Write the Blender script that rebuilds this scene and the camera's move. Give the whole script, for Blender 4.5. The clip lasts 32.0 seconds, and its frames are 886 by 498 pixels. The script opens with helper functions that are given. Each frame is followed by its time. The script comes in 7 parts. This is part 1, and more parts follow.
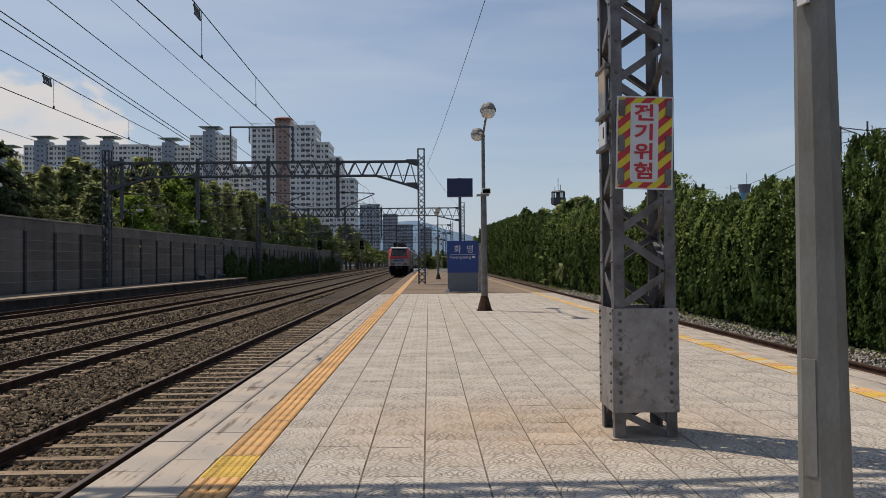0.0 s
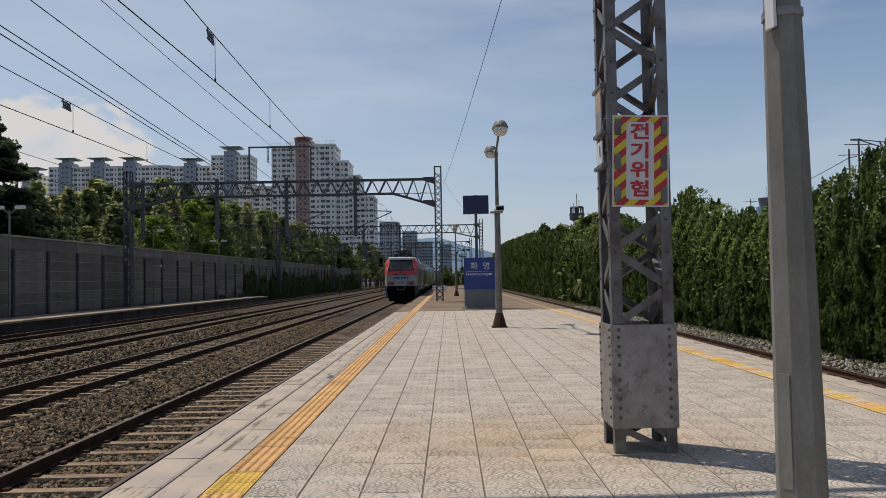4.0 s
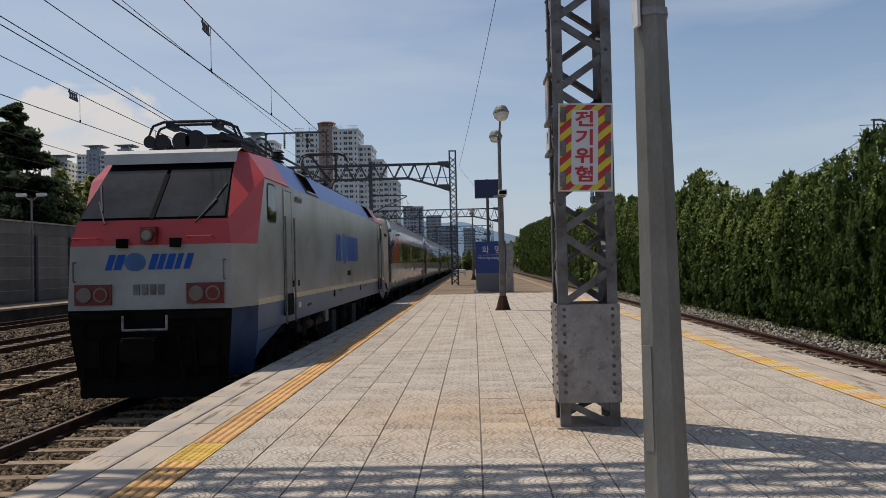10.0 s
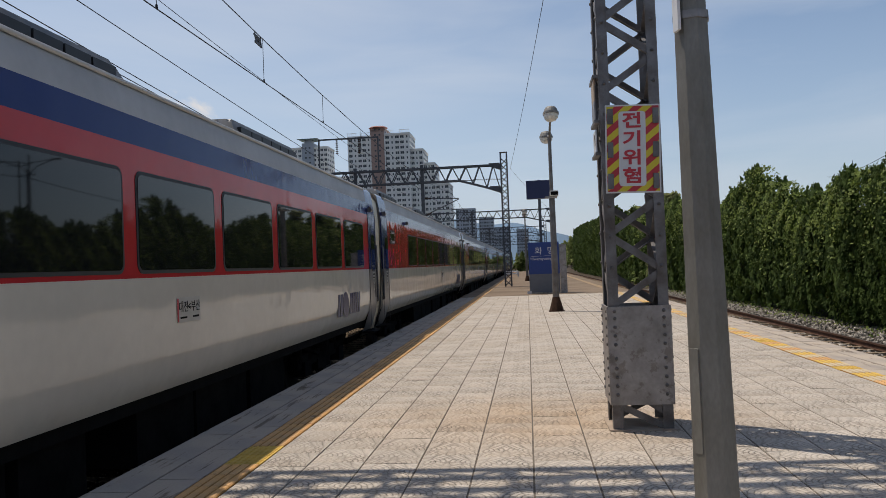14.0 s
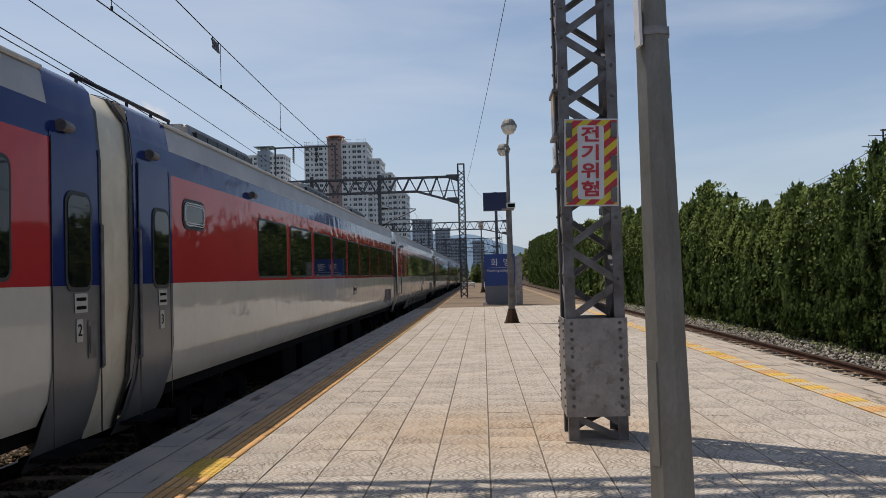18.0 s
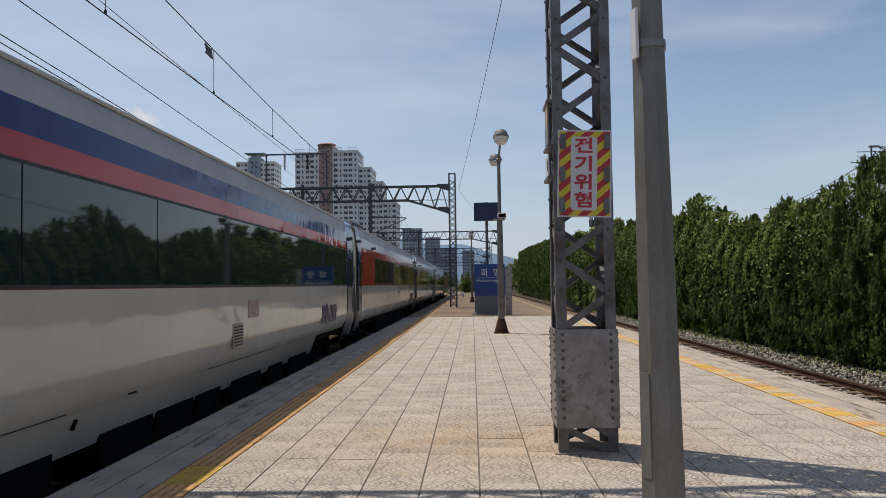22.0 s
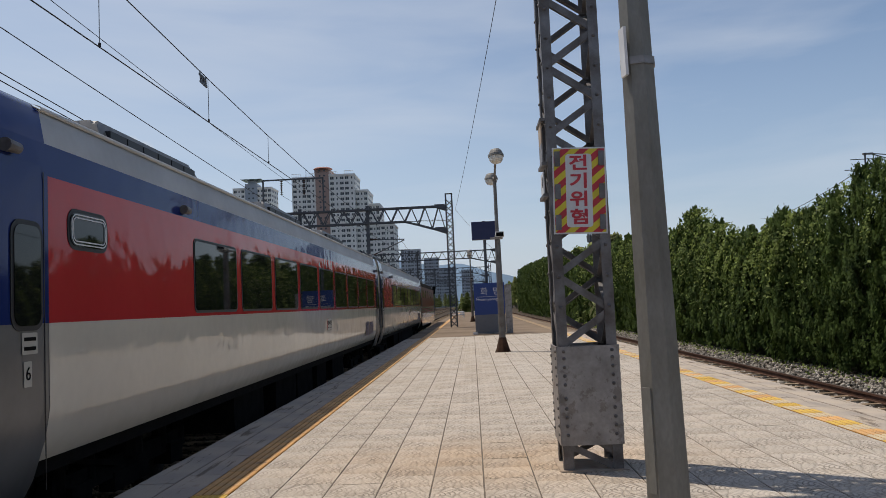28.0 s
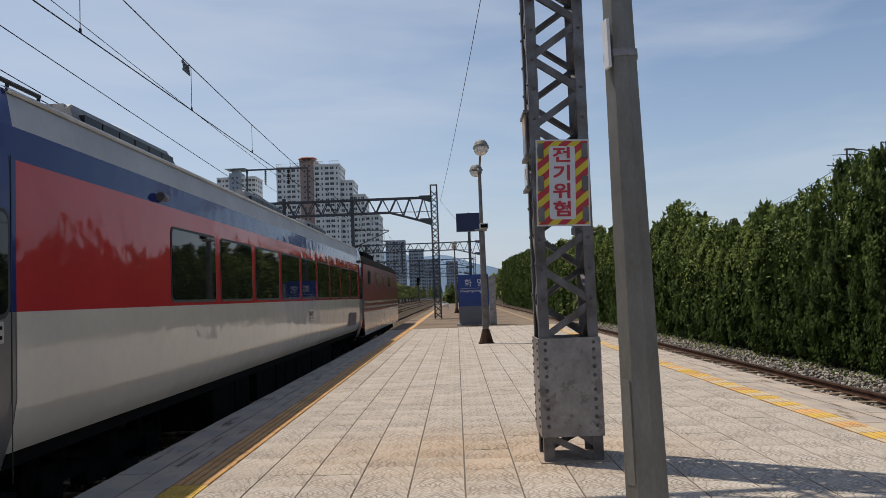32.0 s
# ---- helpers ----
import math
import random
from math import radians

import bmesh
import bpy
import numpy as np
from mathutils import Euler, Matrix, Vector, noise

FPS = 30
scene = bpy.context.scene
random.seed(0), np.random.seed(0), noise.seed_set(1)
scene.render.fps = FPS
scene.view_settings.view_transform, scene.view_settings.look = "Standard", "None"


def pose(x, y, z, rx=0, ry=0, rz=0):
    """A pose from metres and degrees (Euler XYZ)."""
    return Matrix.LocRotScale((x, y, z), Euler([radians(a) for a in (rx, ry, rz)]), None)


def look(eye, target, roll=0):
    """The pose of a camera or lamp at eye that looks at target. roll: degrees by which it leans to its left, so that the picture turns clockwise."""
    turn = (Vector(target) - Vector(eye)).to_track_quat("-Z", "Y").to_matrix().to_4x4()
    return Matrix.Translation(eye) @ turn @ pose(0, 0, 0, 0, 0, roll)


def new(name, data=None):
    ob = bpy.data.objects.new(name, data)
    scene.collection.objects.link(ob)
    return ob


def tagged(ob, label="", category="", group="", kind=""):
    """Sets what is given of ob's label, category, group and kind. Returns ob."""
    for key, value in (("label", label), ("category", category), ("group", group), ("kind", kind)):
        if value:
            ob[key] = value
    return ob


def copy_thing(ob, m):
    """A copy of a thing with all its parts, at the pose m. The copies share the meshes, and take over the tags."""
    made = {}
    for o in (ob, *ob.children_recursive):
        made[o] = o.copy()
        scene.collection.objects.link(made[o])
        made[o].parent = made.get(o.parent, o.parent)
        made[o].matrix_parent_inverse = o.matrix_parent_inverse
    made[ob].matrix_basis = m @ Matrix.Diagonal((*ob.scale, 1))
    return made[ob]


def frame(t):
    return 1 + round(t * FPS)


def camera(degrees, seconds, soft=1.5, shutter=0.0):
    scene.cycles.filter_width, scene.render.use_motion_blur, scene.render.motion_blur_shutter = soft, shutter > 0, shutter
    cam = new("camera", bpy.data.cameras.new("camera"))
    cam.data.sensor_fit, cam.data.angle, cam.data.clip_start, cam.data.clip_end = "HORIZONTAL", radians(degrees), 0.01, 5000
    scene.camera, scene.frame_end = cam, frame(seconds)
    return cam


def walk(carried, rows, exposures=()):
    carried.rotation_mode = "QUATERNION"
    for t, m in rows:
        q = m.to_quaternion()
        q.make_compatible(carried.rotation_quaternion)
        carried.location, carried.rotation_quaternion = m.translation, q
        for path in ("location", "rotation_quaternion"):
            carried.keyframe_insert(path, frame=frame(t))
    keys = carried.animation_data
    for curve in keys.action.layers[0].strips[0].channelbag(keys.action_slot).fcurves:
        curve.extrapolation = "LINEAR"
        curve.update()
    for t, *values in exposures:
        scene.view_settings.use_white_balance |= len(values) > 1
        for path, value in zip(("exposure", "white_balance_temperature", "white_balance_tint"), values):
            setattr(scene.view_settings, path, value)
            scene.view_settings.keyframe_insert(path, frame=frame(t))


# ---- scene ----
cam = camera(58.0, 32.0, soft=0.5)
PATH = [
    (0, (-0.215, 0.371, 1.569), (-0.179, 2.371, 1.599), -0.5),
    (0.5, (-0.168, 0.277, 1.58), (-0.129, 2.276, 1.608), -0.4),
    (1, (-0.124, 0.269, 1.582), (-0.088, 2.268, 1.609), -0.1),
    (1.5, (-0.07, 0.282, 1.584), (-0.035, 2.281, 1.612), -0.0),
    (2, (-0.067, 0.291, 1.585), (-0.032, 2.291, 1.617), -0.1),
    (2.5, (-0.058, 0.274, 1.585), (-0.025, 2.274, 1.627), -0.2),
    (4.5, (-0.029, 0.246, 1.575), (-0.073, 2.244, 1.651), -1.2),
    (5, (-0.02, 0.265, 1.566), (-0.096, 2.262, 1.634), -1.2),
    (5.5, (-0.015, 0.271, 1.569), (-0.102, 2.269, 1.628), -1.2),
    (6, (-0.009, 0.271, 1.571), (-0.1, 2.268, 1.628), -1.2),
    (6.5, (0.0, 0.28, 1.568), (-0.085, 2.277, 1.623), -1.2),
    (7, (0.024, 0.282, 1.567), (-0.04, 2.28, 1.619), -1.3),
    (7.5, (0.061, 0.273, 1.566), (0.014, 2.272, 1.62), -1.4),
    (8, (0.098, 0.238, 1.56), (0.055, 2.237, 1.613), -1.5),
    (8.5, (0.183, 0.144, 1.547), (0.14, 2.143, 1.595), -1.6),
    (9, (0.31, -0.02, 1.551), (0.264, 1.979, 1.586), -1.5),
    (9.5, (0.455, -0.076, 1.567), (0.398, 1.923, 1.6), -1.5),
    (10, (0.627, -0.098, 1.553), (0.551, 1.9, 1.587), -1.3),
    (10.5, (0.684, -0.136, 1.563), (0.582, 1.862, 1.596), -1.2),
    (11, (0.661, -0.162, 1.566), (0.538, 1.834, 1.599), -1.0),
    (11.5, (0.658, -0.161, 1.57), (0.515, 1.833, 1.601), -1.0),
    (12, (0.662, -0.147, 1.568), (0.506, 1.846, 1.597), -1.1),
    (12.5, (0.66, -0.133, 1.569), (0.497, 1.86, 1.597), -1.2),
    (13, (0.662, -0.146, 1.571), (0.482, 1.846, 1.605), -1.7),
    (13.5, (0.674, -0.165, 1.573), (0.474, 1.825, 1.613), -2.1),
    (15.5, (0.668, -0.184, 1.583), (0.453, 1.804, 1.641), -2.4),
    (16, (0.667, -0.173, 1.576), (0.475, 1.817, 1.644), -2.2),
    (16.5, (0.658, -0.12, 1.575), (0.5, 1.873, 1.643), -2.1),
    (17, (0.649, -0.147, 1.572), (0.515, 1.847, 1.64), -1.9),
    (17.5, (0.652, -0.146, 1.574), (0.536, 1.85, 1.64), -1.7),
    (18, (0.644, -0.153, 1.575), (0.546, 1.843, 1.641), -1.6),
    (18.5, (0.633, -0.159, 1.572), (0.543, 1.838, 1.644), -1.5),
    (19, (0.635, -0.147, 1.574), (0.555, 1.85, 1.649), -1.4),
    (19.5, (0.63, -0.15, 1.577), (0.55, 1.847, 1.654), -1.2),
    (20, (0.629, -0.159, 1.576), (0.551, 1.838, 1.658), -1.0),
    (20.5, (0.632, -0.16, 1.574), (0.554, 1.837, 1.66), -0.8),
    (21, (0.631, -0.158, 1.577), (0.556, 1.839, 1.661), -0.8),
    (21.5, (0.621, -0.165, 1.576), (0.548, 1.832, 1.664), -0.7),
    (22, (0.622, -0.139, 1.572), (0.55, 1.858, 1.661), -0.8),
    (22.5, (0.628, -0.142, 1.576), (0.56, 1.854, 1.665), -1.0),
    (23, (0.629, -0.148, 1.576), (0.566, 1.849, 1.669), -1.2),
    (23.5, (0.635, -0.148, 1.577), (0.577, 1.849, 1.678), -1.4),
    (24, (0.631, -0.151, 1.578), (0.58, 1.846, 1.685), -1.7),
    (24.5, (0.628, -0.147, 1.579), (0.58, 1.85, 1.692), -1.7),
    (25, (0.63, -0.151, 1.58), (0.586, 1.845, 1.699), -1.8),
    (25.5, (0.623, -0.16, 1.58), (0.583, 1.836, 1.704), -1.9),
    (27.5, (0.621, -0.162, 1.577), (0.55, 1.833, 1.713), -2.4),
    (28, (0.628, -0.16, 1.578), (0.561, 1.834, 1.717), -2.6),
    (28.5, (0.635, -0.158, 1.579), (0.569, 1.836, 1.719), -2.5),
    (29, (0.635, -0.155, 1.579), (0.573, 1.839, 1.716), -2.4),
    (29.5, (0.635, -0.149, 1.577), (0.578, 1.846, 1.709), -2.3),
    (30, (0.642, -0.145, 1.572), (0.594, 1.851, 1.697), -2.2),
    (30.5, (0.647, -0.14, 1.573), (0.609, 1.856, 1.692), -2.1),
    (31, (0.653, -0.146, 1.576), (0.622, 1.851, 1.695), -2.2),
    (31.5, (0.653, -0.151, 1.573), (0.624, 1.845, 1.691), -2.2),
    (32, (0.647, -0.144, 1.576), (0.617, 1.853, 1.692), -2.2),
]
walk(cam, [(t, look(eye, target, roll)) for t, eye, target, roll in PATH], [(0, -0.58), (10.4, -0.58), (11.4, -0.45), (32, -0.45)])


# ---- light ----
SUN_AZ, SUN_EL = -56.8, 65.0   # direction to the sun: degrees from +y towards +x, and height
world = bpy.data.worlds.new("sky")
scene.world = world
world.use_nodes = True
wn = world.node_tree.nodes
sky = wn.new("ShaderNodeTexSky")
sky.sky_type = "NISHITA"
sky.sun_disc = False
sky.sun_elevation = radians(SUN_EL)
sky.sun_rotation = radians(SUN_AZ)
sky.air_density, sky.dust_density, sky.ozone_density = 1.0, 0.9, 2.6
wn["Background"].inputs["Strength"].default_value = 0.15
wl = world.node_tree.links.new


def sky_math(op, a, b=None):
    k = wn.new("ShaderNodeMath")
    k.operation, k.use_clamp = op, op == "MULTIPLY"
    for i, v in enumerate((a, b)):
        if isinstance(v, (int, float)):
            k.inputs[i].default_value = v
        elif v is not None:
            wl(v, k.inputs[i])
    return k.outputs[0]


def sky_noise(scale, stretch, lo, hi, detail=7):
    mp, tex, rg = wn.new("ShaderNodeMapping"), wn.new("ShaderNodeTexNoise"), wn.new("ShaderNodeMapRange")
    mp.inputs["Scale"].default_value = stretch
    wl(sky_at.outputs["Generated"], mp.inputs["Vector"]), wl(mp.outputs["Vector"], tex.inputs["Vector"])
    tex.inputs["Scale"].default_value, tex.inputs["Detail"].default_value = scale, detail
    tex.inputs["Distortion"].default_value = 0.4
    rg.inputs["From Min"].default_value, rg.inputs["From Max"].default_value = lo, hi
    wl(tex.outputs["Fac"], rg.inputs["Value"])
    return rg.outputs["Result"]


# thin streaks of cloud, haze at the horizon, and one heap of cloud over the far blocks
sky_at = wn.new("ShaderNodeTexCoord")
streaks = sky_math("MULTIPLY", sky_noise(2.6, (1.0, 0.6, 5.0), 0.45, 0.78), 0.42)
up = wn.new("ShaderNodeSeparateXYZ")
wl(sky_at.outputs["Generated"], up.inputs[0])
haze = wn.new("ShaderNodeMapRange")
haze.inputs["From Min"].default_value, haze.inputs["From Max"].default_value = 0.30, 0.0
haze.inputs["To Max"].default_value = 0.56
wl(up.outputs["Z"], haze.inputs["Value"])
flat = wn.new("ShaderNodeMapping")
flat.vector_type = "TEXTURE"
flat.inputs["Location"].default_value = (-0.425, 0.885, 0.135)
flat.inputs["Scale"].default_value = (0.088, 0.088, 0.072)
wl(sky_at.outputs["Generated"], flat.inputs["Vector"])
dist = wn.new("ShaderNodeVectorMath")
dist.operation = "LENGTH"
wl(flat.outputs["Vector"], dist.inputs[0])
lumps = sky_math("SUBTRACT", sky_noise(16.0, (1, 1, 1.3), 0.0, 1.0, 9), 0.5)
edge = sky_math("ADD", dist.outputs["Value"], sky_math("ADD", lumps, lumps))
heap = wn.new("ShaderNodeMapRange")
heap.interpolation_type = "SMOOTHSTEP"
heap.inputs["From Min"].default_value, heap.inputs["From Max"].default_value = 1.12, 0.80
wl(edge, heap.inputs["Value"])
puff = sky_math("MULTIPLY", heap.outputs["Result"], sky_noise(11.0, (1, 1, 1.6), 0.10, 0.50))
# a thin bright veil towards the sun
sunward = wn.new("ShaderNodeVectorMath")
sunward.operation = "DOT_PRODUCT"
sunward.inputs[1].default_value = (math.sin(radians(SUN_AZ)), math.cos(radians(SUN_AZ)), 0.0)
wl(sky_at.outputs["Generated"], sunward.inputs[0])
veil = wn.new("ShaderNodeMapRange")
veil.inputs["From Min"].default_value, veil.inputs["From Max"].default_value = 0.30, 1.0
veil.inputs["To Max"].default_value = 0.42
wl(sunward.outputs["Value"], veil.inputs["Value"])
col = sky.outputs["Color"]
for fac, tone in ((veil.outputs["Result"], (5.6, 6.5, 7.6, 1)), (haze.outputs["Result"], (3.75, 4.95, 6.9, 1)), (streaks, (5.5, 6.2, 7.2, 1)), (puff, (6.4, 6.5, 6.7, 1))):
    mx = wn.new("ShaderNodeMix")
    mx.data_type = "RGBA"
    wl(fac, mx.inputs["Factor"]), wl(col, mx.inputs["A"])
    mx.inputs["B"].default_value = tone
    col = mx.outputs["Result"]
wl(col, wn["Background"].inputs["Color"])
sun = new("sun", bpy.data.lights.new("sun", "SUN"))
sun.data.energy, sun.data.angle, sun.data.color = 4.8, radians(0.53), (1.0, 0.94, 0.85)
to_sun = Vector((math.sin(radians(SUN_AZ)) * math.cos(radians(SUN_EL)), math.cos(radians(SUN_AZ)) * math.cos(radians(SUN_EL)), math.sin(radians(SUN_EL))))
sun.matrix_world = look(to_sun * 50, (0, 0, 0))
scene.view_settings.use_white_balance = True
scene.view_settings.white_balance_temperature, scene.view_settings.white_balance_tint = 6880, 12


# ---- materials ----
def material(name, rgb, rough=0.7, metal=0.0, vary=0.12, scale=6.0, fine=60.0, bump=0.15, tint=None, spec=0.5, piece=0.0, stretch=(1, 1, 1)):
    """A surface with stains at one scale and grain at another; tint: the colour of the stains."""
    m = bpy.data.materials.new(name)
    m.use_nodes = True
    n, link = m.node_tree.nodes, m.node_tree.links.new
    p = n["Principled BSDF"]
    p.inputs["Roughness"].default_value, p.inputs["Metallic"].default_value = rough, metal
    p.inputs["Specular IOR Level"].default_value = spec
    co = n.new("ShaderNodeTexCoord")
    mp = n.new("ShaderNodeMapping")
    mp.inputs["Scale"].default_value = stretch
    link(co.outputs["Object"], mp.inputs["Vector"])
    big, small = n.new("ShaderNodeTexNoise"), n.new("ShaderNodeTexNoise")
    for tex, s, d in ((big, scale, 5), (small, fine, 3)):
        tex.inputs["Scale"].default_value, tex.inputs["Detail"].default_value = s, d
        link(mp.outputs["Vector"], tex.inputs["Vector"])
    ramp = n.new("ShaderNodeMapRange")
    ramp.inputs["From Min"].default_value, ramp.inputs["From Max"].default_value = 0.35, 0.7
    link(big.outputs["Fac"], ramp.inputs["Value"])
    mix = n.new("ShaderNodeMix")
    mix.data_type = "RGBA"
    dark = tint or tuple(c * (1 - 2 * vary) for c in rgb)
    mix.inputs["A"].default_value, mix.inputs["B"].default_value = (*rgb, 1), (*dark, 1)
    link(ramp.outputs["Result"], mix.inputs["Factor"])
    hsv = n.new("ShaderNodeHueSaturation")
    grain = n.new("ShaderNodeMapRange")
    grain.inputs["To Min"].default_value, grain.inputs["To Max"].default_value = 1 - vary, 1 + vary
    link(small.outputs["Fac"], grain.inputs["Value"])
    value = grain.outputs["Result"]
    if piece:
        info, pr, mul = n.new("ShaderNodeObjectInfo"), n.new("ShaderNodeMapRange"), n.new("ShaderNodeMath")
        pr.inputs["To Min"].default_value, pr.inputs["To Max"].default_value = 1 - piece, 1 + piece
        link(info.outputs["Random"], pr.inputs["Value"])
        mul.operation = "MULTIPLY"
        link(value, mul.inputs[0]), link(pr.outputs["Result"], mul.inputs[1])
        value = mul.outputs[0]
    link(value, hsv.inputs["Value"])
    link(mix.outputs["Result"], hsv.inputs["Color"])
    link(hsv.outputs["Color"], p.inputs["Base Color"])
    if bump:
        b = n.new("ShaderNodeBump")
        b.inputs["Strength"].default_value, b.inputs["Distance"].default_value = bump, 0.02
        link(small.outputs["Fac"], b.inputs["Height"])
        link(b.outputs["Normal"], p.inputs["Normal"])
    return m


M = {}
M["tile"] = material("paving_tile", (0.535, 0.485, 0.422), 0.9, vary=0.22, scale=0.8, fine=55, bump=0.6, tint=(0.47, 0.407, 0.335), piece=0.07, spec=0.02)
M["coping"] = material("coping_concrete", (0.465, 0.395, 0.318), 0.9, vary=0.12, scale=1.5, fine=50, bump=0.2, tint=(0.36, 0.32, 0.28), spec=0.08)
M["joint"] = material("joint_sand", (0.185, 0.155, 0.125), 0.95, spec=0.1)
M["tactile_dirt"] = material("tactile_groove_dirt", (0.43, 0.23, 0.075), 0.9, vary=0.2, scale=3, fine=40, spec=0.1)
M["tactile_worn"] = material("tactile_worn_pale", (0.56, 0.46, 0.30), 0.85, vary=0.15, scale=3, fine=40, tint=(0.48, 0.40, 0.29), spec=0.1)
M["tactile_faded"] = material("worn_off_yellow", (0.34, 0.24, 0.13), 0.9, vary=0.25, scale=2.2, fine=30, tint=(0.25, 0.20, 0.15), spec=0.1)
M["tactile"] = material("tactile_yellow", (0.64, 0.345, 0.12), 0.8, vary=0.15, scale=3, fine=40, tint=(0.52, 0.32, 0.15), piece=0.16)
M["tactile_new"] = material("tactile_bright_yellow", (0.66, 0.42, 0.07), 0.7, vary=0.12, scale=3, fine=40)
M["apron"] = material("worn_concrete", (0.24, 0.185, 0.135), 0.95, vary=0.2, scale=0.35, fine=9, bump=0.4, tint=(0.155, 0.118, 0.088), spec=0.06)
M["apron_tan"] = material("worn_tan_concrete", (0.36, 0.285, 0.205), 0.9, vary=0.2, scale=0.6, fine=12, bump=0.3, tint=(0.25, 0.20, 0.15), spec=0.08)
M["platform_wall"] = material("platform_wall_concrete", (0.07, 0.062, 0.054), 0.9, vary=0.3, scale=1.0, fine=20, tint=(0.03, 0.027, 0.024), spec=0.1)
M["ballast"] = material("ballast_stone", (0.088, 0.068, 0.049), 0.95, vary=0.45, scale=1.2, fine=14, bump=0.9, tint=(0.05, 0.040, 0.031), spec=0.08)
M["rail"] = material("rusty_rail", (0.075, 0.043, 0.029), 0.9, 0.0, vary=0.25, scale=4, fine=60, spec=0.1)
M["rail_rust"] = material("brown_rusty_rail", (0.105, 0.055, 0.036), 0.9, 0.0, vary=0.25, scale=4, fine=60, spec=0.2)
M["rail_head"] = material("worn_rail_head", (0.12, 0.09, 0.075), 0.55, 0.5, vary=0.1)
M["sleeper"] = material("concrete_sleeper", (0.33, 0.245, 0.165), 0.9, vary=0.25, scale=3, fine=40, piece=0.14, spec=0.1)
M["steel"] = material("galvanised_dark_steel", (0.20, 0.196, 0.20), 0.55, 0.45, vary=0.2, scale=5, fine=50, tint=(0.10, 0.085, 0.075))
M["steel_far"] = material("grey_steel", (0.10, 0.105, 0.115), 0.6, 0.4, vary=0.15)
M["plate"] = material("galvanised_plate", (0.34, 0.32, 0.31), 0.5, 0.55, vary=0.2, scale=5.5, fine=30, tint=(0.22, 0.205, 0.195), bump=0.1)
M["pole"] = material("weathered_pole", (0.215, 0.212, 0.195), 0.6, 0.2, vary=0.2, scale=7, fine=70, bump=0.05, tint=(0.155, 0.148, 0.125), stretch=(1, 1, 0.4))
M["hedge"] = material("hedge", (0.082, 0.125, 0.028), 0.8, vary=0.25, scale=2.2, fine=9, bump=0.0, tint=(0.030, 0.052, 0.013), spec=0.15)
M["noise_wall"] = material("grey_barrier_panel", (0.215, 0.188, 0.160), 0.85, vary=0.15, scale=0.7, fine=25, tint=(0.150, 0.129, 0.110), piece=0.18, spec=0.15)
M["barrier_post"] = material("dark_barrier_post", (0.075, 0.072, 0.075), 0.7, vary=0.2, spec=0.2)
M["barrier_joint"] = material("barrier_joint", (0.34, 0.305, 0.265), 0.8, vary=0.15)
M["white"] = material("white_render", (0.88, 0.87, 0.82), 0.9, vary=0.06, scale=0.2, fine=3)
M["car_white"] = material("cream_white_paint", (0.64, 0.60, 0.51), 0.06, vary=0.06, scale=0.6, fine=8, bump=0.01, spec=0.32)
M["car_red"] = material("red_paint", (0.48, 0.036, 0.042), 0.07, vary=0.06, scale=0.6, fine=8, bump=0.01, spec=0.24)
M["car_blue"] = material("navy_blue_paint", (0.014, 0.029, 0.14), 0.10, vary=0.06, scale=0.6, fine=8, bump=0.01, spec=0.22)
M["car_roof"] = material("grey_roof_paint", (0.47, 0.47, 0.46), 0.6, vary=0.1, scale=0.8, fine=8, bump=0.02)
M["black"] = material("underframe_black", (0.008, 0.0075, 0.007), 0.9, vary=0.2, spec=0.1)
M["sign_blue"] = material("sign_blue", (0.010, 0.044, 0.21), 0.45, vary=0.04, bump=0.0)
M["grey_panel"] = material("grey_panel", (0.15, 0.16, 0.175), 0.6, vary=0.05)


M["stone"] = material("broken_stone", (0.165, 0.122, 0.078), 0.9, vary=0.35, scale=9, fine=40, bump=0.2, tint=(0.040, 0.031, 0.023), spec=0.12)
M["stone_grey"] = material("grey_broken_stone", (0.25, 0.228, 0.198), 0.9, vary=0.25, scale=9, fine=40, bump=0.2, tint=(0.17, 0.15, 0.125))
M["footing"] = material("rust_stained_concrete", (0.42, 0.33, 0.25), 0.9, vary=0.15, scale=4, fine=30)
M["wire"] = material("dark_wire", (0.018, 0.019, 0.023), 0.8, 0.0, vary=0.05, bump=0.0)
M["sign_white"] = material("white_enamel", (0.66, 0.66, 0.66), 0.4, vary=0.05, scale=8, fine=60, bump=0.02)
M["sign_red"] = material("red_enamel", (0.50, 0.025, 0.04), 0.4, vary=0.04, bump=0.0)
M["sign_yellow"] = material("yellow_enamel", (0.68, 0.55, 0.03), 0.4, vary=0.04, bump=0.0)


M["car_grey"] = material("grey_end_paint", (0.15, 0.15, 0.15), 0.3, vary=0.12, scale=1.5, fine=10, bump=0.01)
M["car_beige"] = material("dirty_beige_shroud", (0.52, 0.45, 0.37), 0.5, vary=0.12, scale=1.3, fine=14, bump=0.05, tint=(0.38, 0.30, 0.23), spec=0.25)
M["plate_grey"] = material("destination_plate_pale", (0.46, 0.44, 0.39), 0.4, vary=0.05, bump=0.0)
M["car_cream"] = material("cream_shroud", (0.66, 0.60, 0.45), 0.4, vary=0.08, scale=2.5, fine=14, bump=0.03, tint=(0.52, 0.45, 0.32))
M["roof_unit"] = material("roof_unit_grey", (0.17, 0.175, 0.18), 0.55, vary=0.2, scale=2, fine=12)
M["rubber"] = material("black_rubber", (0.012, 0.012, 0.013), 0.5, vary=0.1, bump=0.0)
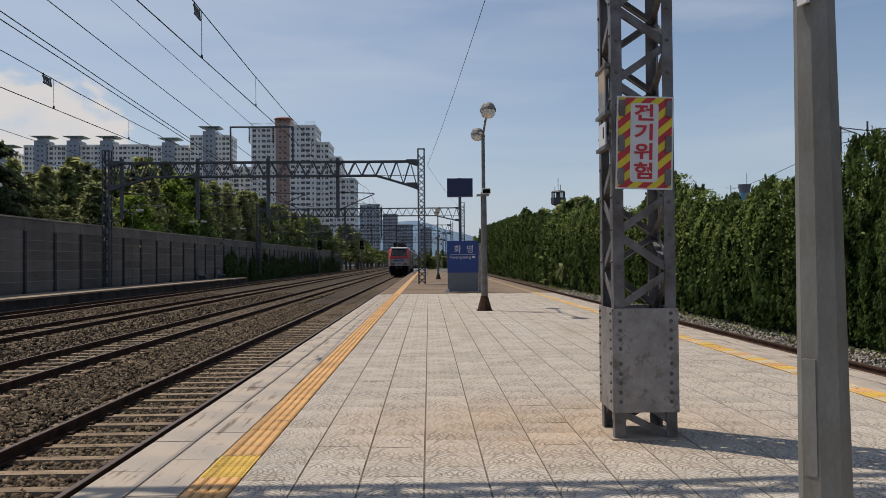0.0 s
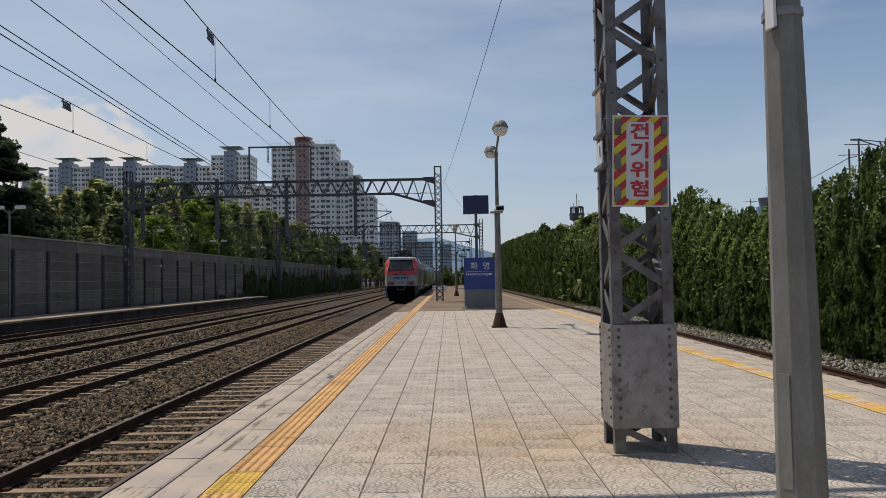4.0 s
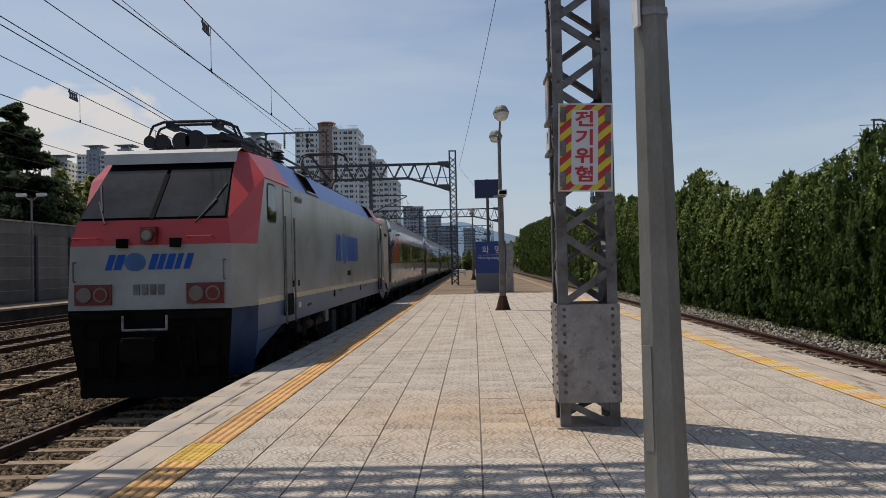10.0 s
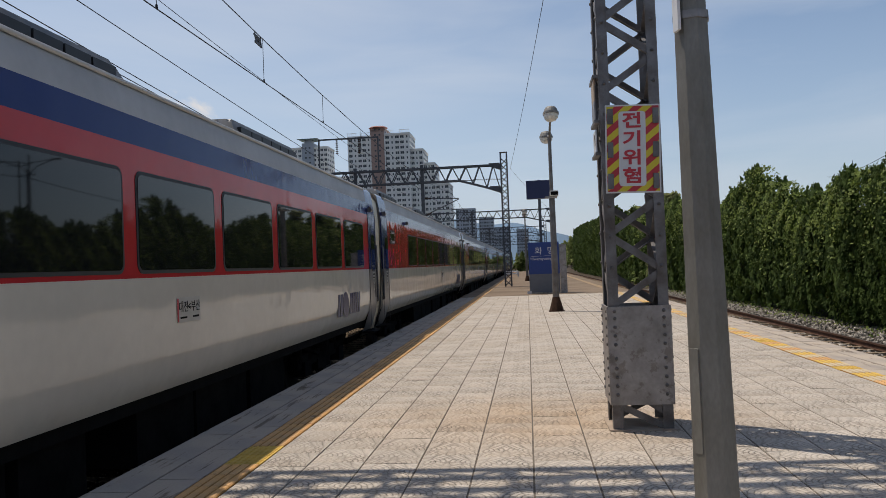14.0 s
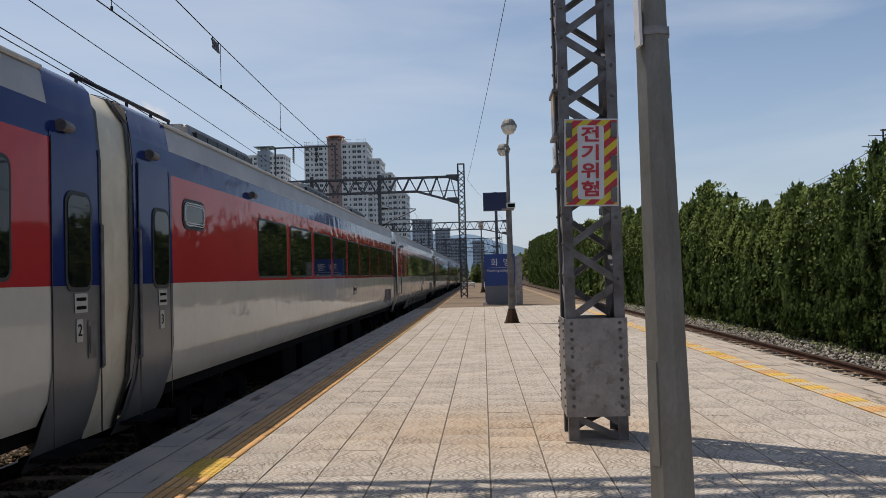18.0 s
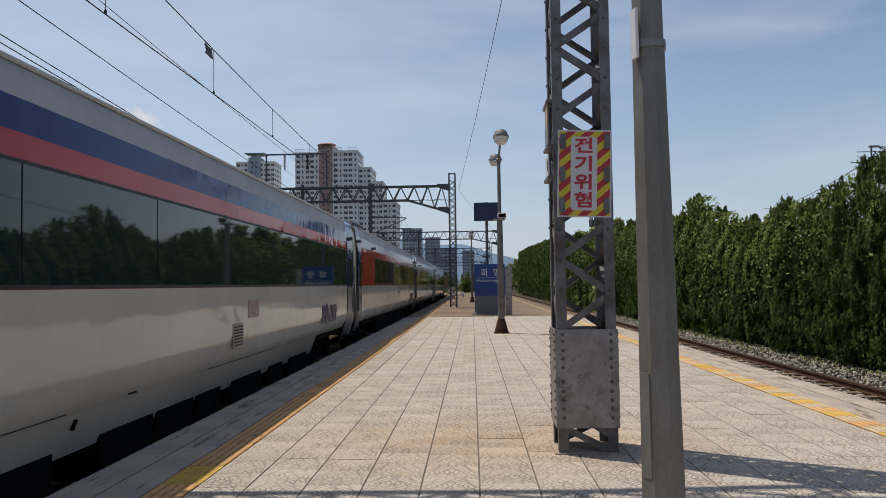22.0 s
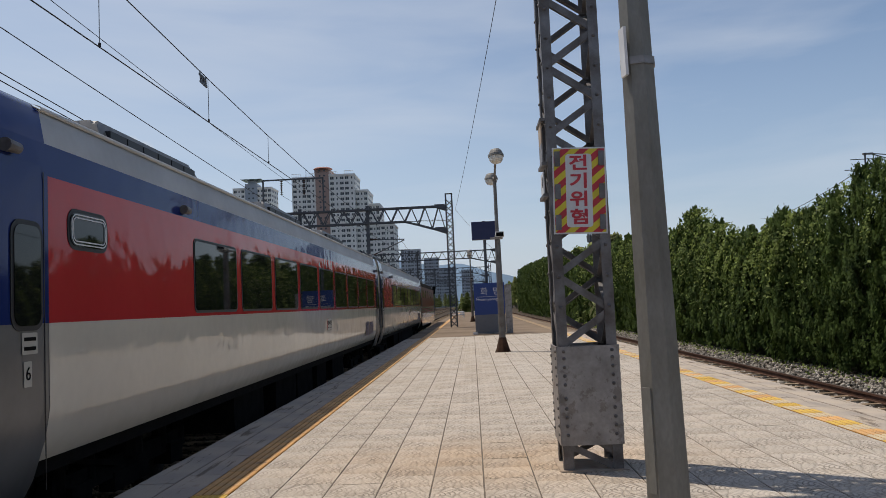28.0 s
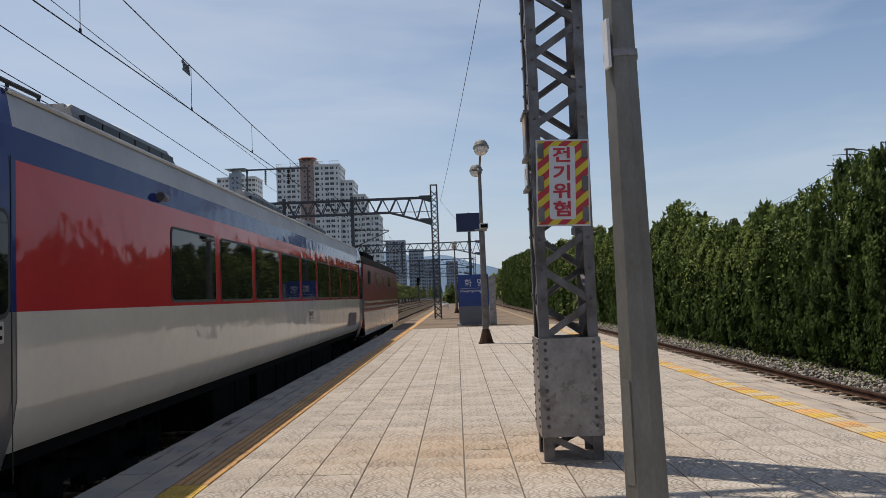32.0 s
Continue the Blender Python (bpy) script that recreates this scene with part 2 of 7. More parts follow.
M["glass"] = material("tinted_glass", (0.008, 0.009, 0.010), 0.03, vary=0.0, bump=0.0, spec=0.42)
M["glass_green"] = material("green_tinted_glass", (0.012, 0.028, 0.028), 0.03, vary=0.0, bump=0.0, spec=0.6)
M["glass_cab"] = material("cab_glass", (0.022, 0.027, 0.032), 0.08, vary=0.35, scale=2, fine=9, bump=0.0, spec=0.22, tint=(0.010, 0.012, 0.014))
M["wheel"] = material("wheel_steel", (0.06, 0.05, 0.045), 0.6, 0.5, vary=0.2)
M["bogie"] = material("dusty_underframe", (0.012, 0.0105, 0.0095), 0.95, vary=0.3, scale=3, fine=20, spec=0.05)
M["gear_grey"] = material("dusty_grey_gear", (0.060, 0.054, 0.048), 0.8, vary=0.25, scale=4, fine=25, spec=0.2)
M["logo_navy"] = material("emblem_navy", (0.012, 0.024, 0.095), 0.3, vary=0.02, bump=0.0, spec=0.2)
M["logo_blue"] = material("emblem_blue", (0.006, 0.075, 0.36), 0.3, vary=0.02, bump=0.0, spec=0.15)
M["logo_globe"] = material("emblem_globe", (0.03, 0.17, 0.50), 0.3, vary=0.35, scale=2.0, fine=8, bump=0.0)
M["plate_pink"] = material("destination_plate", (0.48, 0.33, 0.29), 0.4, vary=0.2, scale=6, fine=30, bump=0.0)
M["loco_white"] = material("locomotive_white", (0.36, 0.365, 0.345), 0.24, vary=0.08, scale=0.8, fine=10, bump=0.01, tint=(0.26, 0.25, 0.215), spec=0.25)
M["loco_red"] = material("locomotive_red", (0.52, 0.055, 0.05), 0.35, vary=0.06, scale=1, fine=10, bump=0.01)
M["loco_blue"] = material("locomotive_blue", (0.035, 0.095, 0.20), 0.35, vary=0.08, scale=1, fine=10, bump=0.01, spec=0.15)
M["loco_blue_light"] = material("locomotive_roof_blue", (0.045, 0.115, 0.42), 0.32, vary=0.10, scale=1.2, fine=10, bump=0.01, spec=0.3, stretch=(0.3, 3, 0.3))
M["loco_blue_dark"] = material("locomotive_dirty_blue", (0.022, 0.055, 0.13), 0.45, vary=0.2, scale=1.5, fine=10, bump=0.01, tint=(0.012, 0.022, 0.045), spec=0.12)
M["loco_lip"] = material("pale_roof_lip", (0.52, 0.51, 0.48), 0.4, vary=0.1, scale=2, fine=20, bump=0.02)
M["tail_red"] = material("dull_dark_red", (0.20, 0.030, 0.028), 0.3, vary=0.15, scale=1, fine=10, bump=0.01, spec=0.3)
M["loco_cream"] = material("locomotive_cream", (0.58, 0.50, 0.32), 0.35, vary=0.06, bump=0.01)
M["lamp_red"] = material("lamp_red", (0.15, 0.014, 0.012), 0.3, vary=0.05, bump=0.0)
M["lamp_glass"] = material("lamp_lens", (0.20, 0.175, 0.15), 0.12, vary=0.05, bump=0.0)
M["lamp_rim"] = material("lamp_rim", (0.20, 0.17, 0.15), 0.35, 0.5, vary=0.1, bump=0.0)
M["board_navy"] = material("board_navy", (0.010, 0.018, 0.075), 0.45, vary=0.05, bump=0.0)
M["pole_dark"] = material("aged_grey_pole", (0.20, 0.195, 0.185), 0.6, 0.3, vary=0.15, scale=4, fine=30, tint=(0.12, 0.10, 0.085))
M["lamp_shell"] = material("lamp_shell", (0.22, 0.21, 0.19), 0.6, vary=0.15)
M["lamp_white"] = material("lamp_diffuser", (0.70, 0.69, 0.64), 0.4, vary=0.05, bump=0.0)
# near black: the shade deep in the hedge, put into the colour
M["hedge_core"] = material("hedge_inside_shade", (0.014, 0.022, 0.008), 0.95, vary=0.3, scale=3, fine=20)
M["vine"] = material("vine_leaf", (0.25, 0.31, 0.085), 0.6, vary=0.3, scale=3, fine=20, bump=0.0, tint=(0.10, 0.15, 0.03), spec=0.25)
M["leaf_dark"] = material("dark_needles", (0.30, 0.33, 0.15), 0.75, vary=0.3, scale=1.5, fine=12, bump=0.0, spec=0.2)
M["leaf_cedar"] = material("cedar_needles", (0.115, 0.15, 0.07), 0.75, vary=0.3, scale=1.5, fine=12, bump=0.0, spec=0.2)
M["leaf_olive"] = material("olive_needles", (0.38, 0.40, 0.165), 0.75, vary=0.3, scale=1.5, fine=12, bump=0.0, spec=0.2)
M["leaf_mid"] = material("mid_leaves", (0.19, 0.245, 0.075), 0.7, vary=0.3, scale=1.5, fine=12, bump=0.0, spec=0.2)
M["leaf_bright"] = material("bright_leaves", (0.29, 0.40, 0.07), 0.65, vary=0.25, scale=1.5, fine=12, bump=0.0, spec=0.2)
M["bark"] = material("bark", (0.13, 0.105, 0.08), 0.9, vary=0.3, scale=6, fine=30)
M["tank_blue"] = material("pale_blue_tank", (0.16, 0.33, 0.48), 0.6, vary=0.1, scale=1, fine=8)
M["far_glass"] = material("far_window", (0.06, 0.072, 0.080), 0.3, vary=0.1, bump=0.0)
M["brick_pink"] = material("pink_render", (0.42, 0.29, 0.24), 0.85, vary=0.06, scale=0.2, fine=3)
M["core_grey"] = material("grey_render", (0.34, 0.38, 0.42), 0.85, vary=0.05, scale=0.2, fine=3)
M["roof_green"] = material("roof_cap", (0.16, 0.22, 0.21), 0.8, vary=0.1)
M["roof_red"] = material("reddish_roof_cap", (0.36, 0.17, 0.14), 0.8, vary=0.1)
# wall colour paled and blued to stand in for haze in the air
M["far_haze_grey"] = material("haze_tinted_render", (0.45, 0.50, 0.55), 0.9, vary=0.05, scale=0.1, fine=2)
# woodland blued by painted haze, more so on the farther hills
M["hill"] = material("haze_tinted_hill", (0.13, 0.21, 0.30), 1.0, vary=0.12, scale=0.01, fine=0.08, bump=0.0)
M["hill_far"] = material("haze_tinted_far_hill", (0.30, 0.40, 0.50), 1.0, vary=0.08, scale=0.01, fine=0.08, bump=0.0)


def fan_relief(m):
    """Presses a fan of concentric grooves into each paving tile, and paints their shade into its colour."""
    n, link = m.node_tree.nodes, m.node_tree.links.new
    co = n.new("ShaderNodeTexCoord")
    sep = n.new("ShaderNodeSeparateXYZ")
    link(co.outputs["Object"], sep.inputs[0])

    def calc(op, a, b=None):
        k = n.new("ShaderNodeMath")
        k.operation = op
        for i, v in enumerate((a, b)):
            if v is not None:
                if isinstance(v, (int, float)):
                    k.inputs[i].default_value = v
                else:
                    link(v, k.inputs[i])
        return k.outputs[0]
    fx = calc("FLOORED_MODULO", calc("ADD", sep.outputs["X"], 100 * 0.4575 + 0.22875), 0.4575)
    fy = calc("FLOORED_MODULO", calc("ADD", sep.outputs["Y"], 100 * 0.4575 + 0.22875), 0.4575)
    ax = calc("ABSOLUTE", calc("SUBTRACT", fx, 0.22875))
    d1 = calc("SQRT", calc("ADD", calc("MULTIPLY", ax, ax), calc("MULTIPLY", fy, fy)))
    bx, by = calc("SUBTRACT", ax, 0.225), calc("SUBTRACT", fy, 0.225)
    d2 = calc("SQRT", calc("ADD", calc("MULTIPLY", bx, bx), calc("MULTIPLY", by, by)))
    inside = calc("LESS_THAN", d1, 0.225)
    r = calc("ADD", calc("MULTIPLY", inside, d1), calc("MULTIPLY", calc("SUBTRACT", 1.0, inside), d2))
    # the fan is divided into setts: thin arcs, and short joints across them
    px = calc("ADD", calc("MULTIPLY", inside, ax), calc("MULTIPLY", calc("SUBTRACT", 1.0, inside), bx))
    py = calc("ADD", calc("MULTIPLY", inside, fy), calc("MULTIPLY", calc("SUBTRACT", 1.0, inside), by))
    order = calc("FLOOR", calc("DIVIDE", r, 0.042))
    swing = calc("MULTIPLY", calc("ARCTAN2", py, px), calc("MULTIPLY", calc("ADD", order, 1.0), 1.0))
    cross = calc("POWER", calc("ABSOLUTE", calc("SINE", calc("ADD", swing, calc("MULTIPLY", order, 1.3)))), 0.26)
    arc = calc("POWER", calc("ABSOLUTE", calc("SINE", calc("MULTIPLY", r, math.pi / 0.042))), 0.36)
    ring = calc("MINIMUM", arc, cross)
    p = n["Principled BSDF"]
    old = p.inputs["Normal"].links[0].from_node
    b = n.new("ShaderNodeBump")
    b.inputs["Strength"].default_value, b.inputs["Distance"].default_value = 1.0, 0.010
    link(ring, b.inputs["Height"])
    link(old.outputs["Normal"], b.inputs["Normal"])
    link(b.outputs["Normal"], p.inputs["Normal"])
    # shade in the grooves, multiplied into the base colour
    col = p.inputs["Base Color"].links[0].from_socket
    mix = n.new("ShaderNodeMix")
    mix.data_type, mix.blend_type = "RGBA", "MULTIPLY"
    groove_shade = n.new("ShaderNodeMapRange")
    groove_shade.inputs["To Max"].default_value = 1.06
    link(ring, groove_shade.inputs["Value"])
    # grooves filled or worn away in patches
    at, worn, depth = n.new("ShaderNodeNewGeometry"), n.new("ShaderNodeTexNoise"), n.new("ShaderNodeMapRange")
    worn.inputs["Scale"].default_value, worn.inputs["Detail"].default_value = 2.6, 6
    link(at.outputs["Position"], worn.inputs["Vector"])
    depth.inputs["From Min"].default_value, depth.inputs["From Max"].default_value = 0.36, 0.64
    depth.inputs["To Min"].default_value, depth.inputs["To Max"].default_value = 0.12, 0.80
    link(worn.outputs["Fac"], depth.inputs["Value"])
    link(depth.outputs["Result"], groove_shade.inputs["To Min"])
    mix.inputs["Factor"].default_value = 1.0
    link(col, mix.inputs["A"]), link(groove_shade.outputs["Result"], mix.inputs["B"])
    link(mix.outputs["Result"], p.inputs["Base Color"])


fan_relief(M["tile"])


def waviness(m, scale, depth):
    """Slow dents in a painted steel skin, seen in its reflections."""
    n, link = m.node_tree.nodes, m.node_tree.links.new
    at, tex, b = n.new("ShaderNodeTexCoord"), n.new("ShaderNodeTexNoise"), n.new("ShaderNodeBump")
    tex.inputs["Scale"].default_value, tex.inputs["Detail"].default_value = scale, 1.5
    b.inputs["Strength"].default_value, b.inputs["Distance"].default_value = 1.0, depth
    link(at.outputs["Object"], tex.inputs["Vector"]), link(tex.outputs["Fac"], b.inputs["Height"])
    p = n["Principled BSDF"]
    link(p.inputs["Normal"].links[0].from_socket, b.inputs["Normal"])
    link(b.outputs["Normal"], p.inputs["Normal"])


waviness(M["car_white"], 2.2, 0.012)
waviness(M["loco_white"], 1.2, 0.004)
waviness(M["car_red"], 2.6, 0.010)
waviness(M["car_blue"], 2.6, 0.008)


def rust_stain(m, centre, radius):
    """A rusty water stain on the paving round the mast's foot."""
    n, link = m.node_tree.nodes, m.node_tree.links.new
    at, mp, gr, tex, mul, mix = (n.new("ShaderNode" + k) for k in ("NewGeometry", "Mapping", "VectorMath", "TexNoise", "Math", "Mix"))
    mp.inputs["Location"].default_value = tuple(-c / r for c, r in zip(centre, radius))
    mp.inputs["Scale"].default_value = tuple(1 / r for r in radius)
    link(at.outputs["Position"], mp.inputs["Vector"])
    gr.operation = "LENGTH"
    link(mp.outputs["Vector"], gr.inputs[0])
    rg = n.new("ShaderNodeMapRange")
    rg.inputs["From Min"].default_value, rg.inputs["From Max"].default_value = 1.0, 0.2
    link(gr.outputs["Value"], rg.inputs["Value"])
    tex.inputs["Scale"].default_value, tex.inputs["Detail"].default_value = 1.6, 5
    link(at.outputs["Position"], tex.inputs["Vector"])
    mul.operation = "MULTIPLY"
    link(rg.outputs["Result"], mul.inputs[0]), link(tex.outputs["Fac"], mul.inputs[1])
    mix.data_type, mix.blend_type = "RGBA", "MULTIPLY"
    mix.inputs["B"].default_value = (1.0, 0.78, 0.56, 1)
    p = n["Principled BSDF"]
    src = p.inputs["Base Color"].links[0].from_socket
    link(src, mix.inputs["A"]), link(mul.outputs[0], mix.inputs["Factor"])
    link(mix.outputs["Result"], p.inputs["Base Color"])


def litter(m, scale, low, tone, stretch=(1, 1, 1)):
    """Small dark specks of dirt and rubber marks lying on a surface."""
    n, link = m.node_tree.nodes, m.node_tree.links.new
    at, tex, rg, mix = (n.new("ShaderNode" + k) for k in ("NewGeometry", "TexNoise", "MapRange", "Mix"))
    tex.inputs["Scale"].default_value, tex.inputs["Detail"].default_value, tex.inputs["Roughness"].default_value = scale, 4, 0.7
    mp = n.new("ShaderNodeMapping")
    mp.inputs["Scale"].default_value = stretch
    link(at.outputs["Position"], mp.inputs["Vector"]), link(mp.outputs["Vector"], tex.inputs["Vector"])
    rg.inputs["From Min"].default_value, rg.inputs["From Max"].default_value = low, low + 0.06
    link(tex.outputs["Fac"], rg.inputs["Value"])
    mix.data_type, mix.blend_type = "RGBA", "MULTIPLY"
    mix.inputs["B"].default_value = (tone, tone * 0.95, tone * 0.9, 1)
    p = n["Principled BSDF"]
    src = p.inputs["Base Color"].links[0].from_socket
    link(src, mix.inputs["A"]), link(rg.outputs["Result"], mix.inputs["Factor"])
    link(mix.outputs["Result"], p.inputs["Base Color"])


rust_stain(M["tile"], (0.9, 8.0, 0.0), (2.6, 1.9, 1.0))
litter(M["tile"], 5.0, 0.665, 0.45)
litter(M["coping"], 3.0, 0.67, 0.45)
litter(M["coping"], 0.9, 0.62, 0.75)
litter(M["coping"], 2.0, 0.57, 0.50, (4.0, 0.45, 1))
litter(M["tactile"], 5.0, 0.62, 0.5)
litter(M["plate"], 7.0, 0.56, 0.72)
for key in ("stone", "stone_grey", "hedge", "vine", "leaf_dark", "leaf_cedar", "leaf_olive", "leaf_mid", "leaf_bright"):
    # leaves vary one by one and let some light through
    n, link = M[key].node_tree.nodes, M[key].node_tree.links.new
    geo, rng = n.new("ShaderNodeNewGeometry"), n.new("ShaderNodeMapRange")
    rng.inputs["To Min"].default_value, rng.inputs["To Max"].default_value = (0.15, 1.9) if key in ("stone", "stone_grey") else (0.8, 1.2) if key == "hedge" else (0.6, 1.4)
    link(geo.outputs["Random Per Island"], rng.inputs["Value"])
    h2 = n.new("ShaderNodeHueSaturation")
    src = n["Principled BSDF"].inputs["Base Color"].links[0].from_socket
    link(rng.outputs["Result"], h2.inputs["Value"]), link(src, h2.inputs["Color"])
    link(h2.outputs["Color"], n["Principled BSDF"].inputs["Base Color"])
    if key in ("stone", "stone_grey"):
        continue
    tl, add = n.new("ShaderNodeBsdfTranslucent"), n.new("ShaderNodeMixShader")
    link(h2.outputs["Color"], tl.inputs["Color"])
    add.inputs["Fac"].default_value = 0.28 if key == "hedge" else 0.4 if key == "vine" else 0.66
    out = n["Material Output"]
    link(n["Principled BSDF"].outputs[0], add.inputs[1]), link(tl.outputs[0], add.inputs[2])
    link(add.outputs[0], out.inputs["Surface"])


# ---- mesh helpers ----
def box(bm, x0, y0, z0, x1, y1, z1):
    v = [bm.verts.new((x, y, z)) for z in (z0, z1) for y in (y0, y1) for x in (x0, x1)]
    for f in ((0, 2, 3, 1), (4, 5, 7, 6), (0, 1, 5, 4), (1, 3, 7, 5), (3, 2, 6, 7), (2, 0, 4, 6)):
        bm.faces.new([v[i] for i in f])
    return v


def tube(bm, p0, p1, r0, r1=None, n=8, caps=True, turn=0.0):
    """A tapered round bar from p0 to p1."""
    r1 = r0 if r1 is None else r1
    p0, p1 = Vector(p0), Vector(p1)
    q = (p1 - p0).to_track_quat("Z", "Y")
    rings = []
    for p, r in ((p0, r0), (p1, r1)):
        rings.append([bm.verts.new(p + q @ Vector((r * math.cos(turn + 2 * math.pi * i / n), r * math.sin(turn + 2 * math.pi * i / n), 0))) for i in range(n)])
    for i in range(n):
        j = (i + 1) % n
        bm.faces.new((rings[0][i], rings[0][j], rings[1][j], rings[1][i]))
    if caps:
        bm.faces.new(rings[0][::-1])
        bm.faces.new(rings[1])


def bar(bm, p0, p1, w, d, side=(0, 1, 0)):
    """A flat bar of width w and depth d between two points; side: the direction of its depth."""
    p0, p1 = Vector(p0), Vector(p1)
    along = (p1 - p0).normalized()
    s = Vector(side)
    s = (s - along * s.dot(along)).normalized()
    a = along.cross(s)
    v = [bm.verts.new(p + a * (w / 2) * i + s * (d / 2) * j) for p in (p0, p1) for i, j in ((-1, -1), (1, -1), (1, 1), (-1, 1))]
    for f in ((3, 2, 1, 0), (4, 5, 6, 7), (0, 1, 5, 4), (1, 2, 6, 5), (2, 3, 7, 6), (3, 0, 4, 7)):
        bm.faces.new([v[i] for i in f])


def mesh_of(name, bm, mat, smooth=False):
    bmesh.ops.recalc_face_normals(bm, faces=bm.faces)
    me = bpy.data.meshes.new(name)
    bm.to_mesh(me)
    bm.free()
    for m in mat if isinstance(mat, (list, tuple)) else (mat,):
        me.materials.append(m)
    if smooth:
        for f in me.polygons:
            f.use_smooth = True
    return me


def part(name, bm, mat, parent=None, label="", smooth=False):
    """Links a bmesh as one mesh object, under a thing or a part."""
    ob = new(name, mesh_of(name, bm, mat, smooth))
    ob.parent = parent
    return tagged(ob, label) if label else ob


def piece(name, me, parent, m):
    """One more object on a shared mesh."""
    ob = new(name, me)
    ob.parent = parent
    ob.matrix_basis = m
    return ob


def boxed(name, mat, dims, parent=None, label=""):
    bm = bmesh.new()
    for d in dims if isinstance(dims[0], (list, tuple)) else (dims,):
        box(bm, *d)
    return part(name, bm, mat, parent, label)


def thing(name, m, label, category, group="", kind=""):
    ob = new(name)
    ob.matrix_basis = m
    return tagged(ob, label, category, group, kind)


# ---- large structure ----
EDGE_L, EDGE_R = -2.65, 5.75      # platform edges
RAIL_Z = -0.57                    # top of rails
TRACKS = (-4.40, -8.70, -13.45, -18.65, 7.76)
TILE = 0.4575

tagged(boxed("ground", M["ballast"], (-2500, -600, -3.0, 2500, 4000, -0.765)), "brown railway ballast and bare earth", "ground", kind="structure")
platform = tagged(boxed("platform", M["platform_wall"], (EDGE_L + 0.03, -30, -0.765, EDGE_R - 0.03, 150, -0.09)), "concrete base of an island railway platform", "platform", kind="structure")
boxed("platform_bed", M["joint"], (EDGE_L + 0.02, -30, -0.09, EDGE_R - 0.02, 38.9, -0.007), platform, "dark sand between the paving")
boxed("platform_apron", M["apron"], (EDGE_L, 38.9, -0.09, EDGE_R, 150, -0.006), platform, "worn brown concrete surface of the platform's far part")
for x0, x1, worn in ((-1.91, -1.585, "tactile"), (4.70, 5.02, "tactile_faded")):
    boxed("tactile_band", M[worn], (x0, 38.9, -0.01, x1, 150, 0.004), platform, "faded yellow warning band")


def rail_bar(c, parent, rust="rail"):
    bm = bmesh.new()
    box(bm, c - 0.07, -60, RAIL_Z - 0.155, c + 0.07, 500, RAIL_Z - 0.135)
    box(bm, c - 0.012, -60, RAIL_Z - 0.135, c + 0.012, 500, RAIL_Z - 0.045)
    box(bm, c - 0.036, -60, RAIL_Z - 0.045, c + 0.036, 500, RAIL_Z - 0.004)
    r = part("rail", bm, M[rust], parent)
    boxed("rail_head", M["rail_head"], (c - 0.030, -60, RAIL_Z - 0.004, c + 0.030, 500, RAIL_Z), r, "bright worn running surface")


bm = bmesh.new()
box(bm, -1.2, -0.12, -0.16, 1.2, 0.12, -0.02)
for v in bm.verts:
    if v.co.z > -0.05:
        v.co.y *= 0.72
        v.co.x *= 0.985
sleeper_mesh = mesh_of("sleeper", bm, M["sleeper"])
bm = bmesh.new()
for sgn in (-1, 1):
    for o in (-0.115, 0.115):
        box(bm, sgn * 0.7535 + o - 0.035, -0.05, -0.02, sgn * 0.7535 + o + 0.035, 0.05, 0.018)
clip_mesh = mesh_of("rail_clip", bm, M["rail"])
for k, x in enumerate(TRACKS):
    tr = thing("railway_track", pose(x, 0, 0), "railway track, rusty steel rails on concrete sleepers", "track", "parallel railway tracks", "structure")
    for sgn in (-1, 1):
        rail_bar(sgn * 0.7535, tr, "rail_rust" if k == 4 else "rail")
    n0, n1 = ((0, 95), (12, 75), (18, 60), (30, 60), (12, 70))[k]
    for i in range(n0, n1):
        piece("sleeper", sleeper_mesh, tr, pose(0, i * 0.655 + 0.1, RAIL_Z - 0.128 + random.uniform(-0.006, 0.004), 0, 0, random.uniform(-0.5, 0.5)))
        if k == 0 and i < 60:
            piece("rail_clip", clip_mesh, tr, pose(0, i * 0.655 + 0.1, RAIL_Z - 0.135))
    bm = bmesh.new()
    for i in list(range(n1, 620)):
        box(bm, -1.2, i * 0.655 - 0.02, RAIL_Z - 0.29, 1.2, i * 0.655 + 0.2, RAIL_Z - 0.148)
    tagged(part("far_sleepers", bm, M["sleeper"], tr), kind="stuff")


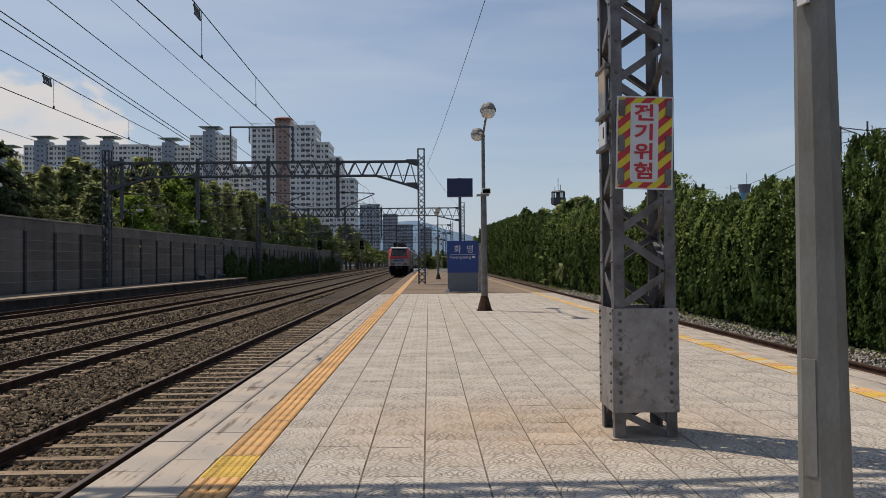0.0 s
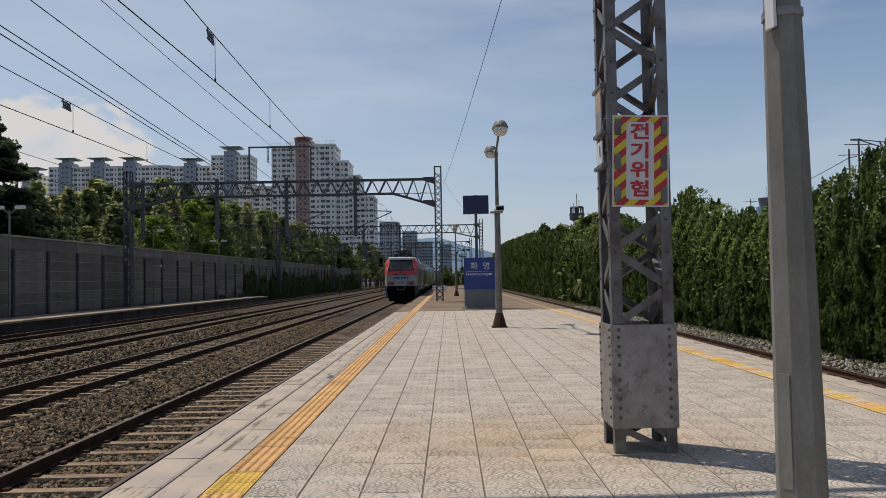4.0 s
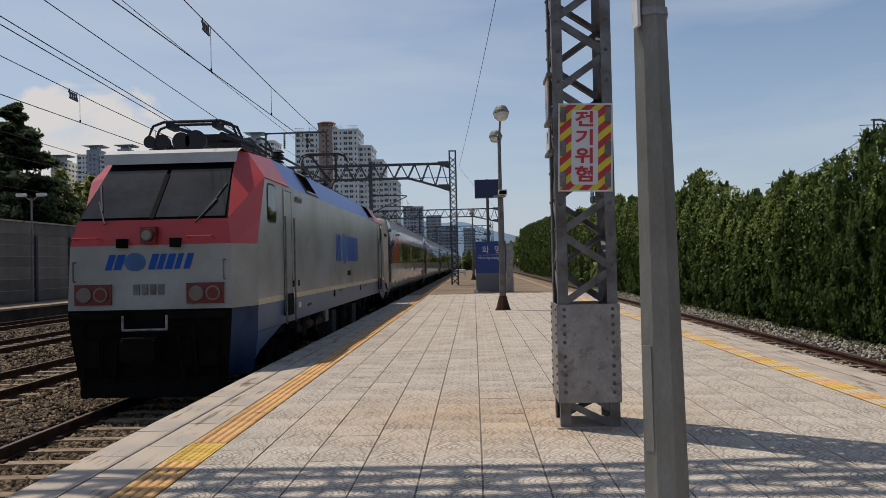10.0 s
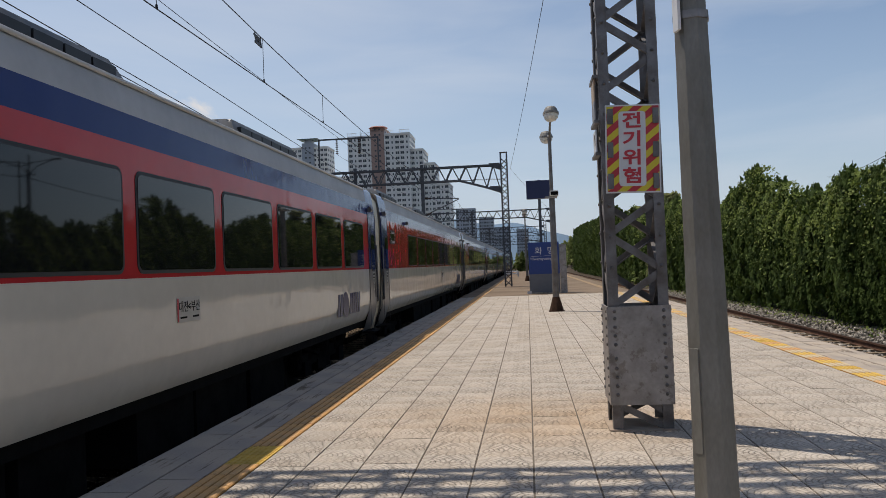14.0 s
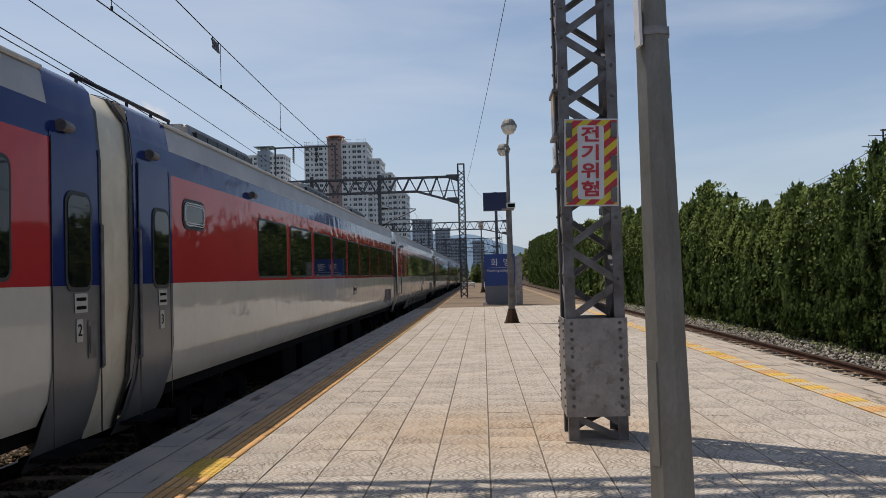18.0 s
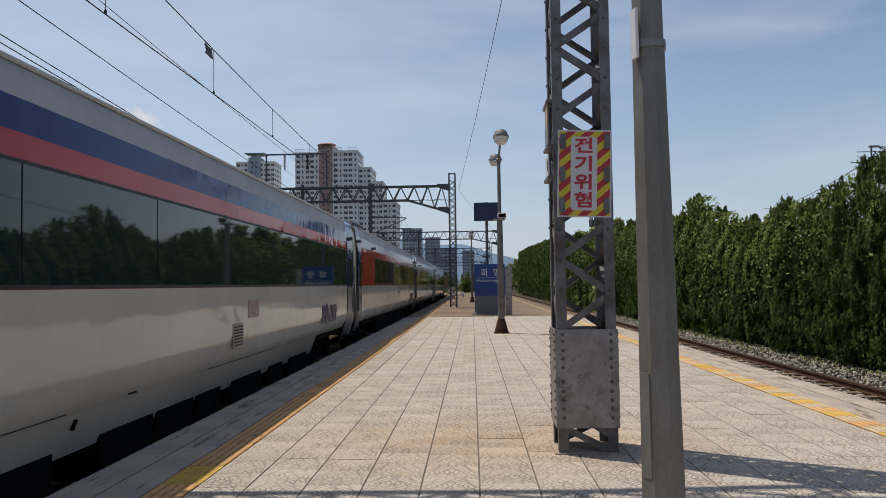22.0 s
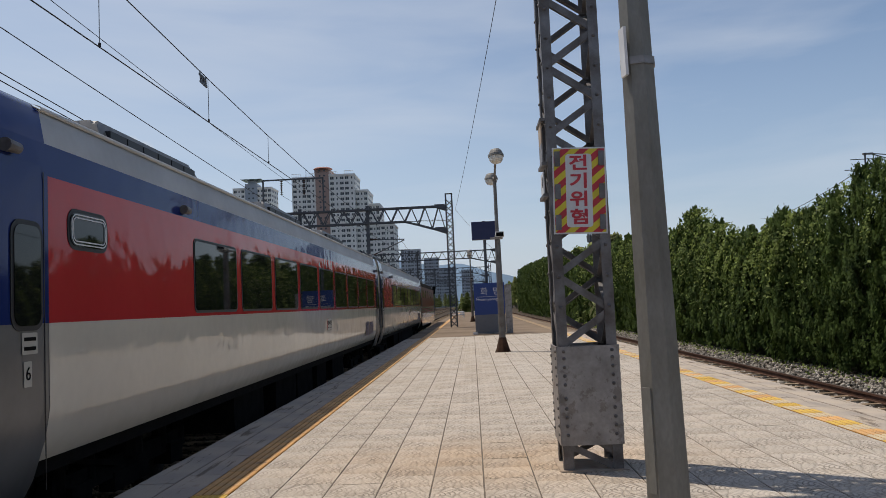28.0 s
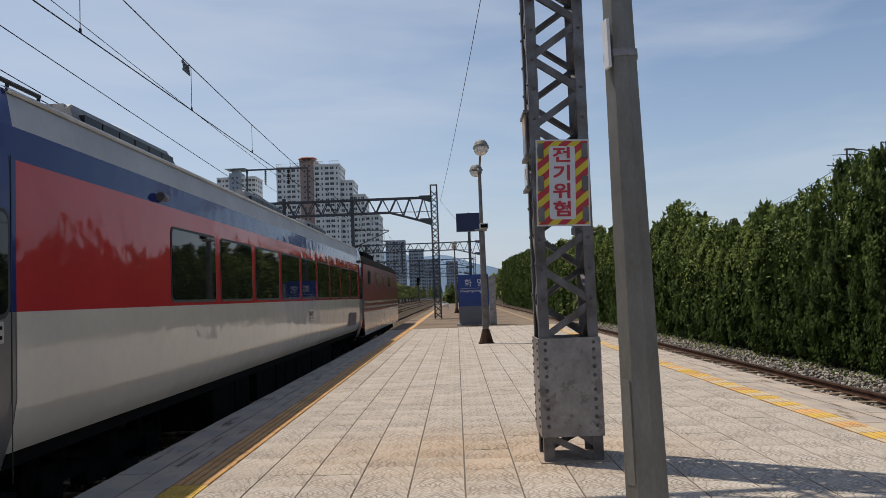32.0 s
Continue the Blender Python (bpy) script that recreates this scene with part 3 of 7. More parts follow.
# ---- ballast stones ----
def stones(name, area, count, size, mat, bed, seed):
    """Loose broken stones over a rectangle, as one mesh; bed(x): the height of the ballast there."""
    g = np.random.default_rng(seed)
    x0, y0, x1, y1 = area
    x, y = g.uniform(x0, x1, count), y0 + (y1 - y0) * g.uniform(0, 1, count) ** 1.5
    s = g.uniform(0.55, 1.3, count) * size
    base = np.array([(1, 0, 0), (-1, 0, 0), (0, 1, 0), (0, -1, 0), (0, 0, 0.75), (0, 0, -0.75)], float)
    tri = np.array([(0, 2, 4), (2, 1, 4), (1, 3, 4), (3, 0, 4), (2, 0, 5), (1, 2, 5), (3, 1, 5), (0, 3, 5)])
    q = g.normal(size=(count, 4))
    q /= np.linalg.norm(q, axis=1)[:, None]
    w, a, b, c = q.T
    rot = np.stack([1 - 2 * (b * b + c * c), 2 * (a * b - c * w), 2 * (a * c + b * w), 2 * (a * b + c * w), 1 - 2 * (a * a + c * c), 2 * (b * c - a * w), 2 * (a * c - b * w), 2 * (b * c + a * w), 1 - 2 * (a * a + b * b)], -1).reshape(-1, 3, 3)
    shape = base[None] * g.uniform(0.6, 1.15, (count, 6, 1))
    pts = np.einsum("nij,nkj->nki", rot, shape) * s[:, None, None]
    pts += np.stack([x, y, bed(x) + s * 0.35], -1)[:, None]
    me = bpy.data.meshes.new(name)
    v, f = pts.reshape(-1, 3), (tri[None] + 6 * np.arange(count)[:, None, None]).reshape(-1, 3)
    me.vertices.add(len(v)), me.loops.add(3 * len(f)), me.polygons.add(len(f))
    me.vertices.foreach_set("co", v.ravel())
    me.loops.foreach_set("vertex_index", f.ravel().astype(np.int32))
    me.polygons.foreach_set("loop_start", np.arange(0, 3 * len(f), 3, dtype=np.int32))
    me.polygons.foreach_set("loop_total", np.full(len(f), 3, np.int32))
    me.update(calc_edges=True)
    me.materials.append(mat)
    return new(name, me)


def bed_height(x):
    """Ballast heaped between tracks and level with the sleepers under them."""
    h = np.full_like(x, -0.745)
    for c in TRACKS:
        d = np.abs(x - c)
        h = np.where(d < 1.25, np.where(np.abs(d - 0.7535) < 0.16, -0.815, -0.783), h)
    return h


for nm, area, count, size, seed in (("ballast_stones", (-7.2, 4.5, -2.75, 44), 48000, 0.054, 1), ("ballast_stones", (-17, 10, -7.2, 60), 26000, 0.072, 2), ("ballast_stones", (6.2, 9, 10.7, 60), 18000, 0.058, 3)):
    tagged(stones(nm, area, count, size, M["stone_grey" if seed == 3 else "stone"], bed_height, seed), "loose grey brown broken ballast stones beside rails", "gravel", kind="stuff")


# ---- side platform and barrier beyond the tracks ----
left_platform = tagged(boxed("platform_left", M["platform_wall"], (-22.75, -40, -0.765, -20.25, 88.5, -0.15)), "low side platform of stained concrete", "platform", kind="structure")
boxed("platform_top", M["apron_tan"], (-22.75, -40, -0.15, -20.15, 88.5, -0.06), left_platform, "pale concrete paving of the side platform")
wall_left = tagged(boxed("wall_left", M["noise_wall"], (-23.12, 34.7, -0.765, -22.98, 210, 4.17)), "brown grey noise barrier of panels between steel posts", "wall", kind="structure")
boxed("cap", M["coping"], (-23.2, 34.7, 4.17, -22.86, 210, 4.25), wall_left, "pale weathered capping")
bm = bmesh.new()
box(bm, -0.09, -0.10, -0.765, 0.09, 0.10, 3.45)
post_mesh = mesh_of("post", bm, M["barrier_post"])
bm = bmesh.new()
box(bm, -0.02, 0.11, 0, 0.022, 3.52, 0.56)
for j in range(5):
    box(bm, 0.022, 0.14, 0.04 + j * 0.105, 0.036, 3.49, 0.10 + j * 0.105)
panel_mesh = mesh_of("panel", bm, M["noise_wall"])
bm = bmesh.new()
box(bm, -0.02, 0.11, 0, 0.052, 3.52, 0.034)
joint_mesh = mesh_of("joint_strip", bm, M["barrier_joint"])
bm = bmesh.new()
v = [bm.verts.new(p) for p in ((0.0, 0.02, 0), (0.0, 3.61, 0), (-0.06, 3.61, 0.60), (-0.06, 0.02, 0.60), (-0.12, 0.02, 0), (-0.12, 3.61, 0), (-0.12, 3.61, 0.60), (-0.12, 0.02, 0.60))]
for q in ((0, 1, 2, 3), (4, 0, 3, 7), (1, 5, 6, 2), (3, 2, 6, 7), (0, 4, 5, 1)):
    bm.faces.new([v[k] for k in q])
top_mesh = mesh_of("top_panel", bm, M["noise_wall"])
for i in range(36):
    y = 34.74 + 3.63 * i
    piece("post", post_mesh, wall_left, pose(-22.9, y, 0))
    if i < 28:
        piece("top_panel", top_mesh, wall_left, pose(-22.88, y, 3.56))
        for j in range(6):
            piece("panel", panel_mesh, wall_left, pose(-22.95, y, 0.02 + 0.59 * j, 0, random.uniform(-0.4, 0.4), 0))
            piece("joint_strip", joint_mesh, wall_left, pose(-22.95, y, 0.585 + 0.59 * j))


# ---- overhead line ----
def angle_leg(sx, sy, a, h):
    bm = bmesh.new()
    w, k = 0.095, 0.012
    box(bm, min(sx * a, sx * (a - w)), min(sy * a, sy * (a - k)), 0, max(sx * a, sx * (a - w)), max(sy * a, sy * (a - k)), h)
    box(bm, min(sx * a, sx * (a - k)), min(sy * (a - k), sy * (a - w)), 0, max(sx * a, sx * (a - k)), max(sy * (a - k), sy * (a - w)), h)
    return bm


def lattice_mast(label, w, h, step, mat, cap_plate=False, foot=0.06):
    """A square lattice mast: four angle legs with single diagonals on each side."""
    ob = thing("lattice_mast", pose(0, 0, 0), label, "mast", "overhead line masts")
    a = w / 2
    for sx in (-1, 1):
        for sy in (-1, 1):
            part("leg", angle_leg(sx, sy, a, h), mat, ob)
    n = int((h - 0.1) / step)
    shared = {}
    for i in range(n):
        z0, z1 = foot + i * step, foot + (i + 1) * step - 0.03
        for k, side in enumerate(((0, -1), (0, 1), (-1, 0), (1, 0))):
            up = (i + (k in (1, 3))) % 2
            if (k, up) not in shared:
                bm = bmesh.new()
                s, e = (-a + 0.05, a - 0.05) if up else (a - 0.05, -a + 0.05)
                off = a - 0.022
                if side[0] == 0:
                    bar(bm, (s, side[1] * off, 0), (e, side[1] * off, z1 - z0), 0.065, 0.01, (0, 1, 0))
                    bar(bm, (s, side[1] * (off - 0.028), -0.028), (e, side[1] * (off - 0.028), z1 - z0 - 0.028), 0.01, 0.05, (0, 1, 0))
                else:
                    bar(bm, (side[0] * off, s, 0), (side[0] * off, e, z1 - z0), 0.065, 0.01, (1, 0, 0))
                    bar(bm, (side[0] * (off - 0.028), s, -0.028), (side[0] * (off - 0.028), e, z1 - z0 - 0.028), 0.01, 0.05, (1, 0, 0))
                shared[k, up] = mesh_of("brace", bm, mat)
            piece("brace", shared[k, up], ob, pose(0, 0, z0))
    if cap_plate:
        boxed("cap", mat, (-a, -a, h, a, a, h + 0.02), ob)
    return ob


NEAR = pose(1.672, 7.60, 0, 0, 0, -0.4)
near_mast = lattice_mast("dark galvanised lattice mast with riveted base plates", 0.545, 9.3, 0.333, M["steel"], foot=0.15)
near_mast.matrix_basis = NEAR
bm = bmesh.new()
tube(bm, (0, 0, 0), (0, -0.012, 0), 0.0175, 0.012, 10)
bolt_mesh = mesh_of("bolt", bm, M["steel"], True)
for k, (rot, lab) in enumerate(((0, "front"), (-90, "side"), (90, "side"), (180, "back"))):
    bm = bmesh.new()
    box(bm, -0.283, -0.289, 0.235, 0.283, -0.276, 1.14)
    pl = part("base_plate", bm, M["plate"], near_mast, "blotched grey galvanised plate with bolts")
    pl.matrix_basis = pose(0, 0, 0, 0, 0, rot)
    for sgn in (-1, 1):
        for z in (0.33, 0.41, 0.49, 0.57, 0.66, 0.79, 0.87, 0.95, 1.03, 1.095):
            piece("bolt", bolt_mesh, pl, pose(sgn * 0.222, -0.289, z))
for sgn in (-1, 1):
    for i in range(18):
        piece("bolt", bolt_mesh, near_mast, pose(sgn * 0.225, -0.273, 1.5 + i * 0.285))
        piece("bolt", bolt_mesh, near_mast, pose(-0.273, sgn * 0.225, 1.55 + i * 0.285, 0, 0, -90))

for sy, up in ((-0.25, 1), (0.25, -1)):
    bm = bmesh.new()
    bar(bm, (-0.21 * up, sy, 0.23), (0.21 * up, sy, 0.02), 0.06, 0.01)
    part("foot_brace", bm, M["steel"], near_mast)

# the mast's footing
bm = bmesh.new()
box(bm, 1.36, 7.29, -0.02, 1.99, 7.92, 0.012)
bmesh.ops.bevel(bm, geom=bm.edges[:], offset=0.012, segments=2)
tagged(part("mast_footing", bm, M["footing"]), "rust stained concrete pad under the mast", "footing")


def truss_beam(x0, x1, y, ztop, zbot, zend, mat, step, w=0.27):
    """The portal's box truss between two masts: chords, web and haunched ends."""
    ob = thing("portal_beam", pose(0, y, 0), "grey steel lattice portal beam over the tracks", "portal beam", "overhead line portals")
    n = int(round((x1 - x0) / step))
    xs = [x0 + (x1 - x0) * i / n for i in range(n + 1)]

    def low(x):
        d = min(x - x0, x1 - x)
        return zend + (zbot - zend) * min(1.0, d / (3 * step))
    for sy in (-w, w):
        bm = bmesh.new()
        bar(bm, (x0, sy, ztop), (x1, sy, ztop), 0.11, 0.10)
        part("top_chord", bm, mat, ob)
        bm = bmesh.new()
        for xa, xb in zip(xs, xs[1:]):
            bar(bm, (xa, sy, low(xa)), (xb, sy, low(xb)), 0.11, 0.10)
        part("bottom_chord", bm, mat, ob)
        for i, (xa, xb) in enumerate(zip(xs, xs[1:])):
            bm = bmesh.new()
            xm = (xa + xb) / 2
            bar(bm, (xa, sy, low(xa)), (xm, sy, ztop), 0.065, 0.05)
            bar(bm, (xm, sy, ztop), (xb, sy, low(xb)), 0.065, 0.05)
            part("web", bm, mat, ob)
    bm = bmesh.new()
    for i, (xa, xb) in enumerate(zip(xs, xs[1:])):
        for z in (ztop, zbot):
            bar(bm, (xa, -w, z), (xb, w, z), 0.05, 0.04, (0, 0, 1))
            bar(bm, (xa, -w, z), (xa, w, z), 0.05, 0.04, (0, 0, 1))
    part("bracing", bm, mat, ob)
    for xe, s in ((x0, 1), (x1, -1)):
        for sy in (-w - 0.06, w + 0.06):
            bm = bmesh.new()
            for za, zb in ((zend - 0.1, zend + 0.35), (ztop - 0.3, ztop + 0.12)):
                v = [bm.verts.new(p) for p in ((xe, sy, za), (xe + s * 0.75, sy, (za + zb) / 2 + 0.05), (xe + s * 0.75, sy, zb), (xe, sy, zb))]
                f = bm.faces.new(v)
                r = bmesh.ops.extrude_face_region(bm, geom=[f])
                bmesh.ops.translate(bm, verts=[g for g in r["geom"] if isinstance(g, bmesh.types.BMVert)], vec=(0, 0.012, 0))
            part("gusset", bm, mat, ob)
    return ob


def insulator(bm, p, q, n=6, r=0.07):
    tube(bm, p, q, 0.025, n=6)
    p, q = Vector(p), Vector(q)
    for i in range(n):
        c = p.lerp(q, (i + 0.5) / n)
        d = (q - p).normalized() * 0.025
        tube(bm, c - d, c + d, r, r * 0.6, 10)


def cantilever(x, y, side):
    """A drop post with the hinged arm that carries the wires over a track."""
    ob = thing("cantilever_arm", pose(x, y, 0), "grey steel drop post with hinged wire arm and insulators", "cantilever", "overhead line arms")
    bm = bmesh.new()
    bar(bm, (0, 0, 8.7), (0, 0, 4.6), 0.22, 0.22)
    part("drop_post", bm, M["steel_far"], ob)
    s = side
    for za, zb in ((6.35, 6.25), (5.1, 6.2)):
        bm = bmesh.new()
        insulator(bm, (0.11 * s, 0, za), (0.6 * s, 0, za + (zb - za) * 0.25))
        part("insulator", bm, M["rail"], ob)
        bm = bmesh.new()
        tube(bm, (0.6 * s, 0, za + (zb - za) * 0.25), (2.5 * s, 0, zb), 0.035)
        part("arm", bm, M["steel_far"], ob)
    bm = bmesh.new()
    tube(bm, (0.9 * s, 0, 5.55), (2.9 * s, 0, 5.5), 0.025)
    tube(bm, (2.0 * s, 0, 5.5), (3.1 * s, 0, 5.36), 0.018)
    part("registration_arm", bm, M["steel_far"], ob)
    return ob


# the portal over the camera's place, and those ahead
truss_beam(-22.1, 1.4, 7.6, 8.30, 7.35, 6.65, M["steel_far"], 0.93)
far_mast = lattice_mast("grey lattice mast of an overhead line portal", 0.52, 9.27, 0.42, M["steel_far"], True)
far_mast.matrix_basis = pose(-0.68, 55.2, 0)
for mx, my in ((-22.1, 7.6), (-22.1, 55.2), (4.3, 105.5), (-22.5, 105.5), (4.3, 155), (-22.5, 155), (4.3, 205), (-22.5, 205), (4.3, 255), (-22.5, 255)):
    copy_thing(far_mast, pose(mx, my, 0))
truss_beam(-21.85, -0.95, 55.2, 8.42, 7.46, 6.6, M["steel_far"], 0.93)
beam = truss_beam(-22.25, 4.05, 105.5, 8.55, 7.55, 6.75, M["steel_far"], 1.1)
for y in (155, 205, 255):
    copy_thing(beam, pose(0, y, 0))
for py in (55.2, 105.5, 155):
    for x, s in ((-6.4, 1), (-11.15, 1), (-15.95, 1), (-21.1, 1)):
        cantilever(x, py, s)
# the raised feeder frame on the beam
feeder = thing("feeder_gantry", pose(0, 55.2, 0), "thin steel frame carrying feeder insulators above a beam", "frame")
bm = bmesh.new()
bar(bm, (-13.7, 0, 8.4), (-13.7, 0, 10.9), 0.10, 0.10)
bar(bm, (-9.45, 0, 8.4), (-9.45, 0, 10.9), 0.10, 0.10)
bar(bm, (-13.7, 0, 10.85), (-9.45, 0, 10.85), 0.10, 0.10)
part("frame", bm, M["steel_far"], feeder)
for x in (-12.4, -10.8):
    bm = bmesh.new()
    insulator(bm, (x, 0, 10.8), (x, 0, 9.75), 7, 0.11)
    part("insulator", bm, M["rail"], feeder)


def wire(name, pts, r, label, group="overhead wires", sag=0.0, steps=8):
    """A wire hung through points, sagging between them."""
    bm, line = bmesh.new(), []
    for p, q in zip(pts, pts[1:]):
        p, q = Vector(p), Vector(q)
        path = [p.lerp(q, i / steps) - Vector((0, 0, sag * 4 * (i / steps) * (1 - i / steps))) for i in range(steps + 1)]
        line += path if not line else path[1:]
    rings = [[bm.verts.new(p + Vector((r * math.cos(2 * math.pi * i / 5), 0, r * math.sin(2 * math.pi * i / 5)))) for i in range(5)] for p in line]
    for a, b in zip(rings, rings[1:]):
        for i in range(5):
            bm.faces.new((a[i], a[(i + 1) % 5], b[(i + 1) % 5], b[i]))
    return tagged(part(name, bm, M["wire"]), label, "wire", group)


SPANS = (-43, 7.6, 55.2, 105.5, 155, 205, 255)
for x, zc, zm in ((-4.4, 5.38, 6.62), (-8.65, 5.08, 6.22), (-13.45, 5.1, 6.4), (-18.6, 5.1, 6.4)):
    wire("contact_wire", [(x + (0.15 * (-1) ** i if abs(y - 31) > 30 else 0.0), y, zc) for i, y in enumerate(SPANS)], 0.010, "dark copper contact wire above the rails", steps=2)
    wire("messenger_wire", [(x, y, zm) for y in SPANS], 0.010, "dark steel messenger wire carrying droppers", sag=0.68, steps=12)
    if x > -10:
        y, step = (15.25, 4.65) if x > -5 else (18.52, 4.52)
        for k in range(-10, 28):
            yk = y + step * k
            ya, yb = next((a, b) for a, b in zip(SPANS, SPANS[1:]) if yk <= b)
            u = (yk - ya) / (yb - ya)
            z = zm - 0.68 * 4 * u * (1 - u)
            if z - zc > 0.1:
                bm = bmesh.new()
                tube(bm, (x, yk, zc), (x, yk, z), 0.006, n=4)
                tube(bm, (x, yk, zc), (x, yk, zc + 0.06), 0.02, n=5)
                tagged(part("dropper_wire", bm, M["wire"]), "thin vertical dropper between two overhead wires", "wire", "droppers")
for pts in ([(-10.8, -43, 11.6), (-10.8, 7.6, 11.1), (-10.8, 55.2, 9.75)], [(-8.65, -43, 8.7), (-8.65, 7.6, 6.86), (-9.2, 55.2, 5.25)], [(-8.65, -43, 9.6), (-8.65, 7.6, 7.95), (-8.65, 55.2, 6.1)], [(-8.65, -43, 9.0), (-8.65, 7.6, 7.05), (-9.2, 55.2, 5.3)], [(-10.8, 55.2, 9.75), (-10.8, 105.5, 9.75)], [(-12.4, 55.2, 9.75), (-12.4, 105.5, 9.75)]):
    wire("feeder_wire", pts, 0.012, "dark feeder cable strung between portals", sag=0.12, steps=10)
wire("earth_wire", [(2.05, 7.6, 9.2), (-0.25, 55.2, 8.15), (4.6, 105.5, 8.0)], 0.009, "thin earth wire between two masts", sag=0.35, steps=14)
# section markers hanging from the messenger wires
for x, y, z in ((-4.4, 14.95, 6.24), (-8.65, 18.2, 5.74)):
    mk = thing("wire_marker", pose(x, y, z, -2, 0, 0), "small grey slatted tag clipped under an overhead wire", "fitting", "wire fittings")
    for zz, dy in ((-0.035, -0.02), (-0.165, 0.03)):
        boxed("rail", M["steel_far"], (-0.012, -0.19 + dy, zz - 0.02, 0.012, 0.20 + dy, zz + 0.02), mk)
    for k in range(4):
        bm = bmesh.new()
        bar(bm, (0, -0.15 + 0.1 * k, -0.04), (0, -0.10 + 0.1 * k, -0.16), 0.045, 0.02, (1, 0, 0))
        part("slat", bm, M["steel_far"], mk)
    bm = bmesh.new()
    tube(bm, (0, -0.16, -0.03), (0, -0.16, 0.04), 0.012, n=5)
    tube(bm, (0, 0.18, -0.03), (0, 0.18, 0.03), 0.012, n=5)
    part("hanger", bm, M["wire"], mk)


# ---- signs on the near mast ----
def lettering(text, size, mat, parent, m, name="lettering", weight=0.0):
    cu = bpy.data.curves.new(name, "FONT")
    cu.body, cu.size, cu.extrude, cu.align_x, cu.align_y = text, size, 0.0015, "CENTER", "CENTER"
    cu.offset = weight
    tmp = new(name, cu)
    bpy.context.view_layer.update()
    me = bpy.data.meshes.new_from_object(tmp.evaluated_get(bpy.context.evaluated_depsgraph_get()))
    bpy.data.objects.remove(tmp)
    me.materials.clear()
    me.materials.append(mat)
    return piece(name, me, parent, m)


warning = thing("warning_sign", pose(1.682, 7.315, 2.587, 0, 1.6, 0), "white warning plate with red and yellow stripes", "sign")
W2, H2 = 0.250, 0.408
bm = bmesh.new()
box(bm, -W2, -0.004, -H2, W2, 0.006, H2)
part("plate", bm, M["sign_white"], warning)
for si in range(-14, 15):
    # diagonal stripes clipped to the border
    bm = bmesh.new()
    c0 = si * 0.0725
    poly = [(-W2 + 0.014, -W2 + c0), (W2 - 0.014, W2 * 0.6 + c0), (W2 - 0.014, W2 * 0.6 + c0 + 0.0725), (-W2 + 0.014, -W2 + c0 + 0.0725)]
    v = [bm.verts.new((x, -0.0055, z)) for x, z in poly]
    bm.faces.new(v)
    for co, no in (((0, 0, H2 - 0.014), (0, 0, 1)), ((0, 0, -H2 + 0.014), (0, 0, -1))):
        bmesh.ops.bisect_plane(bm, geom=bm.verts[:] + bm.edges[:] + bm.faces[:], plane_co=co, plane_no=no, clear_outer=True)
    if bm.faces:
        part("stripe", bm, M["sign_red"] if si % 2 else M["sign_yellow"], warning, "red stripe" if si % 2 else "yellow stripe")
    else:
        bm.free()
bm = bmesh.new()
ring = []
for cx, cz, a0 in ((0.086, 0.315, 0), (-0.098, 0.315, 90), (-0.098, -0.315, 180), (0.086, -0.315, 270)):
    ring += [(cx + 0.03 * math.cos(radians(a0 + 18 * i)), cz + 0.03 * math.sin(radians(a0 + 18 * i))) for i in range(6)]
f = bm.faces.new([bm.verts.new((x, -0.007, z)) for x, z in ring])
g = bmesh.ops.extrude_face_region(bm, geom=[f])
bmesh.ops.translate(bm, verts=[v for v in g["geom"] if isinstance(v, bmesh.types.BMVert)], vec=(0, -0.003, 0))
part("text_panel", bm, M["sign_white"], warning)
for i, ch in enumerate("전기위험"):
    lettering(ch, 0.152, M["sign_red"], warning, pose(-0.006, -0.0125, 0.252 - 0.170 * i, 90, 0, 0) @ Matrix.Diagonal((1.32, 1.0, 1.0, 1.0)), weight=0.0045)
for sgn in (-1, 1):
    for z in (0.30, -0.01, -0.30):
        bm = bmesh.new()
        box(bm, sgn * 0.205 - 0.026, -0.026, z - 0.07, sgn * 0.205 + 0.026, -0.0065, z + 0.07)
        bmesh.ops.bevel(bm, geom=bm.edges[:], offset=0.006, segments=2)
        part("strap", bm, M["steel"], warning, "dark steel strap holding the plate")
side_plates = thing("mast_number_plates", pose(1.375, 7.55, 2.85), "small rusty plates on a mast's flank", "plate")
for z, mat in ((0.32, "footing"), (0.12, "plate"), (-0.16, "sign_white")):
    boxed("plate", M[mat], (-0.02, -0.15, z - 0.1, -0.008, 0.1, z + 0.1), side_plates)
boxed("mark", M["black"], (-0.024, -0.10, -0.2, -0.021, -0.07, -0.1), side_plates)
for z in (0.42, -0.3, 0.0):
    boxed("bracket", M["steel"], (-0.03, -0.2, z, 0.02, 0.2, z + 0.03), side_plates)

# ---- the near lamp post ----
post = thing("lamp_post", pose(1.5700, 3.96, 0, 0, -0.55, 10), "grey octagonal galvanised lamp post with a banded joint", "lamp post")
bm = bmesh.new()
tube(bm, (0, 0, 0), (0, 0, 2.80), 0.119, 0.086, 8)
part("lower_shaft", bm, M["pole"], post)
bm = bmesh.new()
tube(bm, (0, 0, 2.78), (0, 0, 7.5), 0.083, 0.045, 8)
part("upper_shaft", bm, M["pole"], post)
bm = bmesh.new()
tube(bm, (0, 0, 2.76), (0, 0, 2.80), 0.094, 0.093, 8)
part("band", bm, M["plate"], post)
bm = bmesh.new()
box(bm, -0.030, -0.1065, 0.60, 0.030, -0.094, 1.12)
bmesh.ops.bevel(bm, geom=bm.edges[:], offset=0.005, segments=2)
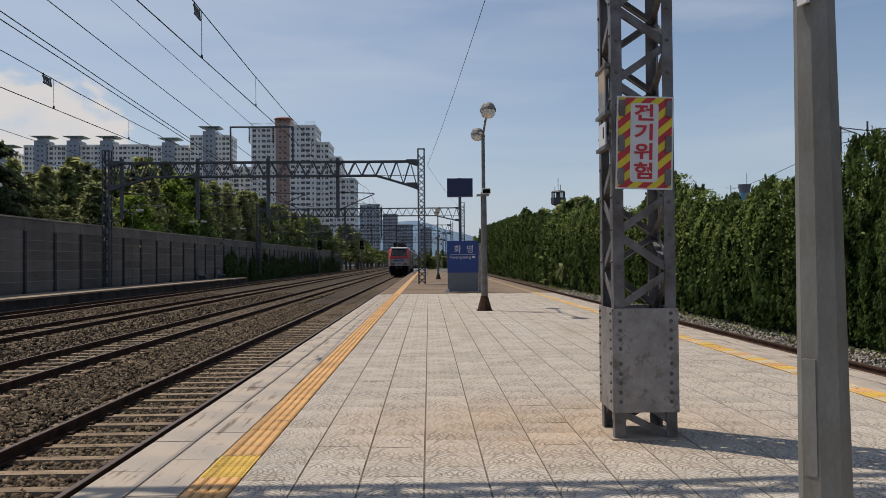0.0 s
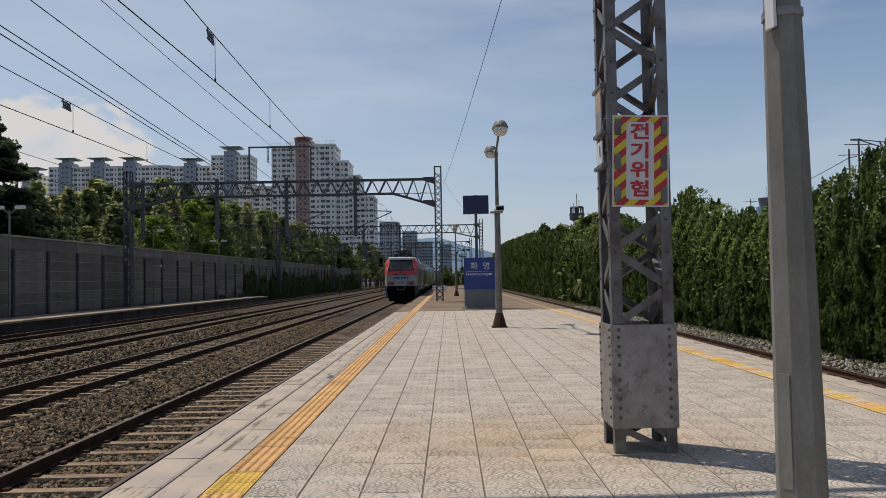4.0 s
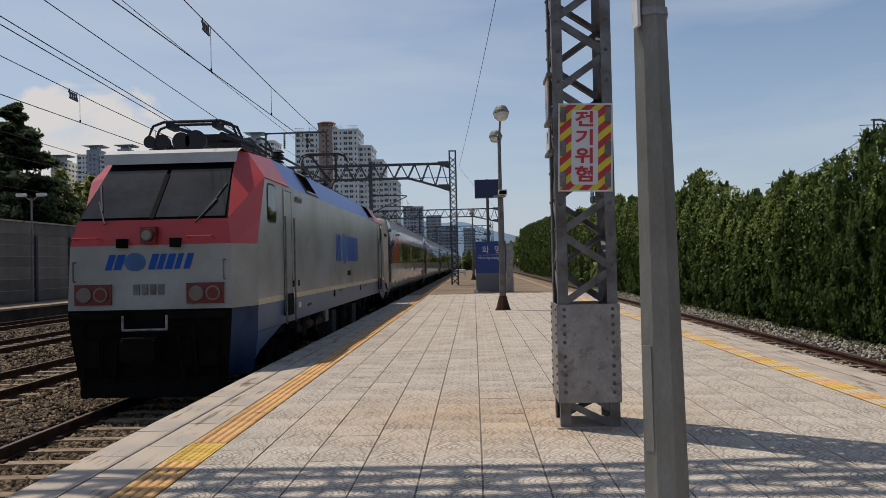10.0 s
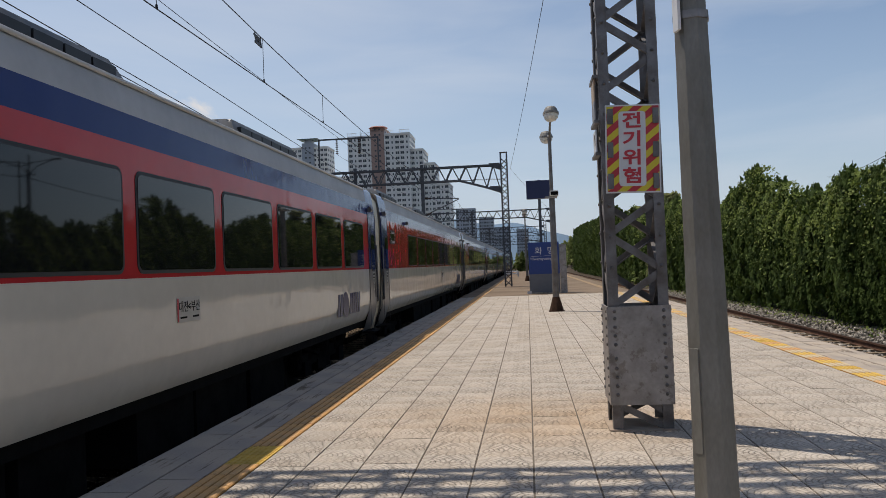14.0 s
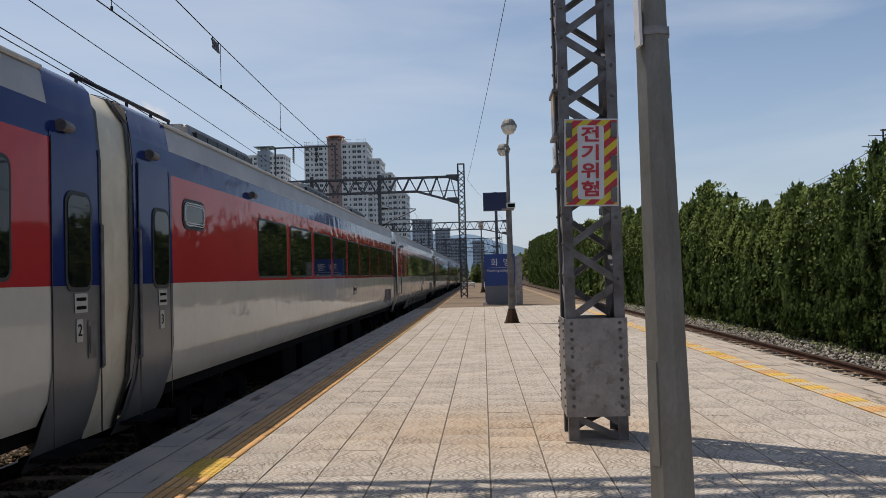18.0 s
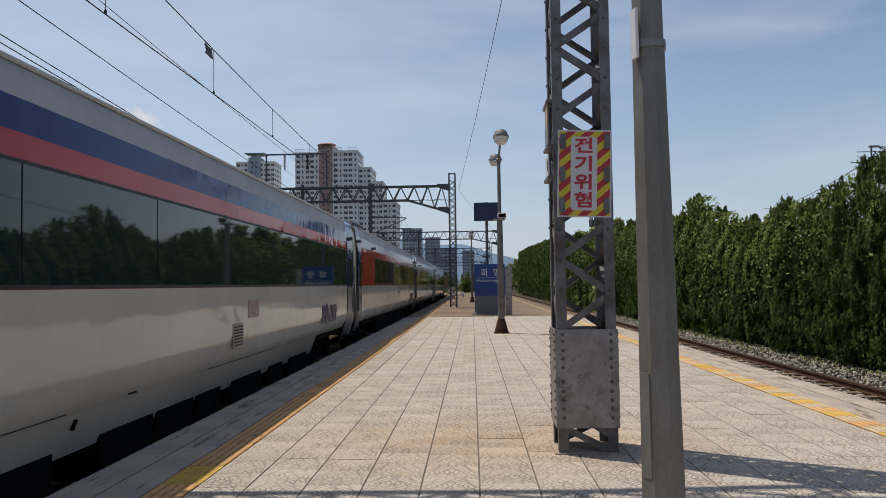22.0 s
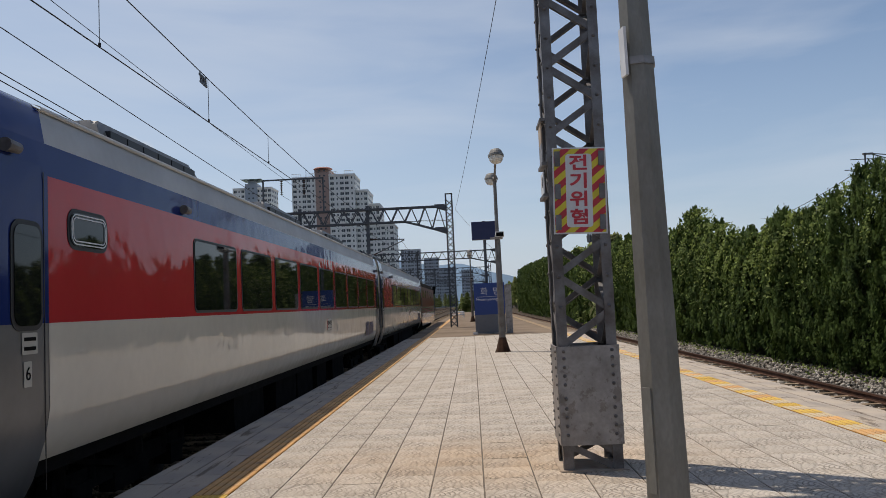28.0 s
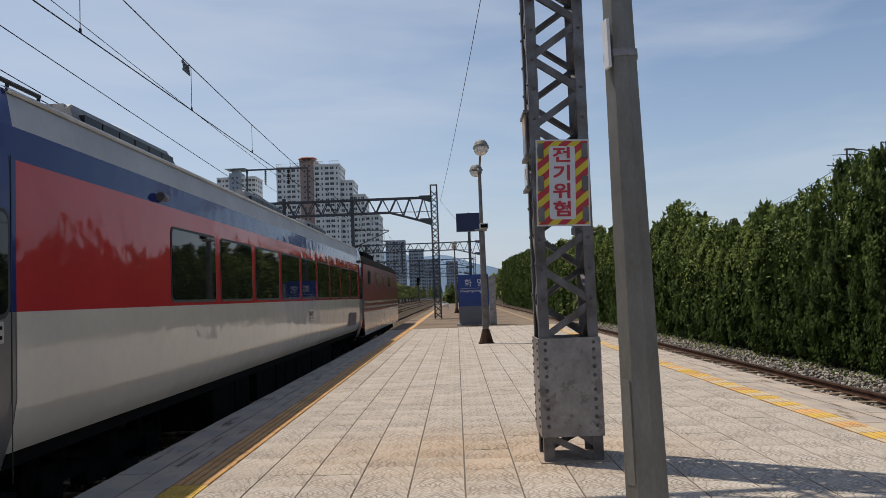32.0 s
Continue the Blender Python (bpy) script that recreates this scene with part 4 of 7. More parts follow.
cover = part("service_cover", bm, M["pole"], post, "narrow grey service cover")
cover.matrix_basis = pose(0, 0, 0, 0, 0, -67.5)
bm = bmesh.new()
box(bm, -0.17, -0.17, 0.0, 0.17, 0.17, 0.02)
part("base_plate", bm, M["plate"], post)
bm = bmesh.new()
box(bm, -0.10, -0.088, 2.70, -0.085, -0.02, 2.95)
part("number_tag", bm, M["sign_white"], post, "small white tag")


# ---- the train ----
COACH = 25.3      # from gangway to gangway
LOCO = 20.67      # from the nose to the first gangway
SIDE = [(1.36, 1.0), (1.46, 1.20), (1.50, 1.45), (1.50, 2.145), (1.50, 2.75), (1.50, 3.38), (1.475, 3.66), (1.425, 3.93), (1.36, 4.0), (1.05, 4.10), (0.6, 4.15), (0.0, 4.16)]


def strip(bm, prof, y0, y1, both=True, mat_index=0):
    """The skin along a stretch of the cross-section, on both flanks."""
    for s in (1, -1) if both else (1,):
        cols = [[bm.verts.new((s * x, y, z)) for x, z in prof] for y in (y0, y1)]
        for i in range(len(prof) - 1):
            f = bm.faces.new((cols[0][i], cols[0][i + 1], cols[1][i + 1], cols[1][i]) if s > 0 else (cols[0][i + 1], cols[0][i], cols[1][i], cols[1][i + 1]))
            f.smooth, f.material_index = True, mat_index


def skin(name, prof, y0, y1, mat, parent, label=""):
    bm = bmesh.new()
    strip(bm, prof, y0, y1, False)
    me = mesh_of(name, bm, mat)
    for m in (Matrix.Identity(4), pose(0, y0 + y1, 0, 0, 0, 180)):
        ob = piece(name, me, parent, m)
        tagged(ob, label)


def rounded(w, h, r, t, n=4):
    """A rounded plate in the y-z plane, standing out by t along +x."""
    bm = bmesh.new()
    pts = []
    for cy, cz, a0 in ((w / 2 - r, h / 2 - r, 0), (-w / 2 + r, h / 2 - r, 90), (-w / 2 + r, -h / 2 + r, 180), (w / 2 - r, -h / 2 + r, 270)):
        pts += [(cy + r * math.cos(radians(a0 + 90 * i / n)), cz + r * math.sin(radians(a0 + 90 * i / n))) for i in range(n + 1)]
    f = bm.faces.new([bm.verts.new((0, y, z)) for y, z in pts])
    g = bmesh.ops.extrude_face_region(bm, geom=[f])
    bmesh.ops.translate(bm, verts=[v for v in g["geom"] if isinstance(v, bmesh.types.BMVert)], vec=(t, 0, 0))
    return bm


WINDOW = {}


def window(w, h, r, parent, y, z, name="window", x=1.5):
    """A flush dark pane in a black rubber frame, on both flanks."""
    key = (w, h, r)
    if key not in WINDOW:
        WINDOW[key] = (mesh_of("frame", rounded(w + 0.07, h + 0.07, r + 0.03, 0.007), M["rubber"]), mesh_of("pane", rounded(w, h, r, 0.012), M["glass"]))
    for s in (0, 180):
        m = pose(0, y, z) @ pose(0, 0, 0, 0, 0, s) @ pose(x, 0, 0)
        fr = piece(name, WINDOW[key][0], parent, m)
        piece("pane", WINDOW[key][1], fr, Matrix.Identity(4))


def wheel_mesh():
    bm = bmesh.new()
    tube(bm, (-0.07, 0, 0), (0.065, 0, 0), 0.43, 0.43, 24)
    tube(bm, (0.05, 0, 0), (0.075, 0, 0), 0.36, 0.30, 20)
    tube(bm, (-0.07, 0, 0), (-0.10, 0, 0), 0.46, 0.46, 24)
    tube(bm, (0.07, 0, 0), (0.20, 0, 0), 0.12, 0.10, 12)
    return mesh_of("wheel", bm, M["wheel"])


WHEEL = wheel_mesh()
bm = bmesh.new()
for s in (-1, 1):
    box(bm, s * 1.0 - 0.07, -1.7, 0.45, s * 1.0 + 0.07, 1.7, 0.68)
    box(bm, s * 1.0 - 0.09, -0.45, 0.3, s * 1.0 + 0.09, 0.45, 0.5)
    for y in (-1.25, 1.25):
        box(bm, s * 1.02 - 0.11, y - 0.2, 0.3, s * 1.02 + 0.11, y + 0.2, 0.56)
        tube(bm, (s * 1.02, y - 0.3, 0.55), (s * 1.02, y - 0.3, 0.85), 0.09, 0.09, 10)
        tube(bm, (s * 1.02, y + 0.3, 0.55), (s * 1.02, y + 0.3, 0.85), 0.09, 0.09, 10)
    tube(bm, (s * 1.0, 0, 0.62), (s * 1.0, 0, 0.98), 0.2, 0.2, 12)
    bar(bm, (s * 1.1, -1.6, 0.85), (s * 1.1, -0.4, 0.6), 0.05, 0.05, (1, 0, 0))
box(bm, -1.0, -0.2, 0.45, 1.0, 0.2, 0.7)
BOGIE = mesh_of("bogie_frame", bm, M["bogie"])
wheels = []


def bogie(parent, y):
    b = piece("bogie", BOGIE, parent, pose(0, y, 0))
    for dy in (-1.25, 1.25):
        for s in (0, 180):
            w = piece("wheel", WHEEL, b, pose(0, dy, 0.43) @ pose(0, 0, 0, 0, 0, s) @ pose(0.7535, 0, 0))
            wheels.append((w, dy, s))
    return b


def mark(parent, y, z, w, h, x=1.503, mat=None, slant=0.0):
    """The railway's emblem as plain shapes: slanted bars and a globe."""
    mat = mat or M["logo_navy"]
    em = new("emblem")
    em.parent = parent
    em.matrix_basis = pose(x, y, z)
    tagged(em, "blue emblem of bars and a globe")
    for u0, u1, kind in ((0.0, 0.07, "b"), (0.095, 0.18, "b"), (0.215, 0.455, "o"), (0.48, 0.555, "b"), (0.575, 0.64, "b"), (0.665, 0.745, "b"), (0.77, 0.83, "b"), (0.87, 0.94, "b")):
        a, b, d = (u0 - 0.5) * w, (u1 - 0.5) * w, slant * h
        lo, hi = -h / 2, h / 2
        if kind == "o":
            polys = [[((a + b) / 2 + (b - a) / 2 * math.cos(math.pi * i / 12), h * 0.6 * math.sin(math.pi * i / 12)) for i in range(24)]]
        else:
            polys = [[(a, lo), (b, lo), (b + d, hi), (a + d, hi)]]
        bm = bmesh.new()
        for q in polys:
            bm.faces.new([bm.verts.new((0, py, pz)) for py, pz in q])
        g = bmesh.ops.extrude_face_region(bm, geom=bm.faces[:])
        bmesh.ops.translate(bm, verts=[v for v in g["geom"] if isinstance(v, bmesh.types.BMVert)], vec=(0.003, 0, 0))
        part("globe" if kind == "o" else "bar", bm, M["logo_globe"] if kind == "o" and mat == M["logo_blue"] else mat, em)
    return em


def coach_door(parent, y, s, label, wide=False):
    """A plug door with its window, handrails and small notices."""
    for turn, s in ((0, s), (180, -s)):
        rear = s < 0 if turn == 0 else s > 0
        d = piece("door", DOOR_WIDE if wide else DOOR, parent, pose(0, y, 0, 0, 0, turn))
        dy = 0.02 if rear else 0.15
        fr = piece("door_window", DOOR_FRAME, d, pose(1.510, dy, 2.53))
        piece("pane", DOOR_WINDOW, fr, pose(0.002, 0, 0))
        piece("handrail", RAILING, d, pose(1.53, -s * (0.60 if wide else 0.42), 2.05))
        at = (0.50, 2.16) if wide else (dy, 1.75)
        piece("number_plate", NOTICE_SMALL, d, pose(1.512, at[0], at[1]))
        if turn == 0:
            lettering(label, 0.15, M["black"], d, pose(1.519, at[0], at[1], 90, 0, 90), "number")
        if rear:
            piece("handle_plate", HANDLE, d, pose(1.512, 0.40 if wide else 0.24, 1.66))
        if not wide:
            pl = piece("data_plate", DATA_PLATE, d, pose(1.512, dy + 0.03, 1.99))
            for z in (0.035, -0.04):
                piece("text_bar", TEXT_BAR, pl, pose(0.003, 0, z))
        piece("door_step", STEP, d, pose(1.45, 0, 0.72))
        piece("seam", SEAM, d, pose(1.509, -s * (0.56 if wide else 0.41), 2.1))
        piece("seam", SEAM_THIN, d, pose(1.509, s * (0.56 if wide else 0.41), 2.1))


bm = bmesh.new()
strip(bm, [(1.235, 0.62), (1.362, 0.86), (1.467, 1.18), (1.508, 1.45), (1.508, 2.145)], -0.42, 0.42, False, 0)
strip(bm, [(1.508, 2.145), (1.508, 3.3), (1.50, 3.45)], -0.42, 0.42, False, 1)
bmesh.ops.remove_doubles(bm, verts=bm.verts, dist=0.001)
DOOR = mesh_of("door", bm, (M["car_grey"], M["car_blue"]))
bm = bmesh.new()
strip(bm, [(1.235, 0.62), (1.362, 0.86), (1.467, 1.18), (1.508, 1.45), (1.508, 2.145)], -0.57, 0.57, False, 0)
strip(bm, [(1.508, 2.145), (1.508, 3.3), (1.50, 3.45)], -0.57, 0.57, False, 1)
bmesh.ops.remove_doubles(bm, verts=bm.verts, dist=0.001)
DOOR_WIDE = mesh_of("door", bm, (M["car_grey"], M["car_blue"]))
bm = rounded(0.14, 0.34, 0.015, 0.004)
box(bm, 0.004, -0.05, -0.12, 0.012, -0.035, 0.12)
HANDLE = mesh_of("handle_plate", bm, M["pole_dark"])
SEAM_THIN = mesh_of("seam", rounded(0.010, 2.6, 0.003, 0.004), M["rubber"])
DOOR_WINDOW = mesh_of("pane", rounded(0.38, 0.80, 0.09, 0.012), M["glass"])
DOOR_FRAME = mesh_of("door_window", rounded(0.46, 0.88, 0.12, 0.008), M["rubber"])
bm = bmesh.new()
tube(bm, (0, 0, -0.65), (0, 0, 0.65), 0.018, n=8)
for z in (-0.65, 0.65):
    tube(bm, (0, 0, z), (-0.05, 0, z), 0.018, n=8)
RAILING = mesh_of("handrail", bm, M["steel"])
NOTICE_SMALL = mesh_of("number_plate", rounded(0.11, 0.2, 0.01, 0.004), M["plate_grey"])
DATA_PLATE = mesh_of("data_plate", rounded(0.22, 0.17, 0.01, 0.004), M["plate_grey"])
TEXT_BAR = mesh_of("text_bar", rounded(0.17, 0.03, 0.004, 0.003), M["black"])
SEAM = mesh_of("seam", rounded(0.022, 2.6, 0.004, 0.006), M["rubber"])
bm = bmesh.new()
box(bm, -0.25, -0.4, -0.02, 0.1, 0.4, 0.02)
STEP = mesh_of("door_step", bm, M["bogie"])
bm = bmesh.new()
tube(bm, (0, -0.09, 0), (0, 0.09, 0), 0.055, 0.045, 12)
box(bm, -0.06, -0.06, -0.03, 0.0, 0.06, 0.03)
LAMP_FITTING = mesh_of("side_lamp", bm, M["steel"])
bm = bmesh.new()
box(bm, -0.95, 0, 0, 0.95, 3.45, 0.38)
for v in bm.verts:
    if v.co.z > 0.1:
        v.co.x *= 0.82
        v.co.y = 1.72 + (v.co.y - 1.72) * 0.90
bmesh.ops.bevel(bm, geom=bm.edges[:], offset=0.06, segments=2)
POD = mesh_of("roof_unit", bm, M["roof_unit"])
bm = bmesh.new()
for k in range(6):
    box(bm, 0.70, 0.30 + k * 0.48, 0.12, 0.90, 0.74 + k * 0.48, 0.27)
POD_GRILLE = mesh_of("grille", bm, M["rubber"])


def coach(number, cafe=False, small_window=True, label=""):
    L = COACH
    c = thing("passenger_coach", pose(0, 0, 0), label or "red white and navy blue passenger coach on a train", "coach", "coaches of the train")
    e0, e1 = (0.42 if cafe else 1.38), L - (1.65 if cafe else 1.2)
    lower, upper = SIDE[:4], SIDE[3:6]
    skin("lower_side", lower, e0, e1, M["car_white"], c, "glossy cream white lower side")
    skin("window_band", upper, e0, e1, M["car_red"], c, "red window band")
    skin("shoulder", SIDE[5:7], 0.38, L - 0.38, M["car_blue"], c, "navy blue shoulder stripe")
    skin("roof", SIDE[6:], e0, e1, M["car_roof"], c, "light grey roof")
    skin("gutter", [(1.425, 3.945), (1.445, 3.955), (1.44, 3.985), (1.36, 4.012)], e0, e1, M["loco_lip"], c, "pale roof gutter")
    ends = [] if cafe else [(0.38, 1.38)]
    for a, b in ends + [(e1, L - 0.38)]:
        skin("end_panel", [(1.22, 0.62), (1.35, 0.86), (1.455, 1.18), (1.497, 1.45), (1.497, 2.145)], a, b, M["car_grey"], c, "grey lower end panel")
        skin("end_panel", upper, a, b, M["car_blue"], c, "navy blue end panel")
        skin("end_roof", [(1.475, 3.66), (1.428, 3.935), (1.363, 4.008), (1.05, 4.11), (0.6, 4.16), (0, 4.17)], a, b, M["car_blue"], c, "navy blue roof end")
    bm = bmesh.new()
    box(bm, -0.95, e1 + 0.1, 4.02, 0.95, L - 0.42, 4.22)
    for v in bm.verts:
        if v.co.z > 4.1:
            v.co.x *= 0.86
            v.co.y = L - 0.8 + (v.co.y - L + 0.8) * 0.86
    part("roof_hatch", bm, M["car_blue"], c, "raised navy blue roof hatch")
    if not cafe:
        coach_door(c, 0.88, 1, str(number))
        piece("side_lamp", LAMP_FITTING, c, pose(1.53, 0.8, 3.52))
    coach_door(c, L - (1.02 if cafe else 0.79), -1, str(number), cafe)
    piece("side_lamp", LAMP_FITTING, c, pose(1.53, L - 1.0, 3.50))
    piece("side_lamp", LAMP_FITTING, c, pose(1.54, 4.55 if not cafe else 2.1, 3.46))
    # end walls and gangway
    for y, s in ((0.38, -1), (L - 0.38, 1)):
        bm = bmesh.new()
        pts = [(x, z) for x, z in SIDE] + [(-x, z) for x, z in SIDE[-2::-1]]
        bm.faces.new([bm.verts.new((x * 0.995, y, z)) for x, z in pts])
        part("end_wall", bm, M["car_beige"], c)
        bm = bmesh.new()
        strip(bm, [(1.24, 0.70), (1.40, 1.2), (1.468, 2.0), (1.468, 3.3), (1.43, 3.75), (1.25, 4.02), (0.9, 4.12), (0, 4.14)], min(y, y + s * 0.381), max(y, y + s * 0.381))
        gw = part("gangway_shroud", bm, M["car_cream"], c, "cream gangway shroud with scuffed edges")
        if cafe and s < 0:
            # a plain cream end shell runs out over this gangway, with a tall grab rail behind it
            skin("end_shell", [(1.20, 0.67), (1.34, 1.0), (1.455, 1.22), (1.498, 1.47), (1.498, 3.38), (1.47, 3.66), (1.42, 3.93), (1.34, 4.02), (0.9, 4.12), (0, 4.15)], -0.30, 0.42, M["car_cream"], c, "smooth cream end shell")
            bm = bmesh.new()
            for pa, pb in (((1.56, 1.12, 2.61), (1.56, 1.12, 1.42)), ((1.56, 1.12, 2.61), (1.50, 1.05, 2.63)), ((1.56, 1.12, 1.42), (1.50, 0.75, 1.42))):
                tube(bm, pa, pb, 0.02, n=8)
            part("grab_rail", bm, M["steel"], c, "dark steel grab rail")
            continue
        bm = bmesh.new()
        strip(bm, [(1.27, 0.72), (1.43, 1.2), (1.492, 2.0), (1.492, 3.3), (1.45, 3.78), (1.26, 4.05), (0.9, 4.15), (0, 4.17)], min(y, y + s * 0.085), max(y, y + s * 0.085))
        part("rubber_rim", bm, M["rubber"], gw)
    # windows
    if cafe:
        window(0.74, 0.93, 0.03, c, 2.97, 2.61, "tall_window")
        n, y0, y1 = 7, 4.7, L - 1.75
        pitch = (y1 - y0) / n
        bm = rounded(y1 - y0 + 0.08, 1.02, 0.05, 0.006)
        fr = part("window_strip", bm, M["rubber"], c, "continuous dark window strip")
        fr.matrix_basis = pose(1.5, (y0 + y1) / 2, 2.66)
        gm = mesh_of("pane", rounded(pitch - 0.025, 0.95, 0.01, 0.006), M["glass_green"])
        for i in range(n):
            piece("pane", gm, fr, pose(0.006, -(y1 - y0) / 2 + pitch * (i + 0.5), 0))
        skin("skirt", [(1.21, 0.60), (1.36, 1.0)], 5.1, L - 5.4, M["car_white"], c, "cream white skirt")
        lv = part("louvre", rounded(0.52, 0.37, 0.02, 0.010), M["car_beige"], c, "pale louvred vent")
        lv.matrix_basis = pose(1.5, 13.19, 1.42)
        slat = mesh_of("slat", rounded(0.42, 0.022, 0.004, 0.014), M["rubber"])
        for k in range(7):
            piece("slat", slat, lv, pose(0.006, 0, -0.135 + 0.045 * k))
        # access panels and latches low on the side
        for y0, y1 in ((12.2, 15.95), (5.6, 8.35)):
            boxed("panel_seam", M["rubber"], (1.372, y0, 1.025, 1.392, y1, 1.032), c)
        for y, z, w, h in ((8.59, 0.90, 0.05, 0.10), (9.74, 1.04, 0.20, 0.012)):
            lt = part("latch", rounded(w, h, 0.008, 0.02), M["bogie"], c, "small dark latch")
            lt.matrix_basis = pose(1.325 + 0.36 * (z - 0.9), y, z, 0, 20, 0)
    else:
        if small_window:
            window(0.70, 0.30, 0.10, c, 2.08, 2.97, "small_window")
            for turn in (0, 180):
                piece("silver_frame", SILVER, c, pose(0, 2.08, 2.97) @ pose(0, 0, 0, 0, 0, turn) @ pose(1.512, 0, 0))
        for i in range(9):
            window(1.79, 0.89, 0.07, c, 5.81 + i * 2.1, 2.665)
    dp = piece("destination_plate", DEST_PINK if cafe else DEST, c, pose(1.502, 14.05 if cafe else 14.36, 1.80))
    if not cafe:
        for text, dy in (("\ubd80\uc0b0", 0.165), ("\ub300\uc804", -0.135), ("<", 0.005)):
            lettering(text, 0.125, M["black"], dp, pose(0.008, dy, 0.025, 90, 0, 90), "lettering")
        boxed("red_strip", M["sign_red"], (0.006, -0.285, -0.12, 0.008, -0.25, 0.12), dp)
        boxed("arrow_bar", M["black"], (0.006, -0.005, 0.018, 0.009, 0.04, 0.03), dp)
        for dy, dz, w in ((0.165, -0.08, 0.16), (-0.135, -0.08, 0.16)):
            boxed("text_bar", M["black"], (0.006, dy - w / 2, dz - 0.01, 0.009, dy + w / 2, dz + 0.01), dp)
    mark(c, L - (4.4 if cafe else 3.3), 1.47, 2.1, 0.42, slant=0.25)
    # roof and underframe
    if not cafe:
        for y in (3.6, 11.0, 17.5):
            p = piece("roof_unit", POD, c, pose(0, y, 4.08))
            piece("grille", POD_GRILLE, p, Matrix.Identity(4))
    else:
        boxed("roof_fairing", M["car_roof"], (-0.9, 0.6, 4.0, 0.9, 1.7, 4.22), c)
        bm = bmesh.new()
        tube(bm, (0.55, L - 2.9, 4.18), (0.55, L - 1.95, 4.18), 0.20, 0.20, 16)
        part("roof_hood", bm, M["roof_unit"], c, "dark rounded roof hood")
    bm = bmesh.new()
    box(bm, -1.30, 0.5, 0.86, 1.30, L - 0.5, 1.06)
    box(bm, -0.25, 0.5, 0.62, 0.25, L - 0.5, 0.87)
    part("underframe", bm, M["black"], c)
    g = random.Random(number)
    y = 7.3
    while y < L - 7.6:
        w = g.uniform(0.8, 2.0)
        boxed("equipment_box", M["bogie"], (-1.24, y, g.uniform(0.20, 0.34), 1.24, y + w, 1.03), c)
        y += w + g.choice((0.08, 0.15, 0.55, 0.9))
    for y in (3.9, L - 3.9):
        bogie(c, y)
    return c


bm = bmesh.new()
for a, b in ((0.0, 0.012), (0.028, 0.04)):
    outer = rounded(0.68 - 2 * a, 0.28 - 2 * a, 0.09 - a, 0.008)
    inner = rounded(0.68 - 2 * b, 0.28 - 2 * b, 0.09 - b, 0.008)
    top = [[v.co.copy() for v in q.verts if v.co.x > 0.004] for q in (outer, inner)]
    order = [sorted(t, key=lambda c: math.atan2(c.z / 0.14, c.y / 0.34)) for t in top]
    rows = [[bm.verts.new(c) for c in t] for t in order]
    k = len(rows[0])
    for i in range(k):
        bm.faces.new((rows[0][i], rows[0][(i + 1) % k], rows[1][(i + 1) % k], rows[1][i]))
SILVER = mesh_of("silver_frame", bm, M["sign_white"])
DEST_PINK = mesh_of("destination_plate", rounded(0.62, 0.28, 0.02, 0.006), M["plate_pink"])
DEST = mesh_of("destination_plate", rounded(0.58, 0.26, 0.02, 0.006), M["plate_grey"])


def profile_box(name, rings, mat, parent, label="", smooth=False):
    """A skin through rings of points."""
    bm = bmesh.new()
    vs = [[bm.verts.new(p) for p in r] for r in rings]
    for a, b in zip(vs, vs[1:]):
        for i in range(len(a) - 1):
            bm.faces.new((a[i], a[i + 1], b[i + 1], b[i]))
    return part(name, bm, mat, parent, label, smooth)


